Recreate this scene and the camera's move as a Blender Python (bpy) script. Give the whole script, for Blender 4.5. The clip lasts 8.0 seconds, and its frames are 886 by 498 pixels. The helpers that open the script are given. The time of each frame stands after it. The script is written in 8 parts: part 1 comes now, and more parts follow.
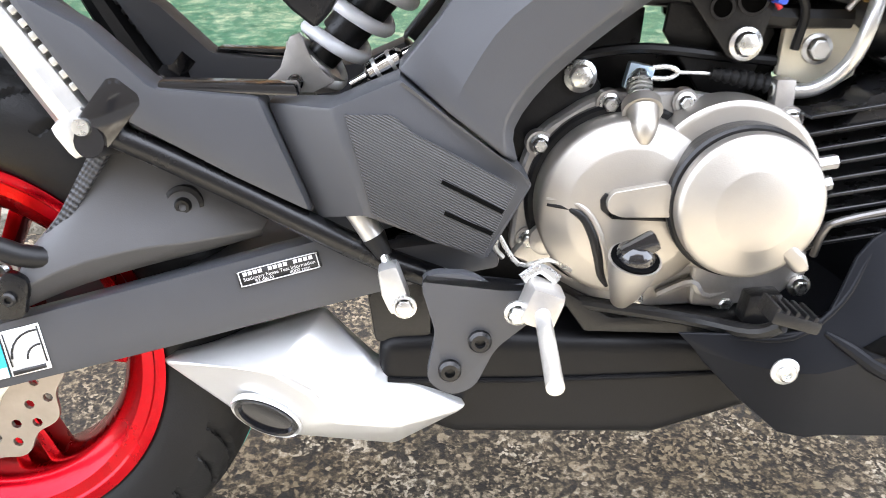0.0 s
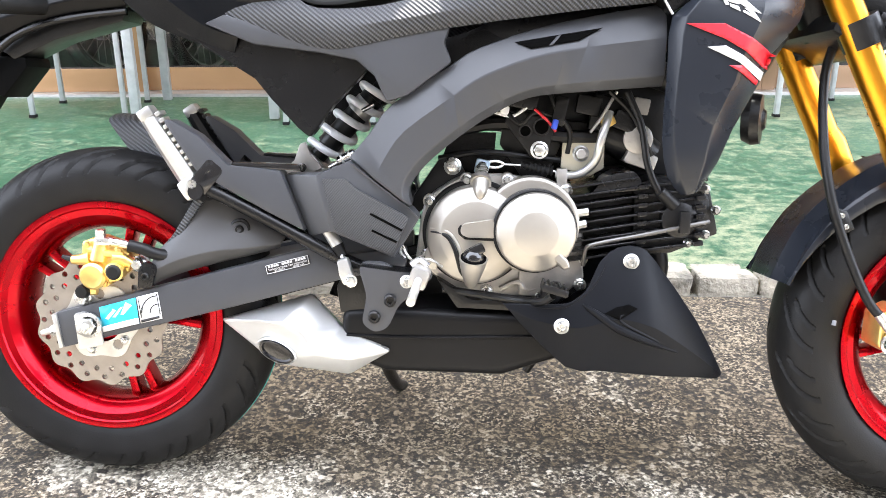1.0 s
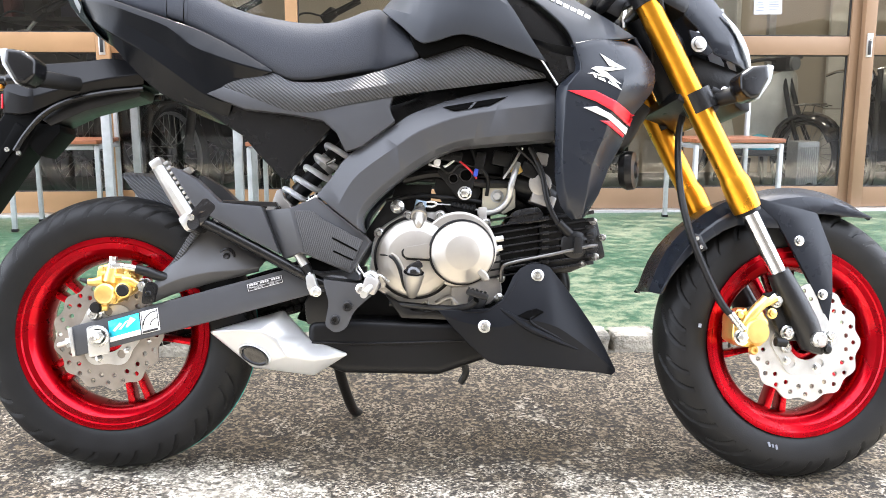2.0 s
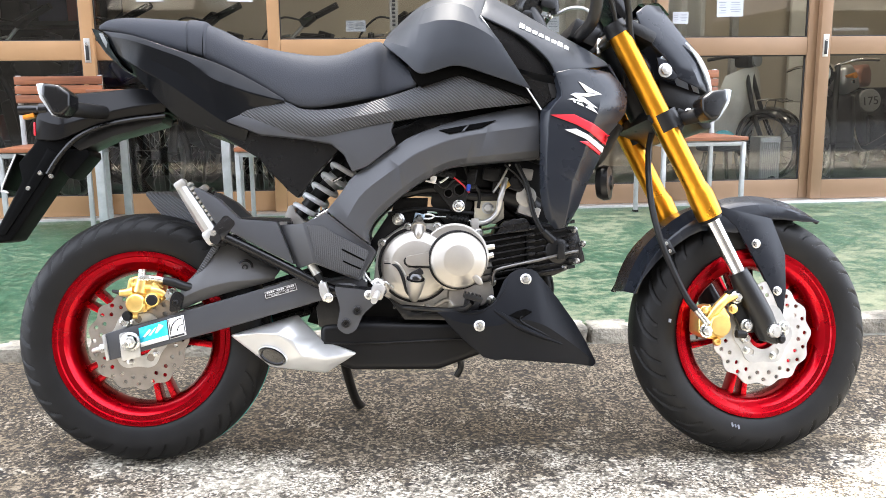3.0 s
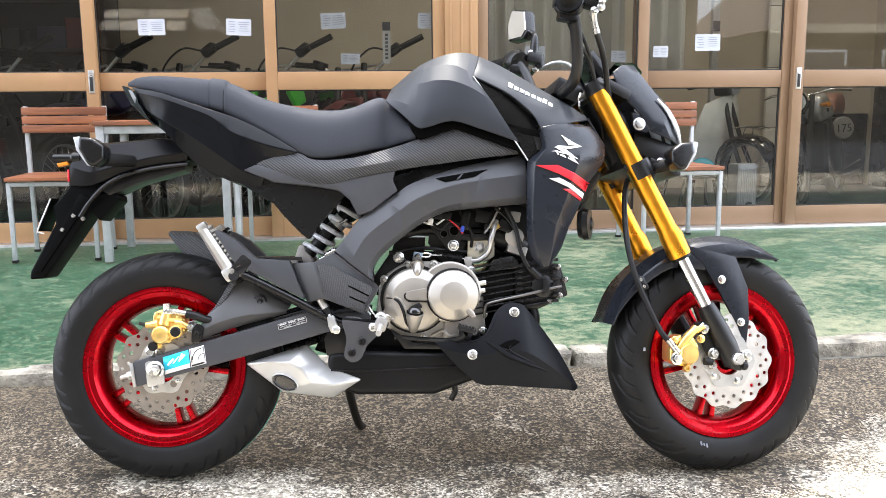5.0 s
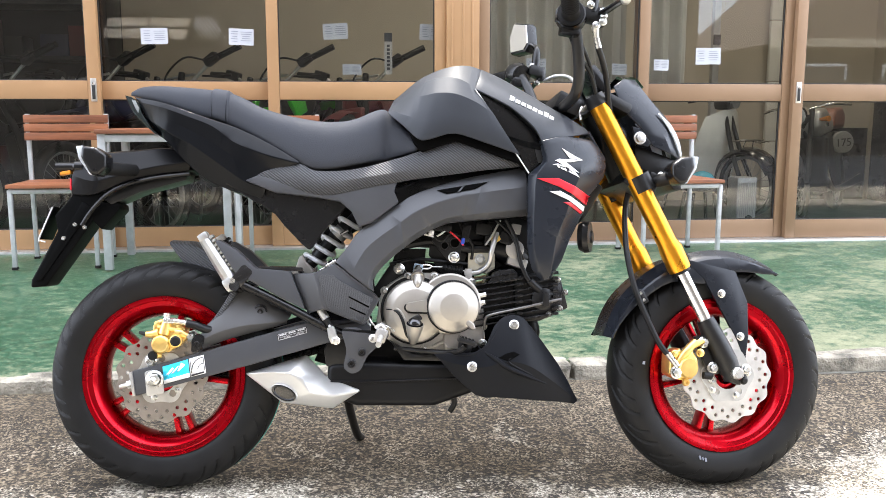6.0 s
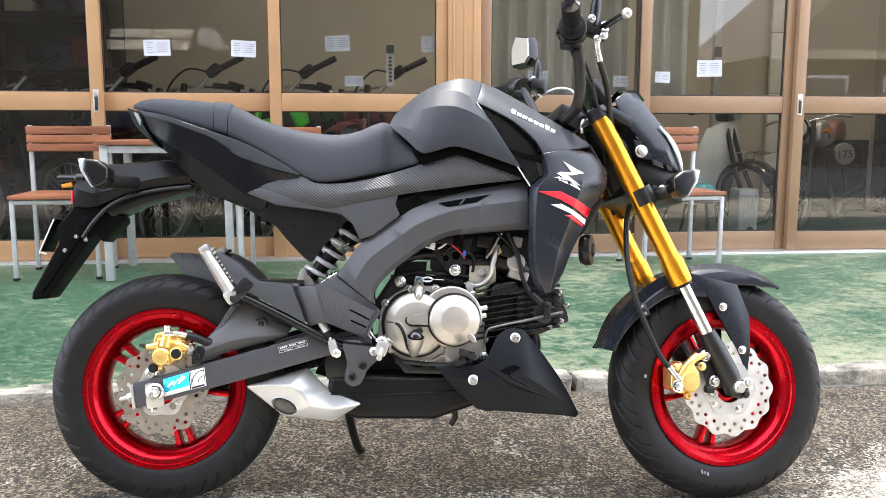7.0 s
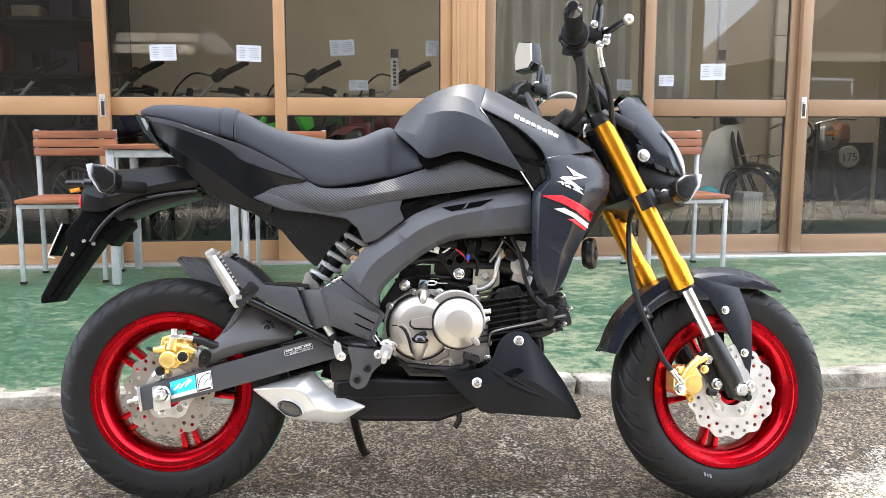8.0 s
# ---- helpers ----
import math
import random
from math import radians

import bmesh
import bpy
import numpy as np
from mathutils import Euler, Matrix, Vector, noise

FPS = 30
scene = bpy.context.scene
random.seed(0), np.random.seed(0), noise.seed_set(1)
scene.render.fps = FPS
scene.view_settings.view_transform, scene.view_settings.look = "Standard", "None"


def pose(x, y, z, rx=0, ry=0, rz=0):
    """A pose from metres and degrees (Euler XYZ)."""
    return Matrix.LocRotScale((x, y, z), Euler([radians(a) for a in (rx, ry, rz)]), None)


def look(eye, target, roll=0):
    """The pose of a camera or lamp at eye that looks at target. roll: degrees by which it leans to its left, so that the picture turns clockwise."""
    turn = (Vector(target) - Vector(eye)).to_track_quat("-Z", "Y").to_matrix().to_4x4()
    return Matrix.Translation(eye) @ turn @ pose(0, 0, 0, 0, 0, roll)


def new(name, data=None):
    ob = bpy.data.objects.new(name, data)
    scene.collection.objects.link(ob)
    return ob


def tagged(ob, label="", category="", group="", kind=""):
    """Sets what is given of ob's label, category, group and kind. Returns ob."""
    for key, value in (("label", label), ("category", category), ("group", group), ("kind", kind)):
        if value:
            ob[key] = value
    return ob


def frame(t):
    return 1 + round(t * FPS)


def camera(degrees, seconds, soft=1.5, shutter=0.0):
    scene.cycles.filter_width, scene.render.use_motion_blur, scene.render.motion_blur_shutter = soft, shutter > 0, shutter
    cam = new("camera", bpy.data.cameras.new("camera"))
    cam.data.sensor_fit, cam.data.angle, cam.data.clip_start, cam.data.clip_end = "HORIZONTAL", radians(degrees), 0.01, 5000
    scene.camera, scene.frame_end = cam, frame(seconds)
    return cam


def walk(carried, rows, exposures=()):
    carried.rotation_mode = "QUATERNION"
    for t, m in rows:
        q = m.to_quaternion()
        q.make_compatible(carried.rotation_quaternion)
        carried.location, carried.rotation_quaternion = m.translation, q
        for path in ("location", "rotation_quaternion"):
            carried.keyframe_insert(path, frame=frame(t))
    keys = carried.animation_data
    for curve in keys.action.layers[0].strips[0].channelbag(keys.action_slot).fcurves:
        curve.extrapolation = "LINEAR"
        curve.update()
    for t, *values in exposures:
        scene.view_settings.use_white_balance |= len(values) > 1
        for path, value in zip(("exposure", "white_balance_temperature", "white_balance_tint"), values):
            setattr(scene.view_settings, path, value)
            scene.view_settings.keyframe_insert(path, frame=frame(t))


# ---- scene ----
from mathutils.bvhtree import BVHTree

SKY, SUN, SHOP = 0.185, 5.0, 4.0
EXPOSURE = [(0.0, 2.84), (0.5, 2.86), (1.0, 2.80), (2.0, 2.66), (3.5, 2.36), (8.0, 2.33)]
cam = camera(55.4, 8.0, 0.6, 0.12)
PATH = [
    (0, (0.338, 0.371, 0.670), (0.468, 2.116, -0.347), 0.2),
    (0.5, (0.399, 0.113, 0.743), (0.447, 1.933, -0.083), 0.3),
    (1, (0.462, -0.173, 0.76), (0.476, 1.706, 0.075), -0.1),
    (1.5, (0.466, -0.388, 0.7), (0.524, 1.547, 0.198), 0.1),
    (2, (0.476, -0.518, 0.648), (0.594, 1.449, 0.306), 0.0),
    (2.2, (0.463, -0.54, 0.665), (0.614, 1.426, 0.334), 0.2),
    (3.3, (0.4, -0.73, 0.727), (0.589, 1.226, 0.355), -0.8),
    (3.5, (0.386, -0.764, 0.744), (0.574, 1.192, 0.374), -0.9),
    (4, (0.376, -0.803, 0.761), (0.575, 1.155, 0.41), -0.7),
    (4.5, (0.378, -0.819, 0.77), (0.592, 1.136, 0.406), -0.5),
    (5, (0.383, -0.83, 0.783), (0.599, 1.131, 0.455), -0.5),
    (6.5, (0.379, -0.833, 0.789), (0.597, 1.133, 0.492), 0.2),
    (7, (0.381, -0.831, 0.792), (0.596, 1.138, 0.512), 0.1),
    (7.5, (0.382, -0.835, 0.793), (0.588, 1.136, 0.519), -0.1),
    (8, (0.381, -0.846, 0.796), (0.585, 1.125, 0.523), 0.0),
]
walk(cam, [(t, look(eye, target, roll)) for t, eye, target, roll in PATH], EXPOSURE)

# ---- sky, sun ----
world = bpy.data.worlds.new("sky")
scene.world = world
world.use_nodes = True
wn, wl = world.node_tree.nodes, world.node_tree.links
sky = wn.new("ShaderNodeTexSky")
sky.sky_type, sky.sun_disc = "NISHITA", False
sky.sun_elevation, sky.sun_rotation = radians(70), radians(0)
sky.air_density, sky.dust_density, sky.ozone_density = 1.0, 4.0, 1.0
soften = wn.new("ShaderNodeMix")
soften.data_type = "RGBA"
soften.inputs[0].default_value = 0.6
soften.inputs[7].default_value = (8.75, 9.1, 10.1, 1)
wl.new(sky.outputs[0], soften.inputs[6])
wl.new(soften.outputs[2], wn["Background"].inputs["Color"])
wn["Background"].inputs["Strength"].default_value = SKY
sun_data = bpy.data.lights.new("sun", "SUN")
sun_data.energy, sun_data.angle, sun_data.color = SUN, radians(2.5), (1.0, 0.95, 0.87)
sun = new("sun", sun_data)
sun.matrix_world = look((0.4, 3.35, 7.56), (0.4, 0.6, 0))


# ---- materials ----
WALL_Y, SLAB_FRONT = 3.78, 1.60


def shader(name):
    m = bpy.data.materials.new(name)
    m.use_nodes = True
    return m, m.node_tree.nodes, m.node_tree.links, m.node_tree.nodes["Principled BSDF"]


def coords(n, l, scale=(1, 1, 1), turn=(0, 0, 0), shift=(0, 0, 0)):
    tc, mp = n.new("ShaderNodeTexCoord"), n.new("ShaderNodeMapping")
    mp.inputs["Scale"].default_value, mp.inputs["Location"].default_value = scale, shift
    mp.inputs["Rotation"].default_value = [radians(a) for a in turn]
    l.new(tc.outputs["Object"], mp.inputs["Vector"])
    return mp.outputs["Vector"]


def noise_node(n, l, vec, scale, detail=4.0, rough=0.6):
    t = n.new("ShaderNodeTexNoise")
    t.inputs["Scale"].default_value, t.inputs["Detail"].default_value, t.inputs["Roughness"].default_value = scale, detail, rough
    l.new(vec, t.inputs["Vector"])
    return t.outputs["Fac"]


def ramp(n, l, fac, *stops):
    r = n.new("ShaderNodeValToRGB")
    e = r.color_ramp.elements
    while len(e) < len(stops):
        e.new(0.5)
    for el, (pos, c) in zip(e, stops):
        el.position = pos
        el.color = (c, c, c, 1) if isinstance(c, (int, float)) else (*c, 1)
    l.new(fac, r.inputs["Fac"])
    return r.outputs["Color"]


def blend(n, l, fac, a, b, how="MIX"):
    m = n.new("ShaderNodeMix")
    m.data_type, m.blend_type = "RGBA", how
    for sock, v in ((0, fac), (6, a), (7, b)):
        if isinstance(v, (int, float)):
            m.inputs[sock].default_value = v if sock == 0 else (v, v, v, 1)
        elif isinstance(v, tuple):
            m.inputs[sock].default_value = (*v, 1)
        else:
            l.new(v, m.inputs[sock])
    return m.outputs[2]


def bump(n, l, height, strength, distance):
    b = n.new("ShaderNodeBump")
    b.inputs["Strength"].default_value, b.inputs["Distance"].default_value = strength, distance
    l.new(height, b.inputs["Height"])
    return b.outputs["Normal"]


def plain(name, col, rough=0.5, metal=0.0, vary=0.12, scale=9.0, grain=0.15, gscale=900.0, coat=0.0, spec=0.5, depth=0.0003):
    """Paint, plastic, rubber or metal with cloudy wear and a fine grain."""
    m, n, l, p = shader(name)
    v = coords(n, l)
    big, fine = noise_node(n, l, v, scale, 5), noise_node(n, l, v, gscale, 2)
    dark, light = tuple(c * (1 - vary) for c in col), tuple(min(1, c * (1 + vary)) for c in col)
    l.new(ramp(n, l, big, (0.3, dark), (0.7, light)), p.inputs["Base Color"])
    l.new(ramp(n, l, big, (0.25, max(0.02, rough * 0.85)), (0.75, min(1, rough * 1.15))), p.inputs["Roughness"])
    p.inputs["Metallic"].default_value = metal
    p.inputs["Specular IOR Level"].default_value = spec
    p.inputs["Coat Weight"].default_value, p.inputs["Coat Roughness"].default_value = coat, 0.08
    if grain:
        l.new(bump(n, l, fine, grain, depth), p.inputs["Normal"])
    return m


def woven(name, angle, pitch, dark, light, rough=0.35):
    """Moulded carbon-look plastic: raised diagonal bands crossed by a finer weave."""
    m, n, l, p = shader(name)
    v = coords(n, l, turn=(0, angle, 0))
    w = n.new("ShaderNodeTexWave")
    w.bands_direction, w.wave_profile = "X", "SIN"
    w.inputs["Scale"].default_value, w.inputs["Distortion"].default_value = 0.314 / pitch, 0.0
    l.new(v, w.inputs["Vector"])
    w2 = n.new("ShaderNodeTexWave")
    w2.bands_direction, w2.wave_profile = "Z", "SIN"
    w2.inputs["Scale"].default_value = 0.314 / pitch * 1.7
    l.new(v, w2.inputs["Vector"])
    h = blend(n, l, 0.25, w.outputs["Color"], w2.outputs["Color"])
    l.new(ramp(n, l, h, (0.3, dark), (0.75, light)), p.inputs["Base Color"])
    p.inputs["Roughness"].default_value = rough
    p.inputs["Specular IOR Level"].default_value = 0.4
    l.new(bump(n, l, h, 0.8, pitch * 0.35), p.inputs["Normal"])
    return m


def concrete(name):
    """Washed old concrete: angular exposed aggregate, grime, pale worn patches, painted sun and shade."""
    m, n, l, p = shader(name)
    v = coords(n, l)
    warp = n.new("ShaderNodeTexNoise")
    warp.inputs["Scale"].default_value, warp.inputs["Detail"].default_value = 55, 3
    l.new(v, warp.inputs["Vector"])
    add = n.new("ShaderNodeMixRGB")
    add.blend_type, add.inputs[0].default_value = "LINEAR_LIGHT", 0.005
    l.new(v, add.inputs[1]), l.new(warp.outputs["Color"], add.inputs[2])
    cells = []
    for size in (150, 270):
        vo = n.new("ShaderNodeTexVoronoi")
        vo.feature = "SMOOTH_F1"
        vo.inputs["Scale"].default_value, vo.inputs["Smoothness"].default_value = size, 0.45
        l.new(add.outputs[0], vo.inputs["Vector"])
        sep = n.new("ShaderNodeSeparateColor")
        l.new(vo.outputs["Color"], sep.inputs[0])
        cells.append((sep.outputs[0], vo.outputs["Distance"]))
    broad, mid, fine = noise_node(n, l, coords(n, l, shift=(3.4, 2.0, 0)), 2.6, 9, 0.74), noise_node(n, l, v, 9, 6, 0.7), noise_node(n, l, v, 320, 4, 0.7)
    pick = blend(n, l, ramp(n, l, mid, (0.45, 0.0), (0.55, 1.0)), cells[0][0], cells[1][0])
    pick = blend(n, l, 0.66, pick, noise_node(n, l, v, 135, 5, 0.74))
    pick = blend(n, l, 0.20, pick, noise_node(n, l, v, 15, 6, 0.72))
    stones = ramp(n, l, pick, (0.385, (0.0066, 0.0048, 0.0026)), (0.462, (0.0370, 0.0280, 0.0168)), (0.525, (0.1040, 0.0822, 0.0535)), (0.605, (0.2680, 0.2230, 0.1590)))
    grime = blend(n, l, ramp(n, l, blend(n, l, 0.55, mid, noise_node(n, l, v, 3.4, 5, 0.65)), (0.40, 1.0), (0.58, 0.0)), stones, blend(n, l, 1.0, stones, (0.58, 0.53, 0.43), "MULTIPLY"))
    # sunlit front and right paled, shade under the bike darkened, all in the colour
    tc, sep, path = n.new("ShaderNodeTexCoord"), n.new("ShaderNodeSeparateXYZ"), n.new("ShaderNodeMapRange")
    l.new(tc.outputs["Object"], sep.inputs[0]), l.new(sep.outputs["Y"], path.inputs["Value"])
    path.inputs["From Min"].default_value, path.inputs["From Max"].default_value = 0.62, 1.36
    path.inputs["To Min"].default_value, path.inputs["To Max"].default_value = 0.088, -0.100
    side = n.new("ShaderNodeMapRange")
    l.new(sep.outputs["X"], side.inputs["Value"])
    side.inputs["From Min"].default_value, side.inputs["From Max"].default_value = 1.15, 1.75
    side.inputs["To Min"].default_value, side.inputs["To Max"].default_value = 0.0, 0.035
    # takes back the painted sunlight nearer the road, to dim its reflection
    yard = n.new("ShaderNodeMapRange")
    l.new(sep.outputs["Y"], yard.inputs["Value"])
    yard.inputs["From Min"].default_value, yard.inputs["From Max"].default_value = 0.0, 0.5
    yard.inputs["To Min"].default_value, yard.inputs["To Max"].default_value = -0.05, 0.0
    light_mask = blend(n, l, 1.0, blend(n, l, 1.0, path.outputs[0], side.outputs[0], "ADD"), yard.outputs[0], "ADD")
    pale = blend(n, l, ramp(n, l, blend(n, l, 1.0, blend(n, l, 0.30, broad, pick), light_mask, "ADD"), (0.505, 0.0), (0.605, 0.90)), grime, ramp(n, l, pick, (0.38, (0.120, 0.105, 0.078)), (0.52, (0.33, 0.300, 0.240)), (0.63, (0.60, 0.560, 0.475))))
    l.new(blend(n, l, 0.50, pale, blend(n, l, fine, (0.25, 0.25, 0.25), (0.8, 0.8, 0.8)), "OVERLAY"), p.inputs["Base Color"])
    l.new(ramp(n, l, mid, (0.3, 0.65), (0.7, 0.95)), p.inputs["Roughness"])
    l.new(bump(n, l, blend(n, l, 0.35, pick, fine), 0.8, 0.005), p.inputs["Normal"])
    return m


def floor_paint(name):
    """Green floor paint, scuffed in flecks and worn through to pale screed, most along its front edge."""
    m, n, l, p = shader(name)
    v = coords(n, l, scale=(0.8, 1.0, 1))
    broad, mid = noise_node(n, l, v, 2.3, 6, 0.66), noise_node(n, l, v, 19, 10, 0.84)
    fine, fleck = noise_node(n, l, v, 120, 4, 0.7), noise_node(n, l, coords(n, l, shift=(7.1, 3.3, 0)), 42, 8, 0.82)
    wear = blend(n, l, 0.62, broad, mid)
    tc, sep = n.new("ShaderNodeTexCoord"), n.new("ShaderNodeSeparateXYZ")
    l.new(tc.outputs["Object"], sep.inputs[0])
    edge = n.new("ShaderNodeMapRange")
    edge.inputs["From Min"].default_value, edge.inputs["From Max"].default_value = SLAB_FRONT + 0.12, SLAB_FRONT + 0.62
    edge.inputs["To Min"].default_value, edge.inputs["To Max"].default_value = 0.055, 0.0
    l.new(sep.outputs["Y"], edge.inputs["Value"])
    tread = n.new("ShaderNodeMapRange")
    tread.inputs["From Min"].default_value, tread.inputs["From Max"].default_value = -0.6, 1.9
    tread.inputs["To Min"].default_value, tread.inputs["To Max"].default_value = -0.028, 0.018
    l.new(sep.outputs["X"], tread.inputs["Value"])
    wear = blend(n, l, 1.0, blend(n, l, 1.0, wear, edge.outputs[0], "ADD"), tread.outputs[0], "ADD")
    green = blend(n, l, ramp(n, l, mid, (0.35, 0.0), (0.65, 1.0)), (0.012, 0.046, 0.024), (0.038, 0.100, 0.054))
    scuff = blend(n, l, ramp(n, l, fleck, (0.50, 0.0), (0.61, 0.65)), green, (0.165, 0.200, 0.118))
    worn = blend(n, l, fine, (0.125, 0.140, 0.075), (0.34, 0.335, 0.220))
    l.new(blend(n, l, ramp(n, l, wear, (0.515, 0.0), (0.565, 0.55), (0.64, 0.90)), scuff, worn), p.inputs["Base Color"])
    p.inputs["Specular IOR Level"].default_value = 0.3
    l.new(ramp(n, l, wear, (0.40, 0.30), (0.60, 0.65)), p.inputs["Roughness"])
    l.new(bump(n, l, blend(n, l, 0.3, wear, fine), 0.35, 0.003), p.inputs["Normal"])
    return m


def timber(name, a, b, scale=(3, 40, 40), rough=0.5):
    m, n, l, p = shader(name)
    v = coords(n, l, scale=scale)
    g = noise_node(n, l, v, 1.6, 6, 0.65)
    info = n.new("ShaderNodeObjectInfo")
    c = blend(n, l, 0.35, ramp(n, l, g, (0.3, a), (0.7, b)), blend(n, l, info.outputs["Random"], a, b))
    l.new(c, p.inputs["Base Color"])
    p.inputs["Roughness"].default_value = rough
    l.new(bump(n, l, g, 0.3, 0.002), p.inputs["Normal"])
    return m


def clear(name, tint=(1, 1, 1), gloss=1.0):
    """A thin pane: clear, with the mirror image that glass gives."""
    m, n, l, p = shader(name)
    n.remove(p)
    t, g, f, x = n.new("ShaderNodeBsdfTransparent"), n.new("ShaderNodeBsdfGlossy"), n.new("ShaderNodeFresnel"), n.new("ShaderNodeMixShader")
    t.inputs["Color"].default_value = (*tint, 1)
    g.inputs["Roughness"].default_value = 0.015
    f.inputs["IOR"].default_value = 1.5 * gloss
    l.new(f.outputs[0], x.inputs[0]), l.new(t.outputs[0], x.inputs[1]), l.new(g.outputs[0], x.inputs[2])
    l.new(x.outputs[0], n["Material Output"].inputs[0])
    return m


MATT = plain("matt black frame paint", (0.0385, 0.0402, 0.0450), 0.42, 0.0, 0.07, 12, 0.25, 1400, spec=0.42)
HUG = plain("grey inner mudguard plastic", (0.054, 0.054, 0.056), 0.45, 0.0, 0.08, 14, 0.3, 1000, spec=0.35)
COWL = plain("black cowl plastic", (0.0060, 0.0066, 0.0084), 0.36, 0.0, 0.07, 12, 0.25, 1400, spec=0.10)
FLAP = plain("black flap rubber", (0.0018, 0.0019, 0.0021), 0.5, 0.0, 0.1, 20, 0.2, 900, spec=0.05)
# shade inside slots, vents and gaps put in as near-black; stitches use it too
UNLIT = plain("near-black for shaded openings, gaps and stitches", (0.0012, 0.0012, 0.0012), 0.95, 0.0, 0.1, 30, 0.0, spec=0.05)
FIN = plain("black enamelled fin", (0.009, 0.009, 0.010), 0.28, 0.1, 0.1, 30, 0.2, 600, spec=0.4)
PLASTIC = plain("black moulded plastic", (0.005, 0.005, 0.0055), 0.26, 0.0, 0.1, 20, 0.35, 1100, spec=0.33)
SATIN = plain("satin black body paint", (0.0045, 0.0050, 0.0062), 0.20, 0.0, 0.08, 10, 0.1, 1600, spec=0.14)
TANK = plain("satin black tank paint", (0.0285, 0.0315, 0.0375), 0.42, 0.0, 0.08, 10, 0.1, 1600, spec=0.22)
SLATE = plain("satin slate body paint", (0.0098, 0.0118, 0.0165), 0.27, 0.0, 0.08, 10, 0.1, 1600, spec=0.32)
GLOSS = plain("gloss black", (0.006, 0.006, 0.007), 0.12, 0.0, 0.1, 10, 0.0, coat=0.5)
VINYL = plain("black seat vinyl", (0.0315, 0.0345, 0.0425), 0.72, 0.0, 0.06, 14, 0.9, 700, depth=0.0005, spec=0.24)
RUBBER = plain("tyre rubber", (0.0068, 0.0067, 0.0068), 0.50, 0.0, 0.30, 16, 0.4, 500, depth=0.0006, spec=0.20)
HOSE = plain("rubber hose", (0.007, 0.007, 0.0075), 0.42, 0.0, 0.2, 60, 0.3, 400, spec=0.25)
RED = plain("red metallic rim paint", (0.40, 0.002, 0.009), 0.27, 1.0, 0.12, 14, 0.1, 1500, coat=0.2)
GOLD = plain("gold anodised metal", (0.78, 0.345, 0.03), 0.30, 1.0, 0.06, 20, 0.1, 900)
BRASSY = plain("gold cast caliper", (0.80, 0.55, 0.18), 0.34, 0.85, 0.12, 40, 0.3, 500)
COVER = plain("champagne engine paint", (0.405, 0.380, 0.342), 0.42, 0.85, 0.08, 12, 0.25, 900)
CASE = plain("silver cast crankcase", (0.44, 0.425, 0.405), 0.42, 0.8, 0.15, 30, 0.5, 300, depth=0.0006)
ALU = plain("bright cast aluminium", (0.52, 0.52, 0.51), 0.36, 0.85, 0.12, 40, 0.4, 350, depth=0.0005)
SILVER = plain("silver painted cover", (0.56, 0.56, 0.55), 0.33, 0.65, 0.06, 10, 0.15, 1200)
CHROME = plain("chrome", (0.80, 0.80, 0.80), 0.09, 1.0, 0.04, 20, 0.0)
STEEL = plain("brake steel", (0.62, 0.61, 0.59), 0.34, 0.9, 0.14, 30, 0.3, 700)
BRONZE = plain("used brake steel", (0.32, 0.288, 0.258), 0.38, 0.9, 0.14, 30, 0.3, 700)
ZINC = plain("zinc plated bolt", (0.66, 0.66, 0.64), 0.28, 0.95, 0.15, 90, 0.2, 900)
SPRING = plain("light grey spring paint", (0.74, 0.75, 0.77), 0.3, 0.1, 0.08, 40, 0.2, 900)
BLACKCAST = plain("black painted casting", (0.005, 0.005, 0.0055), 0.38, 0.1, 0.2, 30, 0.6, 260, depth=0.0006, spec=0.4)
STOVE = plain("black heat paint", (0.005, 0.005, 0.0055), 0.38, 0.0, 0.15, 12, 0.3, 600, spec=0.18)
WHITE = plain("white print", (0.80, 0.80, 0.80), 0.45, vary=0.03)
PAPER = plain("white paper", (0.44, 0.45, 0.48), 0.7, vary=0.05)
INK = plain("grey print", (0.20, 0.215, 0.25), 0.6, vary=0.2)
BLACKINK = plain("black print", (0.01, 0.01, 0.011), 0.5, vary=0.1)
CYAN = plain("cyan sticker", (0.02, 0.50, 0.68), 0.35, vary=0.08)
CRIMSON = plain("red decal", (0.58, 0.012, 0.025), 0.38, vary=0.05)
ASHEN = plain("light grey decal", (0.62, 0.61, 0.60), 0.4, vary=0.05)
TEAL = plain("teal paint line", (0.03, 0.30, 0.26), 0.6, vary=0.3, scale=60)
HEADLENS = plain("bright headlamp lens", (0.52, 0.55, 0.58), 0.1, 0.3, 0.06, 60, coat=0.6)
CLOTH = plain("taupe curtain cloth", (0.42, 0.39, 0.33), 0.9, 0, 0.10, 6, 0.5, 900)
AMBER = plain("amber lens", (0.55, 0.20, 0.02), 0.2)
SMOKE = plain("smoked lens", (0.010, 0.016, 0.017), 0.07, coat=0.4)
LENS = plain("clear lamp lens", (0.30, 0.32, 0.33), 0.12, 0.4, 0.1, 60, coat=0.6)
CARBON = woven("carbon-look plastic", 52, 0.0046, (0.019, 0.0196, 0.0218), (0.054, 0.0565, 0.063), 0.46)
RIBBED = woven("finely ribbed plastic", 62, 0.0017, (0.012, 0.012, 0.013), (0.040, 0.041, 0.044), 0.45)
PAVING = concrete("weathered aggregate concrete")
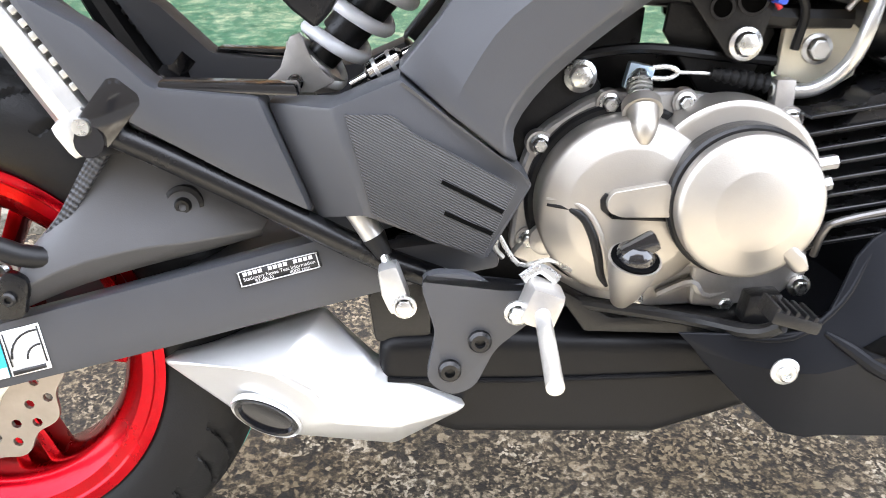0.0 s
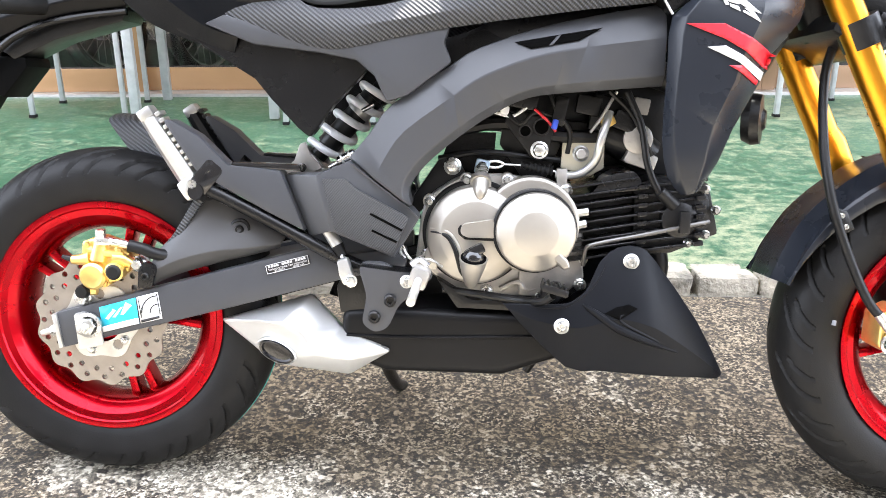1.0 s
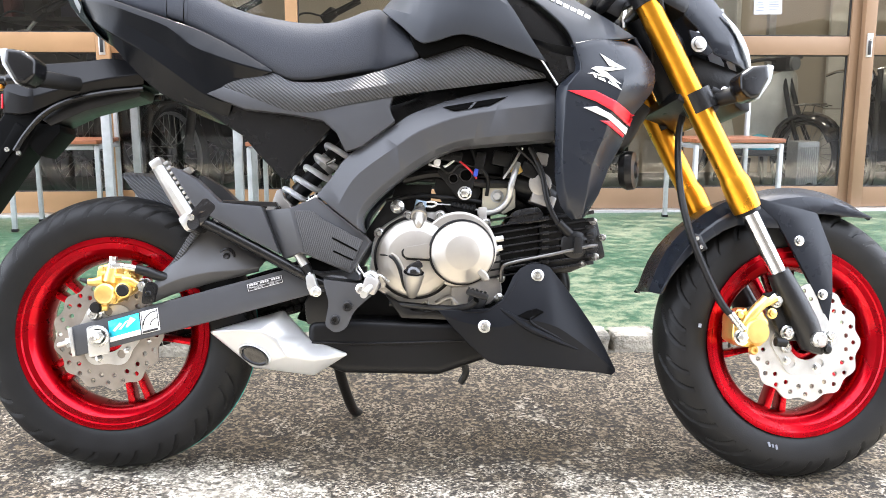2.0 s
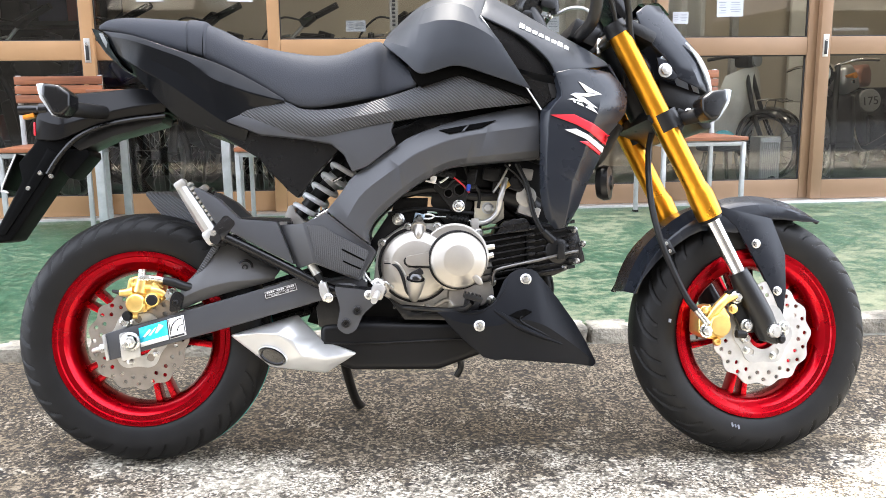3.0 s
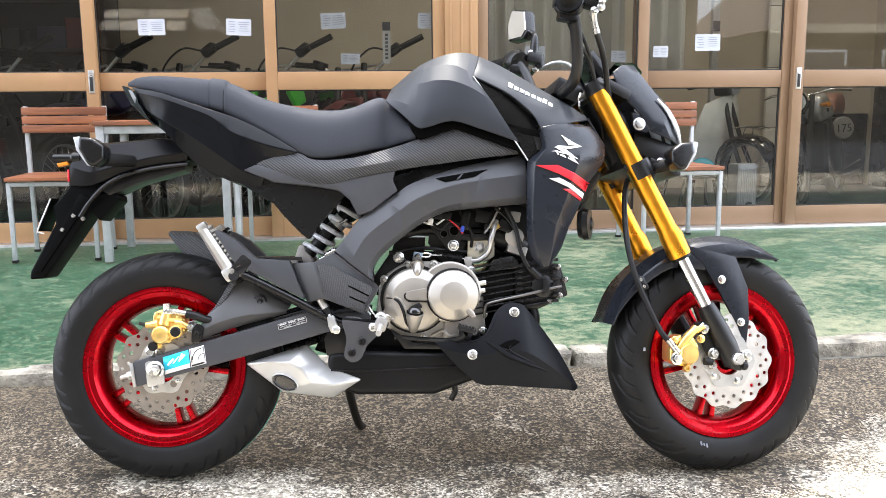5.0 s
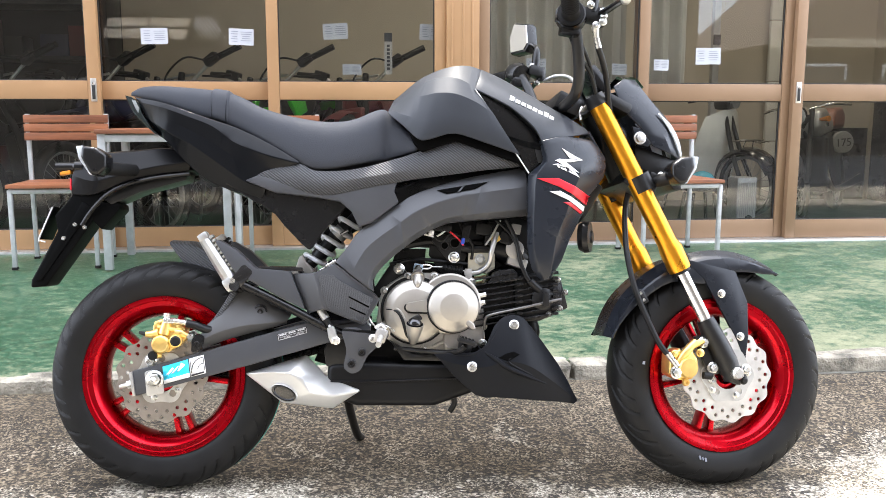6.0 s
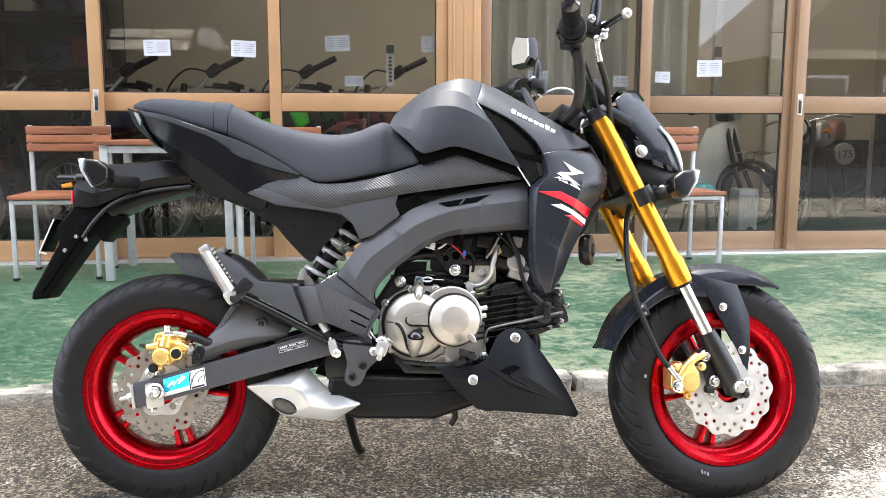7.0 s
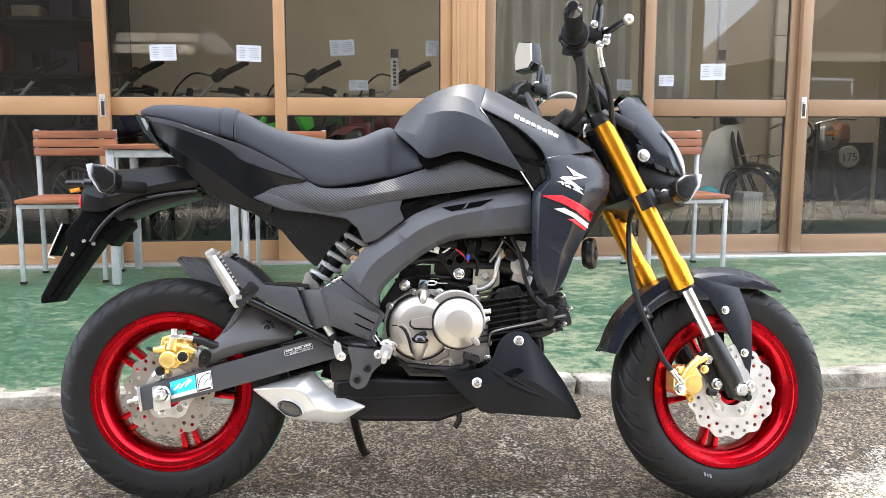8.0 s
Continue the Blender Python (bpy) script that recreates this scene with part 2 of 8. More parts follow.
ASPHALT = plain("old road asphalt", (0.028, 0.028, 0.029), 0.85, 0, 0.25, 3, 0.9, 160, depth=0.004)
GREEN = floor_paint("worn green floor paint")
KERB = plain("pale kerb concrete", (0.255, 0.232, 0.184), 0.85, 0, 0.75, 13, 1.0, 95, depth=0.006)
JOINT = plain("dark kerb joint", (0.10, 0.095, 0.08), 0.9, 0, 0.3, 30, 0.8, 120, depth=0.003)
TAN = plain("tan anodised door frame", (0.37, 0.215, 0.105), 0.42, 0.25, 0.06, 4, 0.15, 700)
# darker copy of the tan frame, right-hand shade put into the colour
TAN_SHADED = plain("tan anodised door frame darkened for shade", (0.25, 0.155, 0.09), 0.42, 0.25, 0.06, 4, 0.15, 700)
SEAL = plain("black glazing seal", (0.015, 0.015, 0.015), 0.6)
GALV = plain("galvanised chair tube", (0.43, 0.44, 0.445), 0.45, 0.6, 0.14, 26, 0.3, 300)
WOOD = timber("oiled hardwood slat", (0.085, 0.026, 0.011), (0.33, 0.115, 0.045))
SHOPWALL = plain("pale taupe shop wall", (0.44, 0.395, 0.325), 0.8, 0, 0.08, 2, 0.3, 90, depth=0.002)
DULL = plain("dull wheel steel", (0.34, 0.34, 0.33), 0.32, 0.85, 0.2, 30, 0.2, 500)
TAUPE = plain("taupe wall panel", (0.33, 0.30, 0.25), 0.8, 0, 0.08, 2, 0.3, 90, depth=0.002)
GREYFLOOR = plain("dark shop floor", (0.03, 0.029, 0.028), 0.4, 0, 0.25, 5, 0.3, 60)
SOFFIT = plain("grey soffit board", (0.34, 0.33, 0.31), 0.8, 0, 0.1, 3)
RENDERED = plain("dark boarded house wall", (0.045, 0.040, 0.034), 0.9, 0, 0.12, 2, 0.6, 60, depth=0.003)
ROOFTILE = plain("brown roof tile", (0.13, 0.10, 0.085), 0.7, 0, 0.2, 6, 0.6, 30, depth=0.01)
GLASS = clear("window glass", (0.93, 0.94, 0.93), 0.98)
MIRROR = plain("mirror glass", (0.9, 0.9, 0.9), 0.02, 1.0, 0.0, 5, 0.0)


# ---- mesh helpers ----
def finish(bm, name, material, angle=35, smooth=True):
    bmesh.ops.recalc_face_normals(bm, faces=bm.faces)
    me = bpy.data.meshes.new(name)
    for f in bm.faces:
        f.smooth = smooth
    bm.to_mesh(me)
    bm.free()
    if smooth:
        me.set_sharp_from_angle(angle=radians(angle))
    me.materials.append(material)
    return me


def part(name, bm, material, parent, label="", angle=35, smooth=True):
    ob = new(name, finish(bm, name, material, angle, smooth))
    ob.parent = parent
    return tagged(ob, label)


def thing(name, label, category, m=None, group="", kind=""):
    ob = new(name)
    ob.empty_display_size = 0.1
    if m is not None:
        ob.matrix_basis = m
    return tagged(ob, label, category, group, kind)


def structure(name, bm, material, label="", angle=35):
    return tagged(new(name, finish(bm, name, material, angle)), label, kind="structure")


def bevelled(bm, width, seg=2, angle=30):
    if width > 0:
        es = [e for e in bm.edges if len(e.link_faces) == 2 and e.calc_face_angle(0) > radians(angle)]
        bmesh.ops.bevel(bm, geom=es, offset=width, segments=seg, profile=0.6, affect="EDGES", clamp_overlap=True)
    return bm


def box(cx, cy, cz, sx, sy, sz, bevel=0.0, turn=(0, 0, 0), bm=None):
    out = bm or bmesh.new()
    tmp = bmesh.new()
    bmesh.ops.create_cube(tmp, size=1, matrix=Matrix.Diagonal((sx, sy, sz, 1)))
    bevelled(tmp, bevel)
    tmp.transform(pose(cx, cy, cz, *turn))
    merge(out, tmp)
    return out


def merge(dst, src):
    vs = [dst.verts.new(v.co) for v in src.verts]
    src.verts.index_update()
    for f in src.faces:
        dst.faces.new([vs[v.index] for v in f.verts])
    src.free()
    return dst


def prism(outline, y0, y1, bevel=0.0, seg=2, round_corners=0.0, bm=None):
    """An outline of (x, z), pushed out from y0 to y1."""
    tmp = bmesh.new()
    f = tmp.faces.new([tmp.verts.new((x, y0, z)) for x, z in outline])
    if round_corners:
        bmesh.ops.bevel(tmp, geom=tmp.verts[:], offset=round_corners, segments=3, profile=0.5, affect="VERTICES")
        f = tmp.faces[:][0]
    r = bmesh.ops.extrude_face_region(tmp, geom=tmp.faces[:])
    bmesh.ops.translate(tmp, verts=[v for v in r["geom"] if isinstance(v, bmesh.types.BMVert)], vec=(0, y1 - y0, 0))
    bmesh.ops.recalc_face_normals(tmp, faces=tmp.faces)
    bevelled(tmp, bevel, seg)
    return merge(bm, tmp) if bm else tmp


def spline(pts, n):
    """A smooth line through the points, n steps between each two."""
    p = [Vector(q) for q in pts]
    if len(p) < 3 or n < 2:
        return p
    p = [2 * p[0] - p[1]] + p + [2 * p[-1] - p[-2]]
    out = []
    for i in range(1, len(p) - 2):
        a, b, c, d = p[i - 1], p[i], p[i + 1], p[i + 2]
        for k in range(n):
            t = k / n
            out.append(0.5 * ((2 * b) + (c - a) * t + (2 * a - 5 * b + 4 * c - d) * t * t + (3 * b - a - 3 * c + d) * t ** 3))
    return out + [p[-2]]


def sweep(path, radius, seg=12, n=6, bm=None, caps=True):
    """A round bar along a smooth path; radius is a number or one for each given point."""
    line = spline(path, n)
    if isinstance(radius, (int, float)):
        rad = [radius] * len(line)
    else:
        rad = [v.x for v in spline([(r, 0, 0) for r in radius], n)]
    out = bm or bmesh.new()
    up = Vector((0, 0, 1))
    rings = []
    side = None
    for i, c in enumerate(line):
        d = (line[min(i + 1, len(line) - 1)] - line[max(i - 1, 0)]).normalized()
        if side is None:
            side = d.cross(up if abs(d.z) < 0.9 else Vector((1, 0, 0))).normalized()
        side = (side - d * side.dot(d)).normalized()
        other = d.cross(side)
        rings.append([out.verts.new(c + rad[i] * (side * math.cos(a) + other * math.sin(a))) for a in (2 * math.pi * k / seg for k in range(seg))])
    for a, b in zip(rings, rings[1:]):
        for k in range(seg):
            out.faces.new((a[k], a[(k + 1) % seg], b[(k + 1) % seg], b[k]))
    if caps:
        out.faces.new(rings[0][::-1]), out.faces.new(rings[-1])
    return out


def lathe(profile, cx, cz, seg=48, bm=None, closed=False, cy=0.0):
    """Turns a profile of (radius, y) about the crosswise axis through (cx, cz)."""
    out = bm or bmesh.new()
    rings = []
    for r, y in profile:
        if r < 1e-6:
            rings.append([out.verts.new((cx, cy + y, cz))])
        else:
            rings.append([out.verts.new((cx + r * math.cos(a), cy + y, cz + r * math.sin(a))) for a in (2 * math.pi * k / seg for k in range(seg))])
    pairs = list(zip(rings, rings[1:])) + ([(rings[-1], rings[0])] if closed else [])
    for a, b in pairs:
        for k in range(seg):
            k2 = (k + 1) % seg
            if len(a) == 1 and len(b) == 1:
                continue
            if len(a) == 1:
                out.faces.new((a[0], b[k2], b[k]))
            elif len(b) == 1:
                out.faces.new((a[k], a[k2], b[0]))
            else:
                out.faces.new((a[k], a[k2], b[k2], b[k]))
    return out


def bolt(x, y, z, r=0.006, h=0.006, bm=None):
    """A flanged hexagon bolt, its head towards -y."""
    out = lathe([(0, y), (r * 1.45, y), (r * 1.45, y - h * 0.25), (r * 1.1, y - h * 0.4)], x, z, 20, bm)
    ring = [(r, y - h * 0.3), (r, y - h * 0.9), (r * 0.8, y - h), (0, y - h)]
    return lathe(ring, x, z, 6, out)


def socket(x, y, z, r=0.006, h=0.006, bm=None):
    """A round-headed socket screw, its head towards -y."""
    return lathe([(r * 1.1, y), (r * 1.1, y - h * 0.6), (r * 0.85, y - h), (r * 0.5, y - h), (r * 0.45, y - h * 0.4), (0, y - h * 0.4)], x, z, 20, bm)


def skin(rows, nu=1, nv=1):
    """Surface through rows of points; nu smooths along the rows, nv across them."""
    rows = [spline(r, nu) if nu > 1 else [Vector(q) for q in r] for r in rows]
    if nv > 1:
        cols = [spline([r[i] for r in rows], nv) for i in range(len(rows[0]))]
        rows = [[c[j] for c in cols] for j in range(len(cols[0]))]
    bm = bmesh.new()
    vs = [[bm.verts.new(q) for q in r] for r in rows]
    for a, b in zip(vs, vs[1:]):
        for i in range(len(a) - 1):
            quad = (a[i], a[i + 1], b[i + 1], b[i])
            bm.faces.new(quad)
    bmesh.ops.remove_doubles(bm, verts=bm.verts, dist=0.0004)
    return bm


def both(rows):
    """Rows that end on the middle plane, carried on to the far side."""
    return rows + [[(x, -y, z) for x, y, z in r] for r in rows[-2::-1]]


def far(rows):
    return [[(x, -y, z) for x, y, z in r] for r in rows]


def shell(name, bm, material, parent, thick=0.003, edge=0.0012, label="", angle=35):
    ob = part(name, bm, material, parent, label, angle)
    s = ob.modifiers.new("thickness", "SOLIDIFY")
    s.thickness, s.offset = thick, 0
    if edge:
        b = ob.modifiers.new("edges", "BEVEL")
        b.width, b.segments, b.limit_method, b.angle_limit = edge, 2, "ANGLE", radians(40)
    return ob


def tree_of(bm):
    return BVHTree.FromBMesh(bm)


def decal(name, outline, tree, material, parent, lift=0.0024, label="", cell=0.006):
    """A thin print laid on a body panel, given as an outline of (x, z)."""
    bm = bmesh.new()
    bm.faces.new([bm.verts.new((x, 0, z)) for x, z in outline])
    for axis in (0, 2):
        lo, hi = min(v.co[axis] for v in bm.verts), max(v.co[axis] for v in bm.verts)
        k = lo + cell
        while k < hi:
            co, no = Vector((0, 0, 0)), Vector((0, 0, 0))
            co[axis], no[axis] = k, 1
            bmesh.ops.bisect_plane(bm, geom=bm.verts[:] + bm.edges[:] + bm.faces[:], plane_co=co, plane_no=no)
            k += cell
    last = -0.15
    for v in bm.verts:
        hit = tree.ray_cast(Vector((v.co.x, -1, v.co.z)), Vector((0, 1, 0)))[0]
        last = hit.y if hit else last
        v.co.y = last - lift
    ob = part(name, bm, material, parent, label)
    s = ob.modifiers.new("thickness", "SOLIDIFY")
    s.thickness, s.offset = 0.0006, 0
    return ob


def punched(outer, holes, y0, y1):
    """A plate with an outline and holes, all loops of (x, z)."""
    bm = bmesh.new()
    for loop in [outer] + holes:
        vs = [bm.verts.new((x, y0, z)) for x, z in loop]
        for a, b in zip(vs, vs[1:] + vs[:1]):
            bm.edges.new((a, b))
    bmesh.ops.triangle_fill(bm, edges=bm.edges[:], use_beauty=True)
    r = bmesh.ops.extrude_face_region(bm, geom=bm.faces[:])
    bmesh.ops.translate(bm, verts=[v for v in r["geom"] if isinstance(v, bmesh.types.BMVert)], vec=(0, y1 - y0, 0))
    return bm


def ring(cx, cz, r, n=10, turn=0.0):
    return [(cx + r * math.cos(turn + 2 * math.pi * k / n), cz + r * math.sin(turn + 2 * math.pi * k / n)) for k in range(n)]

# ---- ground, kerb, shop front ----


def slab_z(y):
    return 0.052 + (y - SLAB_FRONT) * 0.0201


bm = bmesh.new()
edges_x = [-300, -40, -12, -6, 6, 12, 40, 300]
edges_y = [-300, -40, -12, -0.9, -0.3, 1.06, 1.68, 12, 40, 300]
fall = [0, 0, 0, 0, -0.016, -0.016, -0.005]
grid = [[bm.verts.new((x, y, fall[j] * x if j < 4 or (abs(x) < 7 and j < 7) else -0.1)) for x in edges_x] for j, y in enumerate(edges_y)]
for a, b in zip(grid, grid[1:]):
    for i in range(len(a) - 1):
        bm.faces.new((a[i], a[i + 1], b[i + 1], b[i]))
structure("ground", bm, PAVING, "weathered grey concrete with worn pale aggregate, sun and shade painted in")

# out-of-view asphalt, added to cut light bounced off the ground
structure("road", box(0, -4.85, -0.021, 300, 7.7, 0.05), ASPHALT, "unseen dark asphalt added in front of the yard to cut bounced light")

bm = bmesh.new()
vs = [bm.verts.new(q) for q in ((-9, SLAB_FRONT + 0.12, slab_z(SLAB_FRONT) - 0.003), (9, SLAB_FRONT - 0.03, slab_z(SLAB_FRONT) - 0.003), (9, WALL_Y + 0.03, slab_z(WALL_Y)), (-9, WALL_Y + 0.03, slab_z(WALL_Y)))]
f = bm.faces.new(vs)
r = bmesh.ops.extrude_face_region(bm, geom=[f])
bmesh.ops.translate(bm, verts=[v for v in r["geom"] if isinstance(v, bmesh.types.BMVert)], vec=(0, 0, -0.1))
structure("floor", bm, GREEN, "green painted terrace floor worn to pale screed")

kerb = thing("kerb", "row of rough pale concrete kerb blocks along the terrace", "kerb", kind="structure")
rng = random.Random(4)
joints = (-6.0, -5.2, -4.3, -3.5, -2.7, -1.9, -1.05, -0.2, 0.45, 0.83, 1.045, 1.19, 1.36, 1.62, 2.4, 3.2, 4.0, 4.8, 5.6, 6.5)
for kx, ke in zip(joints, joints[1:]):
    length = ke - kx
    bm = bmesh.new()
    bmesh.ops.create_cube(bm, size=1, matrix=Matrix.Diagonal((length - 0.008, 0.096, 0.10, 1)))
    bmesh.ops.subdivide_edges(bm, edges=[e for e in bm.edges if abs((e.verts[0].co - e.verts[1].co).x) > 0.05], cuts=max(2, int(length / 0.05)), use_grid_fill=True)
    bmesh.ops.subdivide_edges(bm, edges=[e for e in bm.edges if abs((e.verts[0].co - e.verts[1].co).x) < 0.001], cuts=2, use_grid_fill=True)
    bevelled(bm, 0.014, 2)
    for v in bm.verts:
        p = Vector((v.co.x + kx * 3, v.co.y, v.co.z))
        q, w = noise.noise_vector(p * 9), noise.noise_vector(p * 34)
        v.co += Vector((q.x * 0.008, q.y * 0.010, q.z * 0.006)) + w * 0.0032
    bm.transform(pose(kx + length / 2, SLAB_FRONT + 0.031 - 0.012 * (kx - 0.4), 0.002 + rng.uniform(-0.003, 0.003), 0, 0, rng.uniform(-0.8, 0.8)))
    part("kerb_stone", bm, KERB, kerb)
# thin dark pieces along the foot of the kerb
bm = bmesh.new()
for i in range(180):
    x = -5.4 + 0.06 * i
    box(x, SLAB_FRONT - 0.018 - 0.012 * (x - 0.4) + rng.uniform(-0.006, 0.006), 0.003, 0.062, rng.uniform(0.012, 0.034), 0.006, 0.0, (0, 0, rng.uniform(-6, 6)), bm)
tagged(part("dirt_seam", bm, JOINT, kerb, "dark strip in the seam along the kerb"), kind="stuff")


def door_leaf(name, x0, x1, y, paint, handle_side):
    """A sliding door leaf with a middle rail, two panes and a recessed pull."""
    d = thing(name, "aluminium sliding shop door with two clear panes", "sliding door", kind="structure")
    low, z0, z1, top = slab_z(WALL_Y) + 0.012, 0.212, 0.888, 2.05
    for x in (x0 + 0.030, x1 - 0.030):
        part("stile", box(x, y, (low + top) / 2, 0.060, 0.040, top - low, 0.003), paint, d)
    for a, b in ((low, z0), (z1, 0.982), (1.98, top)):
        part("rail", box((x0 + x1) / 2, y, (a + b) / 2, x1 - x0 - 0.121, 0.036, b - a, 0.003), paint, d)
    for a, b in ((z0, z1), (0.982, 1.98)):
        pane = part("pane", box((x0 + x1) / 2, y + 0.004, (a + b) / 2, x1 - x0 - 0.122, 0.005, b - a - 0.002), GLASS, d, "clear glass pane", smooth=False)
        pane.visible_shadow = False
        bm = bmesh.new()
        for zz in (a + 0.003, b - 0.003):
            box((x0 + x1) / 2, y - 0.002, zz, x1 - x0 - 0.124, 0.012, 0.006, bm=bm)
        for xx in (x0 + 0.0635, x1 - 0.0635):
            box(xx, y - 0.002, (a + b) / 2, 0.005, 0.012, b - a - 0.014, bm=bm)
        part("glazing_seal", bm, SEAL, d, smooth=False)
    if handle_side:
        hx = x1 - 0.030 if handle_side > 0 else x0 + 0.030
        pull = part("pull", box(hx, y - 0.021, 0.935, 0.030, 0.006, 0.118, 0.002), STEEL, d, "recessed steel door pull")
        part("pull_recess", box(hx, y - 0.0255, 0.925, 0.016, 0.004, 0.075, 0.0015), BLACKINK, pull)
        part("latch", box(hx, y - 0.027, 0.965, 0.014, 0.006, 0.014, 0.002), CHROME, pull)
    return d


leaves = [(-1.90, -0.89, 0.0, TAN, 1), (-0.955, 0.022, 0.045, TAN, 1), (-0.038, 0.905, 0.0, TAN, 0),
          (1.083, 2.034, 0.0, TAN_SHADED, 0), (1.968, 2.893, 0.045, TAN_SHADED, 0), (2.880, 3.86, 0.0, TAN_SHADED, -1), (-2.90, -1.84, 0.045, TAN, 0)]
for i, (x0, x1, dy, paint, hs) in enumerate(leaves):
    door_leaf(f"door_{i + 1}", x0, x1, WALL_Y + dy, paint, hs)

bm = box(0.994, WALL_Y + 0.02, 1.08, 0.176, 0.13, 1.95, 0.004)
for gx in (0.935, 0.995, 1.045):
    box(gx, WALL_Y - 0.046, 1.08, 0.012, 0.008, 1.94, 0.002, bm=bm)
structure("door_post", bm, TAN, "tan aluminium post between the sliding doors")
structure("door_sill", box(0.5, WALL_Y - 0.005, slab_z(WALL_Y) - 0.02, 9.0, 0.15, 0.062, 0.004), ALU, "pale aluminium door track along the floor")
# unseen gable, its height and slope set to place the sun's shadow edge
gable = [(-9.5, 2.05), (6.9, 2.05), (6.9, 5.44), (-2.4, 10.0), (-9.5, 6.4)]
structure("wall_above_doors", prism(gable, WALL_Y - 0.02, WALL_Y + 0.14), TAUPE, "beige rendered wall over the doors, unseen gable shaped to shade the yard")
structure("wall_west_pier", box(-4.2, WALL_Y + 0.06, 1.05, 2.6, 0.16, 2.1), TAUPE, "beige rendered wall")
structure("wall_east_pier", box(5.18, WALL_Y + 0.06, 1.05, 2.64, 0.16, 2.1), TAUPE, "beige rendered wall")

# the shop behind the glass
structure("shop_floor", box(0.5, 5.6, 0.04, 9.0, 3.42, 0.08), GREYFLOOR, "dark shop floor")
structure("shop_wall_back", box(0.5, 6.36, 1.5, 9.0, 0.1, 3.0), SHOPWALL, "taupe panelled back wall of the shop")
# black panels added only to keep the shop's lower walls dark
dado = thing("dado", "added black panels that darken the lower walls of the shop", "dado", kind="structure")
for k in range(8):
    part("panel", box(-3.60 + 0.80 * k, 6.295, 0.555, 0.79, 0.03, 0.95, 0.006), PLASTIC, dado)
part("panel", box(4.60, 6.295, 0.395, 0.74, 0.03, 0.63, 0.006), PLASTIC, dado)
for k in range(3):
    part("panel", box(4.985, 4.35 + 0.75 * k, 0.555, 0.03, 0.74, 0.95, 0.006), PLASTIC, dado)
structure("shop_wall_west", box(-4.05, 5.6, 1.5, 0.1, 3.4, 3.0), SHOPWALL, "taupe side wall of the shop")
structure("shop_wall_east", box(5.05, 5.6, 1.5, 0.1, 3.4, 3.0), SHOPWALL, "taupe side wall of the shop")
structure("shop_ceiling", box(0.5, 5.6, 3.02, 9.2, 3.5, 0.06), SOFFIT, "pale ceiling of the shop")

# what stands across the road
def house(name, label, x, y, w, d, h, pitch, wall):
    ob = thing(name, label, "house")
    part("wall", box(x, y, h / 2, w, d, h), wall, ob)
    bm = prism([(x - w / 2 - 0.5, h), (x + w / 2 + 0.5, h), (x, h + pitch)], y - d / 2 - 0.4, y + d / 2 + 0.4)
    part("roof", bm, ROOFTILE, ob, "brown tiled pitched roof", smooth=False)
    part("fascia", box(x, y + d / 2 + 0.45, h + 0.02, w + 1.0, 0.10, 0.22), TAUPE, ob, "beige fascia board under the eaves")
    for k in range(3 if h < 5 else 7):
        n = 3 if h < 5 else 7
        wx = x - w / 2 + w * (k + 0.5) / n
        win = part("window", box(wx, y + d / 2 + 0.02, h * 0.62, 1.35, 0.08, 1.1, 0.01), ALU, ob)
        part("pane", box(wx, y + d / 2 + 0.055, h * 0.62, 1.2, 0.03, 0.95), GLOSS, win)
    return ob


# this house is added, tall and dark, to block the low sky
house("house", "added tall dark-boarded house across the road that blocks low sky", -2.65, -12.0, 20.7, 6, 9.6, 2.4, RENDERED)
# unseen wall, added to keep bright far ground out of the glass
structure("wall_garden", box(19.2, -9.0, 0.8, 23.0, 0.15, 1.6), RENDERED, "added dark wall that hides bright far ground from the glass")
house("house", "low house with a brown tiled roof across the road", 15.1, -16.0, 7.0, 6, 2.7, 3.5, RENDERED)

# lean-to canopy and lattice on the house across the road
SHEET, sn, sl, sp = shader("translucent canopy sheet")
seep, veil = sn.new("ShaderNodeBsdfTranslucent"), sn.new("ShaderNodeMixShader")
seep.inputs["Color"].default_value, veil.inputs[0].default_value = (0.90, 0.84, 0.74, 1), 0.75
sp.inputs["Base Color"].default_value, sp.inputs["Roughness"].default_value = (0.75, 0.72, 0.66, 1), 0.4
sl.new(sp.outputs[0], veil.inputs[1]), sl.new(seep.outputs[0], veil.inputs[2]), sl.new(veil.outputs[0], sn["Material Output"].inputs[0])
canopy = thing("canopy", "translucent lean-to canopy with dark bars on the house", "canopy")
for i in range(2):
    for j in range(2):
        part("sheet", box(-3.80 + 0.80 * i, -8.74 + 0.37 * j, 2.615 - 0.25 * j, 0.745, 0.40, 0.008, 0, (-34, 0, 0)), SHEET, canopy)
for i in range(3):
    part("bar", box(-4.20 + 0.80 * i, -8.555, 2.49, 0.05, 0.92, 0.045, 0.004, (-34, 0, 0)), BLACKCAST, canopy)
for j in range(3):
    part("purlin", box(-3.40, -8.93 + 0.37 * j, 2.745 - 0.25 * j, 1.66, 0.045, 0.045, 0.004, (-34, 0, 0)), BLACKCAST, canopy)
for x in (-4.20, -2.60):
    part("post", box(x, -8.20, 1.10, 0.05, 0.05, 2.20, 0.004), BLACKCAST, canopy)
lattice = thing("lattice", "white slatted screen on the house wall", "screen")
part("screen_frame", box(-2.36, -8.97, 2.55, 0.60, 0.03, 0.56, 0.004), RENDERED, lattice)
for k in range(7):
    part("slat", box(-2.58 + 0.075 * k, -8.945, 2.55, 0.022, 0.012, 0.50, 0.002, (0, -35, 0)), WHITE, lattice)

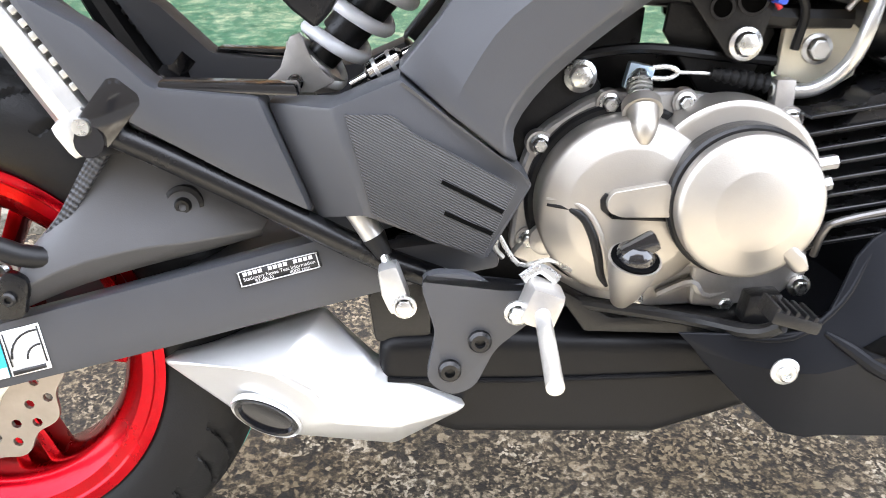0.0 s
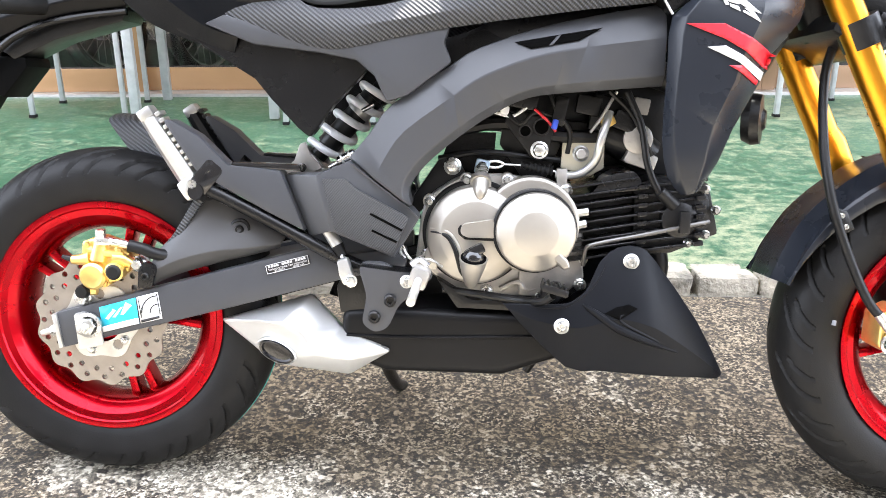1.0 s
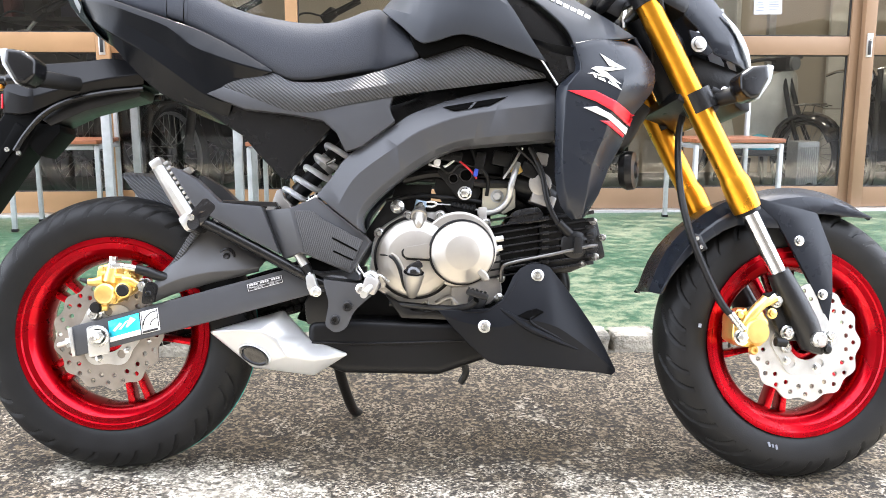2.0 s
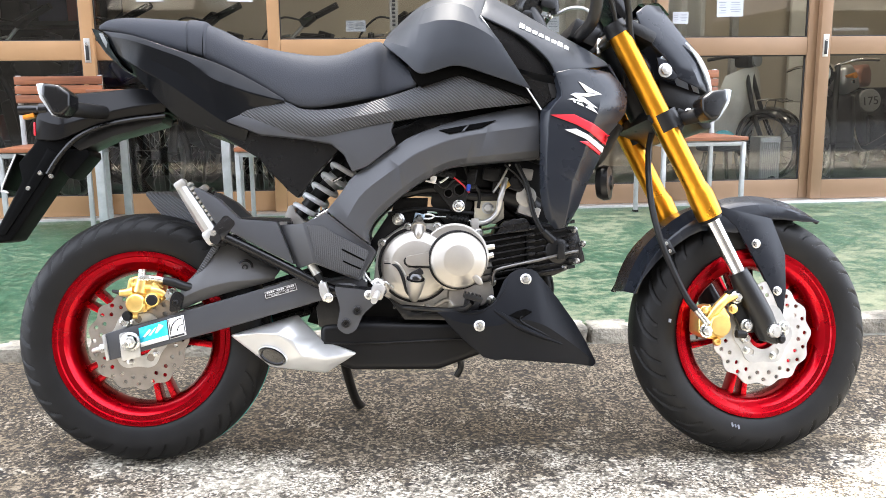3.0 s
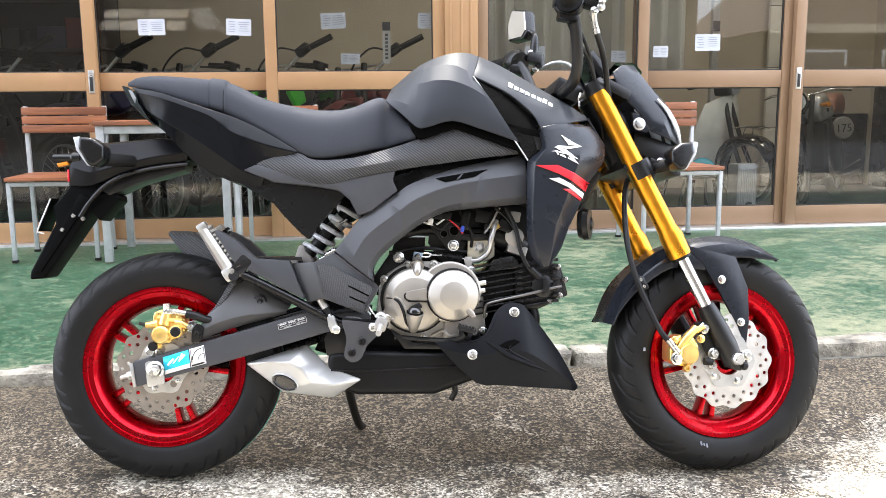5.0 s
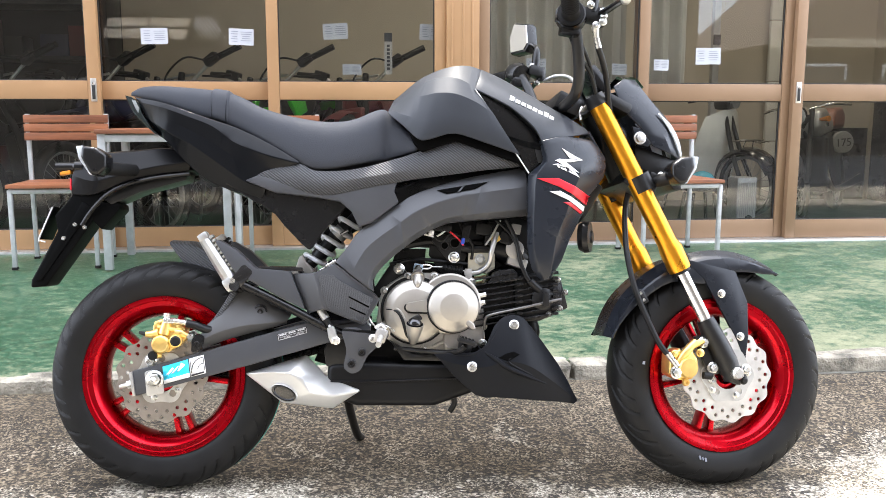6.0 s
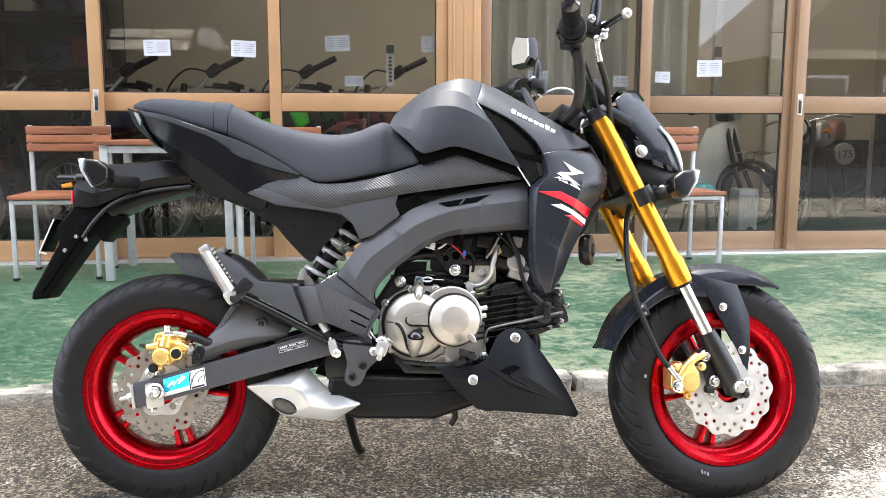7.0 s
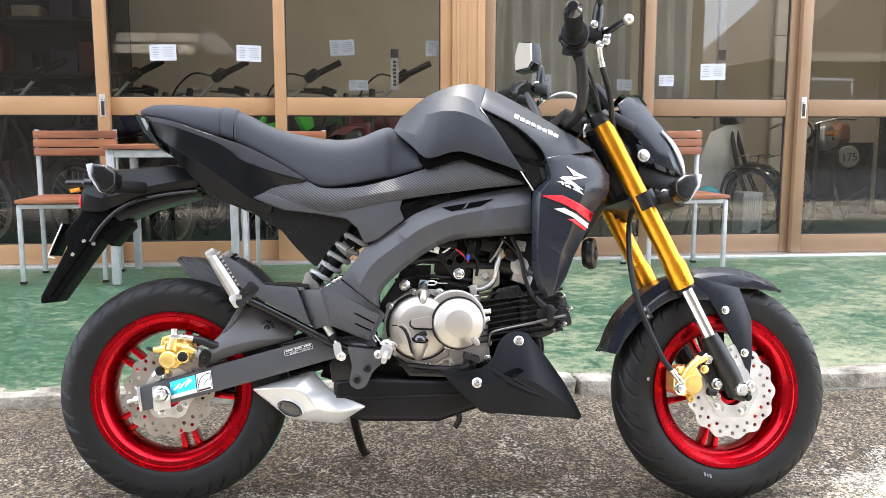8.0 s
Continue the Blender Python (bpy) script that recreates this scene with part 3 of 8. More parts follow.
# unseen strip lights on the shop ceiling, added to brighten the room
for k in range(3):
    fx = thing("ceiling_light", "unseen white strip light added to brighten the shop", "lamp", pose(0.5 + 1.8 * k, 4.5, 2.985), group="strip lights in the shop")
    part("housing", box(0, 0, -0.02, 1.25, 0.14, 0.04, 0.004), WHITE, fx)
    lamp = bpy.data.lights.new("strip_light", "AREA")
    lamp.shape, lamp.size, lamp.size_y, lamp.energy, lamp.color = "RECTANGLE", 1.2, 0.1, SHOP, (1.0, 0.90, 0.76)
    tube = new("tube", lamp)
    tube.parent = fx
    tube.matrix_basis = pose(0, 0, -0.045)

# ---- the motorcycle ----
bike = thing("motorcycle", "matt black motorcycle with red wheels leaning on its side stand", "motorcycle",
             pose(-0.012, 0.95, 0.002, 0, 0, -2.7) @ pose(0, 0, 0, 0, 0.573, 0) @ pose(0, 0, 0, -9.5))
RAKE, HEAD = 26.0, Vector((1.272, 0, 0))
STEER = Matrix.Translation(HEAD) @ pose(0, 0, 0, 0, -RAKE, 0) @ pose(0, 0, 0, 0, 0, 5.5) @ pose(0, 0, 0, 0, RAKE, 0) @ Matrix.Translation(-HEAD)


def steered(bm):
    bm.transform(STEER)
    return bm


def tyre_mesh(cx, cz, R, half):
    """A tyre with slanting tread grooves cut into its shoulders."""
    prof = [(0.160, 0.74), (0.168, 0.84), (0.177, 0.925), (0.187, 0.975), (0.197, 0.998), (0.205, 0.998), (0.213, 0.970), (0.2205, 0.905), (0.2270, 0.815), (0.2320, 0.71), (0.2355, 0.60),
            (0.238, 0.49), (0.2400, 0.37), (0.2415, 0.25), (0.2422, 0.13), (0.2425, 0.0)]
    prof = [(v.x, v.y) for v in spline([(r, w, 0) for r, w in prof], 3)]
    k = R / 0.2425
    prof = [(r * k, -half * w) for r, w in prof]
    prof = prof + [(r, -y) for r, y in prof[-2::-1]]
    bm = bmesh.new()
    seg, count = 540, 18
    rings = []
    for r, y in prof:
        row = []
        for i in range(seg):
            a = 2 * math.pi * i / seg
            u, w = a * count / (2 * math.pi), abs(y) / half
            u += 0.5 if y > 0 else 0
            cut = 0.0
            if 0.10 < w < 0.99 and r > 0.2065 * k:
                d1, d2 = (u - 1.15 * w) % 1.0, (u - 1.15 * w + 0.42) % 1.0
                d1, d2 = min(d1, 1 - d1), min(d2, 1 - d2)
                if w > 0.22:
                    cut = 0.0062 * min(1.0, max(0.0, 1 - d1 / 0.052) * 2.2)
                if w > 0.62:
                    cut = max(cut, 0.0050 * min(1.0, max(0.0, 1 - d2 / 0.044) * 2.2))
                cut *= min(1.0, (r / k - 0.2065) / 0.004)
            row.append(bm.verts.new((cx + (r - cut) * math.cos(a), y, cz + (r - cut) * math.sin(a))))
        rings.append(row)
    for a, b in zip(rings, rings[1:]):
        for i in range(seg):
            bm.faces.new((a[i], a[(i + 1) % seg], b[(i + 1) % seg], b[i]))
    return bm


def disc_mesh(cx, cz, ro, ri, y, waves, rows, vent):
    outer = []
    n = waves * 10
    for k in range(n):
        a = 2 * math.pi * k / n
        outer.append((cx + (ro + 0.0036 * math.cos(waves * a)) * math.cos(a), cz + (ro + 0.0036 * math.cos(waves * a)) * math.sin(a)))
    holes = []
    for r, num, turn in rows:
        holes += [ring(cx + r * math.cos(turn + 2 * math.pi * k / num), cz + r * math.sin(turn + 2 * math.pi * k / num), vent, 8) for k in range(num)]
    holes.append(ring(cx, cz, ri, 28))
    return punched(outer, holes, y, y + 0.004)


def wheel(name, cx, cz, R, half, first, tag, fix, disc_r, disc_y, disc_mat, line):
    lip = 0.1690
    rim = [(0.146, -half * 0.66), (0.158, -half * 0.80), (0.1655, -half * 0.90), (lip, -half * 0.90), (lip, -half * 0.82), (0.164, -half * 0.79), (0.160, -half * 0.74)]
    near = [(0.1655, -half * 0.90), (0.1605, -half * 0.885), (0.1585, -half * 0.845), (0.1550, -half * 0.832), (0.1490, -half * 0.815), (0.1465, -half * 0.775), (0.1360, -half * 0.64), (0.1300, -half * 0.46), (0.1262, 0)]
    inner = near + [(r, -y) for r, y in near[-2::-1]]
    outer = [(lip, half * 0.90), (lip, half * 0.80), (0.160, half * 0.74), (0.150, half * 0.6), (0.140, half * 0.3), (0.140, -half * 0.3), (0.150, -half * 0.6), (0.160, -half * 0.74), (lip, -half * 0.80), (lip, -half * 0.90)]
    ob = part(name, fix(lathe(inner + outer, cx, cz, 128, closed=True)), RED, bike, tag, 30)
    part("tyre", fix(tyre_mesh(cx, cz, R, half)), RUBBER, ob, "black road tyre with slanting tread grooves", 24)
    for k in range(5):
        a = radians(first + 72 * k)
        for side in (-1, 1):
            bm = bmesh.new()
            m = Matrix.Translation((cx, 0, cz)) @ Matrix.Rotation(-a, 4, "Y")
            rib = prism([(0.030, side * 0.007 - 0.006), (0.085, side * 0.0105 - 0.0055), (0.131, side * 0.0150 - 0.007), (0.131, side * 0.0150 + 0.007), (0.085, side * 0.0105 + 0.0055), (0.030, side * 0.007 + 0.006)], -0.015, 0.015, 0.004, 2)
            rib.transform(m)
            part("spoke", fix(merge(bm, rib)), RED, ob)
    hub = lathe([(0.020, -0.062), (0.036, -0.060), (0.038, -0.020), (0.044, -0.014), (0.044, 0.014), (0.038, 0.02), (0.036, 0.05), (0.02, 0.052)], cx, cz, 40)
    part("hub", fix(hub), RED, ob)
    rows = [(disc_r * 0.90, 20, 0.0), (disc_r * 0.77, 20, 0.157)]
    dk = part("brake_disc", fix(disc_mesh(cx, cz, disc_r, 0.034, disc_y, 13, rows, 0.0042)), disc_mat, ob, "drilled wavy steel brake disc", smooth=False)
    part("carrier", fix(disc_mesh(cx, cz, disc_r * 0.58, 0.030, disc_y - 0.003, 6, [(disc_r * 0.44, 5, 0.3)], 0.0078)), ALU if line is None else STEEL, dk, smooth=False)
    for k in range(5):
        a = radians(first + 36 + 72 * k)
        part("disc_bolt", fix(bolt(cx + disc_r * 0.47 * math.cos(a), disc_y - 0.003, cz + disc_r * 0.47 * math.sin(a), 0.0048, 0.005)), ZINC, dk)
    if line is not None:
        part("tread_line", fix(sweep([(cx + R * math.cos(radians(a)), line, cz + R * math.sin(radians(a))) for a in range(-70, 12, 2)], 0.0013, 6, 1)), TEAL, ob, "thin teal factory paint line")
    return ob


def same(bm):
    return bm


RW, FW = (-0.006, 0.243), (1.200, 0.234)
rear_wheel = wheel("rear_wheel", *RW, 0.2430, 0.052, -73, "red five double-spoke rear wheel", same, 0.092, -0.066, BRONZE, 0.006)
front_wheel = wheel("front_wheel", *FW, 0.2460, 0.054, -103, "red five double-spoke front wheel", steered, 0.1, -0.068, STEEL, None)
for x, z, sx, sz, turn in ((1.016, 0.263, 0.005, 0.007, 10), (1.141, 0.055, 0.0035, 0.008, -16), (1.154, 0.050, 0.0035, 0.008, -12), (1.1475, 0.0525, 0.0025, 0.006, -14)):
    part("tyre_mark", steered(box(x, -0.0530, z, sx, 0.0030, sz, 0.0, (0, turn, 0))), INK, front_wheel, "small pale factory mark on the tyre")

# swingarm, axle, stickers
ARM = [(-0.064, 0.258), (-0.056, 0.207), (0.181, 0.270), (0.352, 0.318), (0.430, 0.335), (0.430, 0.362), (0.345, 0.350), (0.298, 0.358)]
swing = part("swingarm", prism(ARM, -0.083, -0.060, 0.004, 2), MATT, bike, "matt black box-section swingarm")
part("far_arm", prism(ARM, 0.060, 0.083, 0.004, 2), MATT, swing)
part("cross_brace", prism([(0.19, 0.285), (0.19, 0.325), (0.28, 0.345), (0.28, 0.305)], -0.061, 0.061, 0.004), MATT, swing)
part("end_cap", prism([(-0.068, 0.256), (-0.060, 0.207), (-0.054, 0.209), (-0.061, 0.257)], -0.086, -0.057, 0.001), ALU, swing, "pale swingarm end plate")
part("axle_plate", prism([(-0.036, 0.258), (-0.020, 0.262), (0.001, 0.252), (0.004, 0.214), (-0.031, 0.206)], -0.0865, -0.0825, 0.001, round_corners=0.004), ALU, swing, "bright stamped axle plate")
bm = bolt(-0.014, -0.0865, 0.243, 0.0125, 0.014)
lathe([(0.006, -0.100), (0.006, -0.114), (0.004, -0.1155), (0, -0.1155)], -0.014, 0.243, 16, bm)
part("axle_nut", bm, ZINC, swing)
part("adjuster", sweep([(-0.062, -0.072, 0.232), (-0.090, -0.072, 0.225)], 0.0045, 10, 1), ZINC, swing)
part("adjuster_nut", sweep([(-0.066, -0.072, 0.231), (-0.074, -0.072, 0.229)], 0.009, 6, 1), ZINC, swing)


def arm_quad(a, b, inset=0.0):
    """A strip along the arm from fraction a to b of its sticker length, between its edges."""
    def at(u, w):
        return (-0.056 + 0.37 * u, 0.233 + 0.2795 * 0.37 * u + w)
    return [at(a, -0.0195 + inset), at(b, -0.0195 + inset), at(b, 0.0195 - inset), at(a, 0.0195 - inset)]


arm_tree = tree_of(prism(ARM, -0.083, -0.060))
blue = decal("blue_sticker", [(0.000, 0.268), (0.052, 0.283), (0.056, 0.246), (0.004, 0.232)], arm_tree, CYAN, swing, 0.0008, "cyan maker's sticker with a white squiggle", 0.02)
decal("sticker_foot", [(0.003, 0.240), (0.055, 0.2545), (0.056, 0.246), (0.004, 0.232)], arm_tree, WHITE, blue, 0.0014, "", 0.02)
for a, b in (([(0.008, 0.252), (0.020, 0.266), (0.024, 0.264), (0.012, 0.250)]), 0), (([(0.018, 0.254), (0.030, 0.268), (0.034, 0.270), (0.023, 0.254)]), 0), (([(0.030, 0.258), (0.038, 0.276), (0.047, 0.272), (0.034, 0.258)]), 0):
    decal("white_stroke", a, arm_tree, WHITE, blue, 0.0014, "", 0.02)
white = decal("white_sticker", [(0.054, 0.284), (0.084, 0.292), (0.089, 0.254), (0.058, 0.246)], arm_tree, WHITE, swing, 0.0008, "white square sticker with black arcs", 0.02)
for r in (0.024, 0.012):
    for k in range(6):
        a0, a1 = radians(97 + 14 * k), radians(97 + 14 * (k + 1))
        c = (0.085, 0.262)
        q = [(c[0] + (r + d) * math.cos(a), c[1] + (r + d) * math.sin(a)) for a, d in ((a0, 0), (a1, 0), (a1, 0.0016), (a0, 0.0016))]
        decal("black_arc", q, arm_tree, BLACKINK, white, 0.0014, "", 0.02)
for q in ([(0.059, 0.251), (0.085, 0.258), (0.0855, 0.2545), (0.0595, 0.2475)], [(0.0555, 0.2825), (0.0565, 0.2828), (0.0600, 0.255), (0.0590, 0.2545)], [(0.0820, 0.2898), (0.0832, 0.2900), (0.0872, 0.260), (0.0860, 0.2595)]):
    decal("black_bar", q, arm_tree, BLACKINK, white, 0.0014, "", 0.02)
PRINT = plain("thin grey print", (0.50, 0.50, 0.50), 0.5, vary=0.2, scale=900)
plate = decal("data_plate", [(0.2345, 0.3325), (0.2960, 0.3495), (0.2985, 0.3370), (0.2375, 0.3195)], arm_tree, BLACKINK, swing, 0.0008, "black data plate with white print", 0.02)


def on_plate(u, w):
    return (0.2345 + 0.0615 * u + 0.0028 * w, -0.0846, 0.3325 + 0.0170 * u - 0.0128 * w)


part("plate_border", sweep([on_plate(u, w) for u, w in ((0.03, 0.12), (0.06, 0.06), (0.5, 0.05), (0.94, 0.06), (0.97, 0.14), (0.97, 0.5), (0.97, 0.86), (0.94, 0.94), (0.5, 0.95), (0.06, 0.94), (0.03, 0.86), (0.03, 0.5), (0.03, 0.12))], 0.00045, 6, 2), PRINT, plate)
for k in range(14):
    if k not in (4, 9):
        u = 0.08 + 0.061 * k
        part("print_bar", prism([on_plate(u, 0.14)[::2], on_plate(u + 0.046, 0.14)[::2], on_plate(u + 0.046, 0.36)[::2], on_plate(u, 0.36)[::2]], -0.0850, -0.0844), PRINT, plate, smooth=False)
for body, u, w in (("Stationary Noise Test Information", 0.07, 0.66), ("83 dB(A)", 0.20, 0.90), ("4000 rpm", 0.62, 0.90)):
    letters = bpy.data.curves.new("plate_print", "FONT")
    letters.body, letters.size, letters.extrude = body, 0.0040, 0.0001
    letters.materials.append(PRINT)
    words = new("plate_print", letters)
    words.parent = plate
    words.matrix_basis = pose(*on_plate(u, w), 90, -15.5, 0)

# rear mudguards
H0 = [(0.067, -0.070, 0.298), (0.115, -0.070, 0.318), (0.165, -0.068, 0.333), (0.205, -0.066, 0.343), (0.252, -0.062, 0.355)]
H1 = [(0.074, -0.088, 0.320), (0.118, -0.088, 0.340), (0.165, -0.085, 0.352), (0.205, -0.080, 0.356), (0.254, -0.066, 0.361)]
H2 = [(0.085, -0.078, 0.347), (0.125, -0.076, 0.372), (0.165, -0.072, 0.380), (0.208, -0.070, 0.379), (0.258, -0.062, 0.366)]
H3 = [(0.106, -0.062, 0.366), (0.140, -0.060, 0.420), (0.172, -0.060, 0.424), (0.210, -0.060, 0.398), (0.260, -0.058, 0.370)]
H4 = [(0.106, -0.030, 0.368), (0.140, -0.030, 0.424), (0.172, -0.030, 0.428), (0.210, -0.030, 0.402), (0.260, -0.030, 0.374)]
hugger = shell("inner_mudguard", skin([H0, H1, H2, H3, H4], 5, 2), HUG, bike, 0.004, 0.001, "dark grey plastic rear inner mudguard")
part("mount", lathe([(0, -0.060), (0.017, -0.060), (0.015, -0.071), (0.012, -0.072), (0.010, -0.069), (0, -0.069)], 0.198, 0.380, 28), PLASTIC, hugger)
part("screw", socket(0.198, -0.069, 0.380, 0.006, 0.006), BLACKCAST, hugger)
part("carbon_strip", prism([(0.087, 0.350), (0.107, 0.372), (0.139, 0.424), (0.155, 0.426), (0.120, 0.375), (0.104, 0.353)], -0.077, -0.050, 0.002), CARBON, hugger, "ribbed carbon-look edge strip")
part("foot_plate", prism([(0.060, 0.298), (0.062, 0.325), (0.072, 0.338), (0.088, 0.330), (0.080, 0.300)], -0.094, -0.086, 0.002, round_corners=0.005), PLASTIC, hugger)
part("foot_screw", socket(0.072, -0.094, 0.316, 0.005, 0.004), BLACKCAST, hugger)

G0 = [(0.030, -0.060, 0.492), (0.072, -0.060, 0.444), (0.112, -0.060, 0.408), (0.150, -0.060, 0.400)]
G1 = [(0.012, -0.056, 0.515), (0.070, -0.058, 0.480), (0.125, -0.060, 0.425), (0.160, -0.060, 0.415)]
G2 = [(0.003, -0.045, 0.526), (0.072, -0.050, 0.512), (0.140, -0.055, 0.440), (0.180, -0.055, 0.425)]
G3 = [(0.000, 0.0, 0.532), (0.070, 0.0, 0.522), (0.140, 0.0, 0.452), (0.185, 0.0, 0.432)]
FINB = skin(both([G0, G1, G2, G3]), 4, 2)
FINB.transform(Matrix.Translation((-0.012, 0.05, 0.0)))
shell("rear_fin", FINB, CARBON, bike, 0.003, 0.001, "carbon-look mudguard fin over the rear tyre")

# passenger foot pegs and their stays
WING = [(0.108, 0.529), (0.118, 0.531), (0.155, 0.510), (0.194, 0.472), (0.264, 0.466), (0.296, 0.384), (0.244, 0.410), (0.176, 0.448), (0.152, 0.460)]
for s in (-1, 1):
    y0, y1 = (-0.104, -0.070) if s < 0 else (0.070, 0.104)
    part("peg_stay", prism(WING, y0, y1, 0.006, 2), MATT, bike, "matt black passenger footrest stay")
    part("rail_strip", prism([(0.196, 0.4685), (0.290, 0.4655), (0.288, 0.4735), (0.198, 0.4755)], y0 + 0.004, y1 - 0.01, 0.002), GLOSS, bike)
    # near footrest in aluminium, far one in black with a bright tip
    peg = part("passenger_peg", sweep([(0.086, s * 0.090, 0.534), (0.112, s * 0.087, 0.492), (0.142, s * 0.084, 0.444)], [0.0125, 0.0150, 0.0165], 10, 3), ALU if s < 0 else BLACKCAST, bike, "folded passenger footrest, bright aluminium near, black far")
    bm = bmesh.new()
    for k in range(9):
        u = 0.06 + k * 0.095
        box(0.086 + 0.056 * u + 0.0125, s * 0.090, 0.534 - 0.085 * u + 0.0085, 0.0055, 0.022, 0.008, 0.001, (0, 57, 0), bm)
    part("grip_ribs", bm, ALU if s < 0 else BLACKCAST, peg)
    part("peg_tip", box(0.085, s * 0.090, 0.537, 0.016, 0.026, 0.022, 0.005, (0, 57, 0)), ALU, peg)
    part("clevis", box(0.141, s * 0.086, 0.440, 0.030, 0.034, 0.030, 0.008, (0, 57, 0)), ALU if s < 0 else BLACKCAST, peg)
    part("pivot_pin", sweep([(0.146, s * 0.108, 0.446), (0.146, s * 0.066, 0.446)], 0.006, 12, 1), ZINC, peg)
    part("spring_washer", sweep([(0.150, s * 0.107, 0.436), (0.156, s * 0.070, 0.430)], 0.011, 14, 1), GLOSS, peg)
    part("peg_bracket", box(0.164, s * 0.088, 0.455, 0.030, 0.036, 0.050, 0.008, (0, 40, 0)), GLOSS, bike)
part("lower_rail", sweep([(0.158, -0.094, 0.441), (0.196, -0.094, 0.423), (0.249, -0.094, 0.396), (0.296, -0.094, 0.371), (0.345, -0.090, 0.345), (0.400, -0.086, 0.322)], 0.0095, 14, 4), PLASTIC, bike, "thick black lower frame tube")

# main frame
U = [(0.757, 0.683), (0.668, 0.667), (0.592, 0.649), (0.521, 0.624), (0.489, 0.604), (0.413, 0.553), (0.385, 0.517), (0.358, 0.484)]
LO = [(0.757, 0.584), (0.640, 0.574), (0.588, 0.567), (0.543, 0.546), (0.499, 0.516), (0.455, 0.478), (0.433, 0.446), (0.436, 0.422)]


def beam_row(f, y):
    return [(u[0] + (w[0] - u[0]) * f, y, u[1] + (w[1] - u[1]) * f) for u, w in zip(U, LO)]


def bulge(row, amount):
    return [(x, y - a, z) for (x, y, z), a in zip(row, amount)]


B = [beam_row(0.0, -0.070), bulge(beam_row(0.0, -0.100), (0, 0, 0.004, 0.006, 0.006, 0.006, 0.006, 0.006)), bulge(beam_row(0.42, -0.118), (0, 0.004, 0.008, 0.008, 0.006, 0.004, 0.002, 0)),
     bulge(beam_row(0.88, -0.116), (0, 0, 0.002, 0, 0, 0, 0, 0)), beam_row(1.0, -0.104), beam_row(1.0, -0.060)]
BM = skin(B, 3, 1)
beam_tree = tree_of(BM)
frame_right = shell("frame_beam", BM, MATT, bike, 0.004, 0.003, "wide matt black backbone frame beam", 22)
shell("frame_beam", skin(far(B), 3, 1), MATT, bike, 0.004, 0.003, "wide matt black backbone frame beam", 22)
slot = decal("slot", [(0.568, 0.634), (0.588, 0.626), (0.648, 0.637), (0.677, 0.653)], beam_tree, UNLIT, frame_right, 0.0042, "dark slot in the frame beam")
decal("slot_bar", [(0.610, 0.630), (0.615, 0.631), (0.625, 0.643), (0.620, 0.642)], beam_tree, MATT, slot, 0.0056)

PV = {"a": (0.267, -0.090, 0.460), "b": (0.313, -0.121, 0.462), "c": (0.358, -0.121, 0.481), "d": (0.440, -0.117, 0.417), "e": (0.449, -0.105, 0.406), "f": (0.417, -0.115, 0.353), "g": (0.333, -0.121, 0.388), "h": (0.299, -0.090, 0.376)}


def pivot_plate(s):
    bm = bmesh.new()
    v = {k: bm.verts.new((q[0], s * -q[1], q[2])) for k, q in PV.items()}
    w = {k: bm.verts.new((q[0], s * -(q[1] * 0.3 - 0.035), q[2])) for k, q in PV.items()}
    order = "abcdefgh"
    bm.faces.new([v[k] for k in "abgh"]), bm.faces.new([v[k] for k in "bcdefg"])
    for k, k2 in zip(order, order[1:] + order[:1]):
        bm.faces.new((v[k], v[k2], w[k2], w[k]))
    bm.faces.new([w[k] for k in reversed(order)])
    bmesh.ops.recalc_face_normals(bm, faces=bm.faces)
    return bevelled(bm, 0.003, 2, 12)


pivot = part("pivot_cover", pivot_plate(-1), MATT, bike, "matt black swingarm pivot cover with a ribbed pad", 20)
part("pivot_cover", pivot_plate(1), MATT, bike, "matt black swingarm pivot cover with a ribbed pad", 20)
pad = part("ribbed_pad", prism([(0.322, 0.458), (0.353, 0.458), (0.368, 0.445), (0.436, 0.409), (0.415, 0.360), (0.377, 0.371), (0.339, 0.390)], -0.1225, -0.1185, 0.0008), RIBBED, pivot, "finely ribbed grip pad")
for q in ([(0.386, 0.4145), (0.428, 0.3930), (0.4265, 0.3905), (0.385, 0.4120)], [(0.388, 0.3925), (0.421, 0.3775), (0.4195, 0.3750), (0.387, 0.3900)]):
    part("groove", prism(q, -0.1232, -0.1215), UNLIT, pad)

# side panels, tail and seat
C0 = [(0.178, -0.110, 0.680), (0.236, -0.114, 0.680), (0.284, -0.116, 0.687), (0.318, -0.119, 0.672), (0.399, -0.118, 0.676), (0.500, -0.118, 0.703), (0.604, -0.122, 0.738), (0.650, -0.123, 0.729), (0.740, -0.120, 0.690)]
C1 = [(0.182, -0.112, 0.668), (0.236, -0.118, 0.660), (0.294, -0.125, 0.656), (0.340, -0.128, 0.648), (0.415, -0.128, 0.658), (0.512, -0.129, 0.676), (0.602, -0.131, 0.702), (0.654, -0.129, 0.702), (0.740, -0.122, 0.688)]
C2 = [(0.190, -0.108, 0.655), (0.236, -0.112, 0.639), (0.306, -0.117, 0.626), (0.353, -0.118, 0.624), (0.425, -0.119, 0.640), (0.518, -0.119, 0.656), (0.600, -0.120, 0.667), (0.658, -0.120, 0.675), (0.740, -0.119, 0.684)]
for rows in ((C0, C1, C2), far((C0, C1, C2))):
    shell("side_panel", skin(rows, 3, 2), CARBON, bike, 0.004, 0.0012, "carbon-look side panel under the seat")
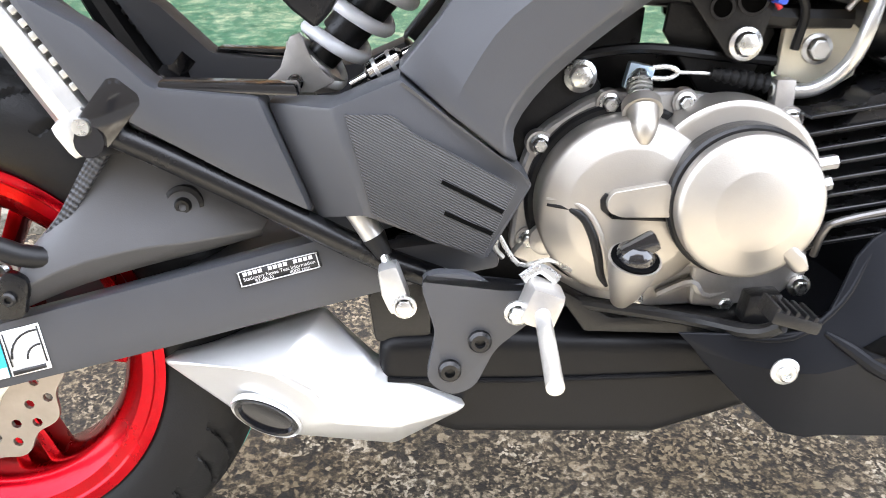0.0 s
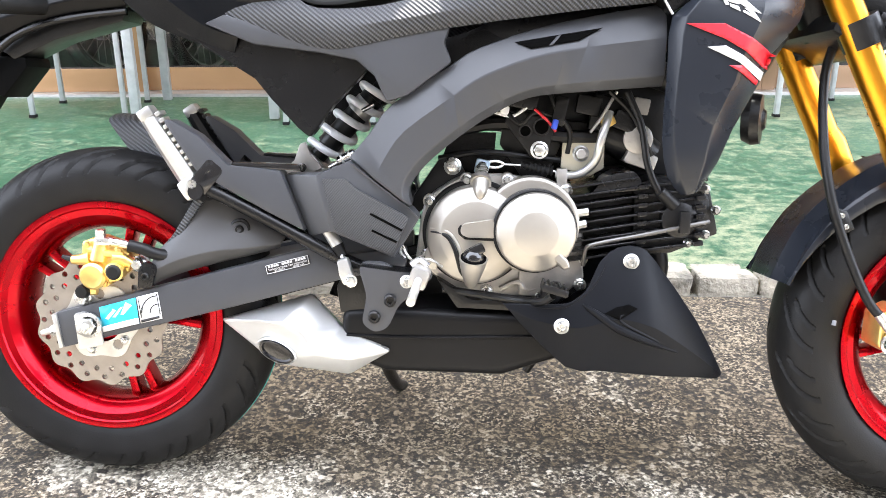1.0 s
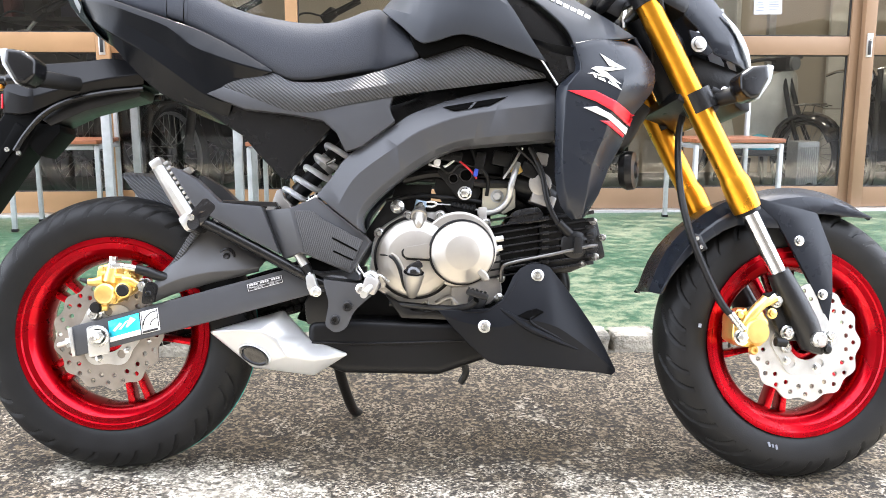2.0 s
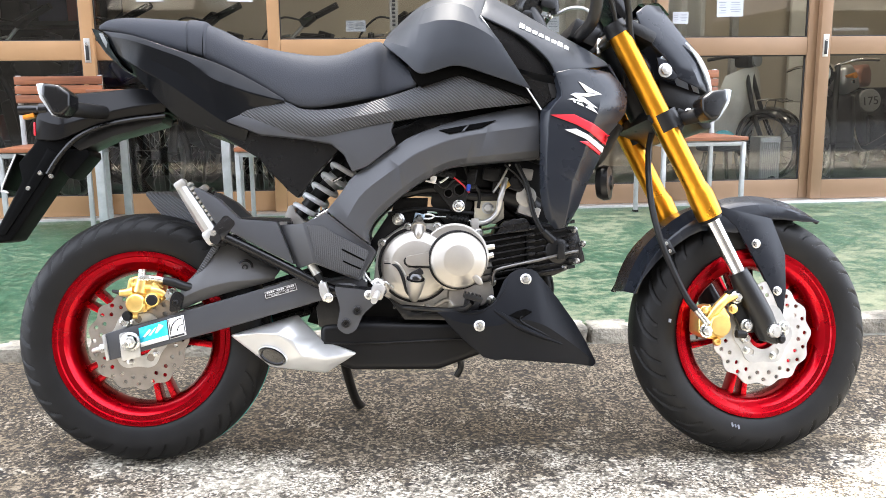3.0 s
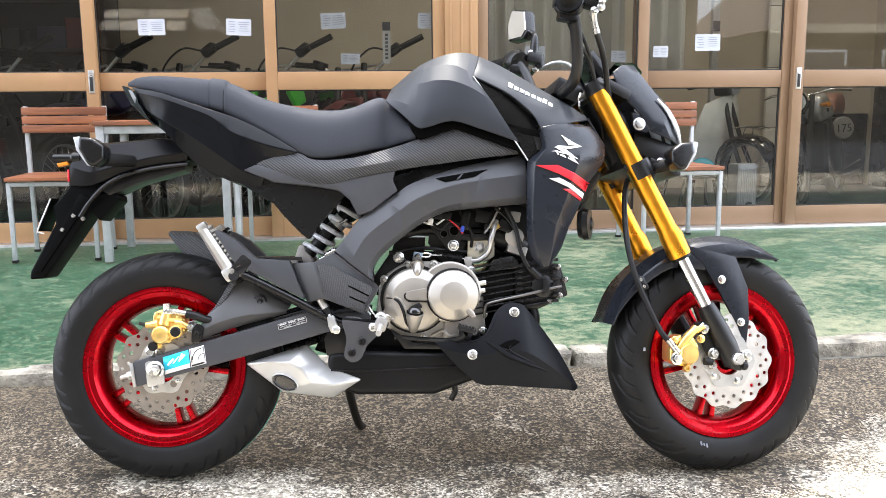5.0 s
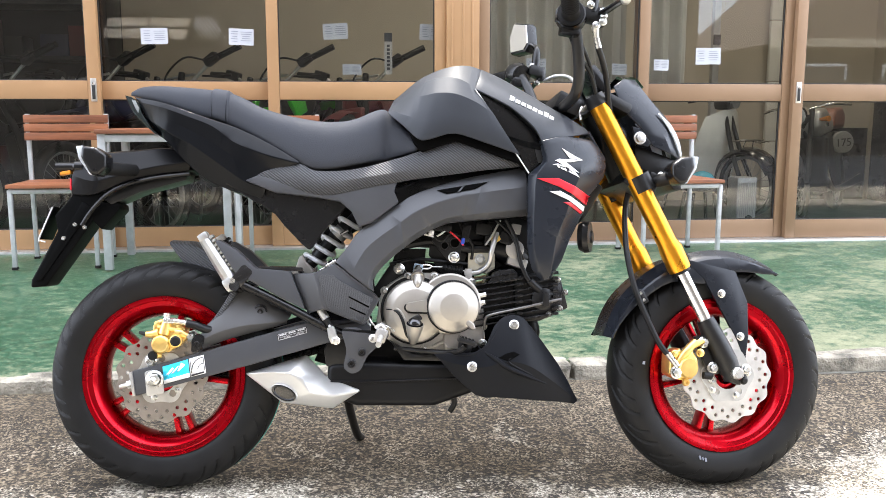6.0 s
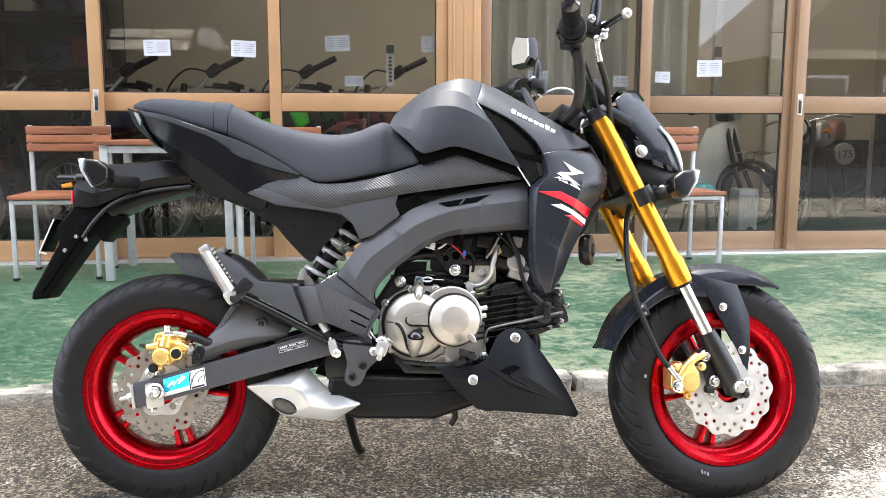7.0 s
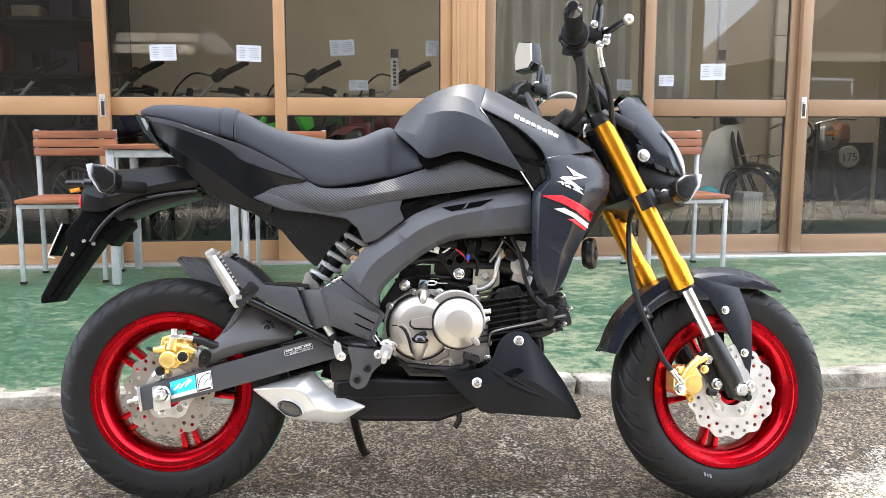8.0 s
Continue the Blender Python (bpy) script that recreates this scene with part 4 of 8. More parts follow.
D = [(0.172, 0.652), (0.236, 0.627), (0.318, 0.618), (0.367, 0.609), (0.390, 0.590), (0.406, 0.557), (0.433, 0.566), (0.489, 0.608), (0.479, 0.632), (0.486, 0.652), (0.420, 0.650), (0.353, 0.638), (0.282, 0.640), (0.200, 0.664)]
for s in (-1, 1):
    part("lower_side_panel", prism(D, s * 0.119, s * 0.098, 0.005, 2), MATT, bike, "matt grey lower side panel", 25)
    spring_side = [(0.386, 0.606), (0.372, 0.590), (0.335, 0.552), (0.311, 0.518), (0.303, 0.509)] if s < 0 else [(0.398, 0.600), (0.404, 0.562), (0.352, 0.530), (0.303, 0.509)]
    part("tail_web", prism([(0.128, 0.690), (0.175, 0.684), (0.304, 0.650), (0.372, 0.640)] + spring_side + [(0.288, 0.521), (0.254, 0.557), (0.232, 0.584), (0.160, 0.628), (0.130, 0.645)], s * 0.100, s * 0.074, 0.005, 3), PLASTIC, bike, "black inner panel between seat and shock absorber")
    part("frame_gap", prism([(0.44, 0.555), (0.47, 0.548), (0.56, 0.64), (0.53, 0.655), (0.48, 0.64)], s * 0.085, s * 0.06, 0.003), BLACKCAST, bike)
T0 = [(-0.066, -0.060, 0.832), (-0.001, -0.097, 0.815), (0.057, -0.110, 0.794), (0.115, -0.115, 0.774), (0.162, -0.113, 0.758), (0.225, -0.115, 0.727), (0.284, -0.117, 0.692)]
T1 = [(-0.054, -0.068, 0.820), (0.001, -0.102, 0.803), (0.059, -0.114, 0.782), (0.110, -0.120, 0.761), (0.150, -0.124, 0.731), (0.210, -0.126, 0.706), (0.283, -0.121, 0.687)]
T2 = [(-0.048, -0.069, 0.806), (0.002, -0.098, 0.782), (0.060, -0.108, 0.756), (0.113, -0.113, 0.726), (0.156, -0.116, 0.698), (0.200, -0.116, 0.682), (0.250, -0.114, 0.678)]
T3 = [(-0.042, -0.066, 0.794), (0.002, -0.098, 0.760), (0.060, -0.110, 0.728), (0.118, -0.114, 0.688), (0.160, -0.114, 0.658), (0.185, -0.112, 0.645), (0.215, -0.110, 0.636)]
T4 = [(-0.022, -0.045, 0.757), (0.006, -0.070, 0.738), (0.047, -0.084, 0.694), (0.090, -0.088, 0.658), (0.136, -0.092, 0.637), (0.168, -0.096, 0.627), (0.208, -0.100, 0.618)]
T5 = [(-0.018, 0.0, 0.762), (0.010, 0.0, 0.742), (0.050, 0.0, 0.698), (0.092, 0.0, 0.662), (0.138, 0.0, 0.642), (0.170, 0.0, 0.632), (0.210, 0.0, 0.622)]
shell("tail_cowl", skin(both([T0, T1, T2, T3, T4, T5]), 4, 1), SATIN, bike, 0.004, 0.0025, "satin black tail cowl below the seat", 16)
LT = [[(-0.078, y, 0.831), (-0.076, y * 0.9, 0.815), (-0.060, y, 0.792), (-0.030, y * 0.85, 0.762)] for y in (-0.052, -0.030, 0.0, 0.030, 0.052)]
for s in (-1, 1):
    side_lens = part("lens_side", prism([(-0.082, 0.833), (-0.068, 0.829), (-0.052, 0.815), (-0.048, 0.797), (-0.026, 0.763), (-0.009, 0.749), (-0.022, 0.754), (-0.054, 0.787), (-0.070, 0.806)], s * 0.0745, s * 0.050, 0.002, 2), SMOKE, bike, "smoked side of the tail light")
    # pale bar painted on as the lens's glint
    part("glint_bar", prism([(-0.068, 0.824), (-0.060, 0.822), (-0.052, 0.806), (-0.054, 0.795), (-0.060, 0.806)], s * 0.0752, s * 0.074, 0.0002), LENS, side_lens)
shell("tail_light", skin(LT, 3, 3), SMOKE, bike, 0.006, 0.001, "clear-lensed tail light")

SX = [(-0.074, 0.837, 0.845, 0.050), (-0.050, 0.830, 0.853, 0.070), (-0.010, 0.818, 0.855, 0.085), (0.040, 0.800, 0.852, 0.094), (0.090, 0.785, 0.848, 0.099), (0.128, 0.773, 0.843, 0.102), (0.161, 0.759, 0.831, 0.105), (0.199, 0.739, 0.811, 0.109),
      (0.242, 0.714, 0.797, 0.114), (0.275, 0.695, 0.790, 0.118), (0.306, 0.680, 0.785, 0.120), (0.335, 0.677, 0.782, 0.120), (0.372, 0.682, 0.783, 0.118), (0.404, 0.688, 0.791, 0.116), (0.443, 0.696, 0.809, 0.106), (0.466, 0.700, 0.808, 0.094), (0.500, 0.710, 0.772, 0.104), (0.527, 0.716, 0.738, 0.116)]
S = [[(x, -w * a, lo + (hi - lo) * b) for x, lo, hi, w in SX] for a, b in ((0.96, 0.0), (1.0, 0.16), (0.985, 0.52), (0.91, 0.80), (0.74, 0.945), (0.40, 0.995), (0.0, 1.0))]
shell("seat", skin(both(S), 3, 3), VINYL, bike, 0.004, 0.0, "black vinyl stepped seat", 60)
ST = []
for x, dz in ((0.098, -0.001), (0.104, 0.0040), (0.113, 0.0046), (0.124, 0.0046), (0.132, 0.0040), (0.138, -0.001)):
    u = (x - 0.090) / 0.038
    lo, hi, w = 0.785 - 0.012 * u, 0.848 - 0.005 * u, 0.0992 + 0.003 * u
    ST.append([(x, -(w + dz) * a, lo + (hi - lo) * b + dz * b) for a, b in ((0.965, 0.02), (1.005, 0.16), (0.99, 0.52), (0.92, 0.80), (0.75, 0.945), (0.40, 1.0), (0.0, 1.005))])
STR = [[r[i] for r in ST] for i in range(7)]
shell("seat_strap", skin(both(STR), 3, 3), VINYL, bike, 0.002, 0.0, "black grab strap across the seat", 60)
for x in (0.1035, 0.1325):
    u = (x - 0.090) / 0.038
    part("strap_stitch", sweep([(x, -(0.1040 + 0.003 * u) * a, 0.785 - 0.012 * u + (0.063 + 0.007 * u) * b) for a, b in ((0.985, 0.03), (1.005, 0.16), (0.99, 0.52), (0.92, 0.81), (0.75, 0.965), (0.40, 1.02), (0.0, 1.03))], 0.0008, 6, 3), UNLIT, bike)

# tank and shrouds
K0 = [(0.466, -0.102, 0.796), (0.500, -0.128, 0.764), (0.529, -0.142, 0.736), (0.552, -0.146, 0.736), (0.602, -0.148, 0.748), (0.665, -0.146, 0.730), (0.738, -0.140, 0.706)]
K1 = [(0.469, -0.096, 0.803), (0.508, -0.130, 0.785), (0.540, -0.143, 0.775), (0.562, -0.149, 0.778), (0.604, -0.152, 0.785), (0.655, -0.150, 0.772), (0.712, -0.143, 0.744)]
K2 = [(0.474, -0.074, 0.816), (0.515, -0.110, 0.826), (0.545, -0.130, 0.828), (0.570, -0.138, 0.832), (0.605, -0.145, 0.829), (0.645, -0.146, 0.813), (0.684, -0.144, 0.788)]
K3 = [(0.478, -0.060, 0.825), (0.526, -0.094, 0.851), (0.553, -0.108, 0.862), (0.577, -0.116, 0.867), (0.605, -0.123, 0.866), (0.630, -0.128, 0.855), (0.648, -0.134, 0.838)]
K4 = [(0.480, -0.040, 0.832), (0.528, -0.062, 0.869), (0.556, -0.070, 0.884), (0.582, -0.074, 0.894), (0.612, -0.076, 0.901), (0.640, -0.076, 0.901), (0.664, -0.078, 0.893)]
K5 = [(0.481, 0.0, 0.837), (0.530, 0.0, 0.875), (0.558, 0.0, 0.892), (0.584, 0.0, 0.902), (0.614, 0.0, 0.909), (0.642, 0.0, 0.910), (0.668, 0.0, 0.903)]
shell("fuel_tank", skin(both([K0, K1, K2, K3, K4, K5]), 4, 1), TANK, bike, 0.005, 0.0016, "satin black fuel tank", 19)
# near-black slab in place of the shaded gap under the tank
part("tank_skirt", prism([(0.512, 0.752), (0.540, 0.742), (0.602, 0.752), (0.742, 0.708), (0.752, 0.676), (0.735, 0.690), (0.606, 0.735), (0.535, 0.712), (0.520, 0.730)], -0.135, 0.135, 0.004), UNLIT, bike)
N0 = [(0.645, -0.134, 0.842), (0.683, -0.140, 0.823), (0.720, -0.145, 0.802), (0.752, -0.149, 0.775), (0.771, -0.151, 0.754), (0.784, -0.152, 0.728)]
N1 = [(0.655, -0.115, 0.866), (0.695, -0.120, 0.846), (0.735, -0.126, 0.822), (0.772, -0.130, 0.795), (0.810, -0.132, 0.770), (0.842, -0.132, 0.745)]
N2 = [(0.664, -0.078, 0.894), (0.705, -0.080, 0.874), (0.750, -0.082, 0.848), (0.800, -0.086, 0.818), (0.850, -0.090, 0.788), (0.895, -0.092, 0.758)]
N3 = [(0.668, -0.040, 0.903), (0.710, -0.042, 0.884), (0.756, -0.044, 0.858), (0.808, -0.050, 0.826), (0.856, -0.056, 0.798), (0.895, -0.060, 0.772)]
N4 = [(0.668, 0.0, 0.905), (0.710, 0.0, 0.887), (0.756, 0.0, 0.860), (0.800, 0.0, 0.832), (0.830, 0.0, 0.812), (0.850, 0.0, 0.800)]
NB = skin(both([N0, N1, N2, N3, N4]), 3, 1)
name_tree = tree_of(NB)
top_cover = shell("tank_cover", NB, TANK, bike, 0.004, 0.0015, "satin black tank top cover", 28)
F0 = [(0.842, -0.132, 0.745), (0.895, -0.110, 0.740), (0.928, -0.096, 0.704), (0.922, -0.104, 0.664), (0.886, -0.112, 0.622), (0.877, -0.112, 0.592), (0.845, -0.118, 0.530), (0.829, -0.120, 0.489), (0.806, -0.122, 0.452)]
F1 = [(0.812, -0.146, 0.742), (0.845, -0.142, 0.722), (0.866, -0.140, 0.692), (0.858, -0.148, 0.655), (0.840, -0.150, 0.616), (0.834, -0.150, 0.590), (0.812, -0.149, 0.535), (0.806, -0.146, 0.492), (0.799, -0.134, 0.449)]
F2 = [(0.784, -0.152, 0.735), (0.790, -0.153, 0.712), (0.793, -0.155, 0.690), (0.772, -0.156, 0.664), (0.768, -0.156, 0.618), (0.766, -0.155, 0.590), (0.765, -0.152, 0.535), (0.772, -0.147, 0.492), (0.790, -0.136, 0.447)]
F3 = [(0.780, -0.140, 0.735), (0.785, -0.140, 0.712), (0.786, -0.140, 0.690), (0.757, -0.140, 0.664), (0.755, -0.140, 0.618), (0.755, -0.140, 0.590), (0.755, -0.136, 0.520), (0.765, -0.132, 0.470), (0.785, -0.128, 0.447)]
SB = skin([F0, F1, F2, F3], 2, 1)
shroud_tree = tree_of(SB)
shroud = shell("shroud", SB, SLATE, bike, 0.004, 0.0018, "satin slate-black tank shroud with red and grey stripes", 24)
shell("shroud", skin(far([F0, F1, F2, F3]), 2, 1), SLATE, bike, 0.004, 0.0018, "satin slate-black tank shroud with red and grey stripes", 24)
shell("fairing_nose", skin(both([[(0.895, -0.092, 0.758), (0.928, -0.096, 0.704)], [(0.905, -0.05, 0.770), (0.935, -0.05, 0.710)], [(0.90, 0.0, 0.772), (0.935, 0.0, 0.712)]]), 1, 2), SLATE, bike, 0.004)
for s in (-1, 1):
    wedge = part("intake", prism([(0.644, 0.842), (0.718, 0.802), (0.769, 0.756), (0.786, 0.724), (0.790, 0.690), (0.757, 0.668), (0.700, 0.755)], s * 0.132, s * 0.10, 0.004), PLASTIC, bike, "black moulded intake panel beside the tank", 25)
    part("fin", skin([[(0.700, s * 0.128, 0.752), (0.745, s * 0.146, 0.735), (0.785, s * 0.149, 0.728)], [(0.705, s * 0.128, 0.740), (0.748, s * 0.134, 0.724), (0.785, s * 0.133, 0.716)]], 3, 1), SATIN, wedge)
    part("intake_mouth", prism([(0.770, 0.722), (0.786, 0.724), (0.789, 0.692), (0.778, 0.690)], s * 0.1335, s * 0.12, 0.001), BLACKINK, wedge)
    part("piping", sweep([(0.646, s * 0.136, 0.842), (0.672, s * 0.139, 0.803), (0.712, s * 0.140, 0.738), (0.757, s * 0.141, 0.668)], 0.0016, 8, 4), ALU if s < 0 else PLASTIC, bike, "thin bright seam beside the tank")
decal("red_stripe", [(0.770, 0.656), (0.816, 0.657), (0.887, 0.624), (0.882, 0.604), (0.850, 0.622), (0.818, 0.639)], shroud_tree, CRIMSON, shroud, 0.0040, "", 0.004)
decal("grey_stripe", [(0.797, 0.629), (0.819, 0.631), (0.879, 0.601), (0.876, 0.590), (0.835, 0.613)], shroud_tree, ASHEN, shroud, 0.0040, "", 0.004)
decal("thin_red_stripe", [(0.825, 0.608), (0.842, 0.608), (0.873, 0.590), (0.870, 0.585)], shroud_tree, CRIMSON, shroud, 0.0040, "", 0.004)
for q in ([(0.825, 0.719), (0.854, 0.703), (0.870, 0.696), (0.841, 0.6985)], [(0.817, 0.697), (0.870, 0.696), (0.842, 0.6905), (0.809, 0.693)], [(0.812, 0.6925), (0.834, 0.690), (0.861, 0.669), (0.842, 0.676)],
          [(0.803, 0.685), (0.816, 0.6875), (0.820, 0.6785), (0.816, 0.6785), (0.813, 0.684)], [(0.818, 0.686), (0.834, 0.682), (0.832, 0.6795), (0.820, 0.6825)], [(0.821, 0.680), (0.832, 0.677), (0.835, 0.6715), (0.822, 0.6765)],
          [(0.837, 0.681), (0.852, 0.6765), (0.851, 0.6740), (0.838, 0.6780)], [(0.839, 0.676), (0.851, 0.672), (0.861, 0.659), (0.838, 0.671), (0.839, 0.673), (0.852, 0.6665)]):
    decal("silver_mark", q, shroud_tree, WHITE, shroud, 0.0036, "angular silver model mark", 0.004)
for k in range(8):
    u0, u1 = k / 8 + 0.012, (k + 1) / 8 - 0.018
    def on(u, v):
        return (0.720 + 0.098 * u - 0.0035 * v, 0.832 - 0.041 * u - 0.0105 * v)
    lo = 0.0 if k in (0, 6) else 0.25
    decal("silver_bar", [on(u0, lo), on(u1, lo), on(u1, 1), on(u0, 1)], name_tree, WHITE, top_cover, 0.0036, "silver maker's mark")

# ---- engine ----
engine = part("engine", prism([(0.440, 0.345), (0.448, 0.410), (0.485, 0.446), (0.557, 0.452), (0.618, 0.443), (0.655, 0.415), (0.668, 0.375), (0.652, 0.332), (0.610, 0.296), (0.526, 0.292), (0.480, 0.312)], -0.036, 0.085, 0.012, 3), BLACKCAST, bike, "air-cooled single-cylinder engine with champagne covers")
FL = [(0.440, 0.334), (0.448, 0.410), (0.460, 0.432), (0.498, 0.457), (0.522, 0.461), (0.568, 0.461), (0.634, 0.450), (0.664, 0.418), (0.675, 0.374), (0.664, 0.327), (0.618, 0.291), (0.532, 0.285), (0.485, 0.304)]
part("cover_flange", prism(FL, -0.050, -0.030, 0.006, 3, 0.010), CASE, engine, "silver cast side cover flange")
BIG, SMALL = (0.5235, 0.3805), (0.6035, 0.3900)
part("cover_gasket", lathe([(0.0, -0.046), (0.0735, -0.046), (0.0735, -0.0545), (0.0710, -0.0570), (0.0668, -0.0570), (0.0660, -0.054), (0, -0.054)], *BIG, 64), BLACKCAST, engine)
part("clutch_cover", lathe([(0.0672, -0.048), (0.0672, -0.0785), (0.0655, -0.0818), (0.0620, -0.0838), (0.0485, -0.0902), (0.0460, -0.0913), (0.0, -0.0920)], *BIG, 80), COVER, engine, "round champagne-painted clutch cover", 40)
part("cover_step", lathe([(0.0, -0.046), (0.0650, -0.046), (0.0650, -0.0795), (0.0630, -0.0815), (0.0600, -0.0820), (0.0, -0.0820)], 0.5985, 0.3955, 64), COVER, engine, "stepped ring behind the smaller cover", 40)
# black ring round the foot of the smaller cover
part("alternator_gasket", lathe([(0.0, -0.078), (0.0560, -0.078), (0.0565, -0.0980), (0.0545, -0.1000), (0, -0.1000)], 0.6025, 0.3905, 64), BLACKCAST, engine)
part("alternator_cover", lathe([(0.0532, -0.085), (0.0532, -0.1065), (0.0520, -0.1090), (0.0486, -0.1108), (0.0300, -0.1180), (0.0282, -0.1188), (0.0, -0.1192)], *SMALL, 80), COVER, engine, "smaller raised champagne-painted round cover", 40)
part("cover_lug", prism([(0.622, 0.362), (0.640, 0.341), (0.650, 0.344), (0.646, 0.356), (0.630, 0.369)], -0.1140, -0.085, 0.004, 3), COVER, engine)
part("cover_boss", prism([(0.5045, 0.384), (0.503, 0.391), (0.507, 0.3985), (0.547, 0.4055), (0.552, 0.380), (0.514, 0.380)], -0.0995, -0.086, 0.004, 3, 0.003), COVER, engine)
# black strip round the boss's left end and lower side
part("boss_recess", prism([(0.5005, 0.3835), (0.4995, 0.391), (0.503, 0.3965), (0.508, 0.394), (0.508, 0.381), (0.550, 0.378), (0.550, 0.3745), (0.509, 0.3765)], -0.0935, -0.086, 0.0015, 2), BLACKCAST, engine)
# black bar drawn for the shade in the cover's crease
part("cover_rib", sweep([(0.463, -0.0840, 0.385), (0.476, -0.0880, 0.384), (0.488, -0.0915, 0.378), (0.496, -0.0925, 0.364), (0.501, -0.0915, 0.348), (0.505, -0.0890, 0.332), (0.511, -0.0840, 0.321)], [0.0012, 0.0026, 0.0032, 0.0034, 0.0034, 0.0030, 0.0015], 10, 4), BLACKCAST, engine)
part("rib_edge", sweep([(0.463, -0.0825, 0.389), (0.478, -0.0880, 0.389), (0.491, -0.0920, 0.382), (0.500, -0.0930, 0.368), (0.5055, -0.0920, 0.352), (0.509, -0.0890, 0.336)], 0.0022, 10, 4), COVER, engine)
part("filler_neck", sweep([(0.5185, -0.099, 0.316), (0.5195, -0.108, 0.330), (0.5205, -0.114, 0.344), (0.5215, -0.118, 0.356)], [0.0075, 0.0125, 0.0165, 0.0190], 24, 4), COVER, engine, "oil filler neck cast on the cover")
part("neck_mouth", sweep([(0.5213, -0.1172, 0.353), (0.5217, -0.1186, 0.3575)], 0.0172, 24, 1), UNLIT, engine)
part("filler_cap", sweep([(0.5215, -0.116, 0.351), (0.5220, -0.120, 0.362), (0.5225, -0.121, 0.367)], [0.0150, 0.0135, 0.0085], 20, 2), GLOSS, engine, "black oil filler cap")
part("cap_grip", box(0.523, -0.1225, 0.366, 0.027, 0.010, 0.015, 0.004, (0, -30, 0)), GLOSS, engine)
for x, z in ((0.460, 0.422), (0.510, 0.4525), (0.566, 0.4535), (0.646, 0.4410), (0.671, 0.346), (0.541, 0.296), (0.614, 0.294), (0.455, 0.347)):
    part("bolt_boss", lathe([(0, -0.044), (0.0105, -0.044), (0.0098, -0.0530), (0, -0.0530)], x, z, 20), CASE, engine)
    part("case_bolt", bolt(x, -0.0525, z, 0.0054, 0.008), ZINC, engine)
part("case_rib", sweep([(0.560, -0.0520, 0.300), (0.585, -0.0550, 0.312), (0.600, -0.0550, 0.300), (0.640, -0.0520, 0.318)], 0.004, 8, 4), CASE, engine)
part("sprocket_cover", prism([(0.440, 0.335), (0.470, 0.372), (0.480, 0.360), (0.470, 0.325)], -0.060, -0.046, 0.005, 2), CASE, engine)
bm = lathe([(0, -0.054), (0.012, -0.054), (0.012, -0.064), (0.009, -0.066), (0, -0.066)], 0.466, 0.350, 24)
part("pivot_cap", bm, CASE, engine)
part("lower_case", prism([(0.585, 0.330), (0.640, 0.342), (0.672, 0.350), (0.676, 0.318), (0.655, 0.300), (0.610, 0.290), (0.585, 0.292)], -0.058, -0.034, 0.005, 3), CASE, engine)
part("case_bracket", prism([(0.612, 0.296), (0.616, 0.318), (0.640, 0.320), (0.646, 0.306), (0.636, 0.292)], -0.098, -0.080, 0.003, 2), BLACKCAST, engine)
part("bracket_bolt", bolt(0.670, -0.058, 0.310, 0.0062, 0.008), ZINC, engine)
# dark slab put in for the shade under the sump
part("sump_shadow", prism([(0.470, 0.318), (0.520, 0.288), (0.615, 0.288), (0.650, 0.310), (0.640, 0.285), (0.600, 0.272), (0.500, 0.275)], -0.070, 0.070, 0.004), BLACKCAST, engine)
# clutch release arm and cable
part("release_post", sweep([(0.5295, -0.0700, 0.453), (0.5300, -0.0580, 0.462), (0.5310, -0.0460, 0.472)], 0.0082, 16, 1), ZINC, engine)
for k in range(5):
    f = k / 4
    part("thread", sweep([(0.5297 + 0.0008 * f, -0.066 + 0.013 * f, 0.4570 + 0.0100 * f), (0.5298 + 0.0008 * f, -0.0648 + 0.013 * f, 0.4580 + 0.0100 * f)], 0.0094, 16, 1), ZINC, engine)
part("release_boss", sweep([(0.5285, -0.0860, 0.430), (0.5288, -0.0830, 0.4400), (0.5292, -0.0730, 0.452)], [0.0045, 0.0095, 0.0120], 18, 3), COVER, engine)
part("boss_collar", sweep([(0.5291, -0.0745, 0.4505), (0.5294, -0.0680, 0.4550)], 0.0145, 18, 1), COVER, engine)
part("release_arm", box(0.531, -0.046, 0.471, 0.020, 0.010, 0.020, 0.003, (0, 12, 0)), plain("blue zinc plate", (0.45, 0.58, 0.72), 0.3, 0.8), engine, "blue-zinc clutch release arm")
part("cable_yoke", sweep([(0.5380, -0.0460, 0.4775), (0.5520, -0.0460, 0.4785), (0.5600, -0.0460, 0.4745), (0.5520, -0.0460, 0.4700), (0.5380, -0.0460, 0.4705)], 0.0020, 8, 4), ZINC, engine)
part("cable", sweep([(0.5590, -0.0460, 0.4745), (0.5970, -0.0450, 0.4725), (0.6340, -0.0420, 0.4650)], 0.0013, 6, 2), STEEL, engine)
part("cable_gaiter", sweep([(0.584 + 0.0031 * k, -0.0462 + 0.0002 * k, 0.4740 - 0.00055 * k) for k in range(15)], [(0.0036 + 0.00014 * k) * (1.0 if k % 2 else 1.45) for k in range(15)], 12, 2), RUBBER, engine)
part("guide_bolt", bolt(0.603, -0.062, 0.450, 0.0065, 0.008), BRASSY, engine)
part("cable_bracket", prism([(0.634, 0.430), (0.648, 0.430), (0.648, 0.470), (0.633, 0.470)], -0.050, -0.034, 0.002), CASE, engine)
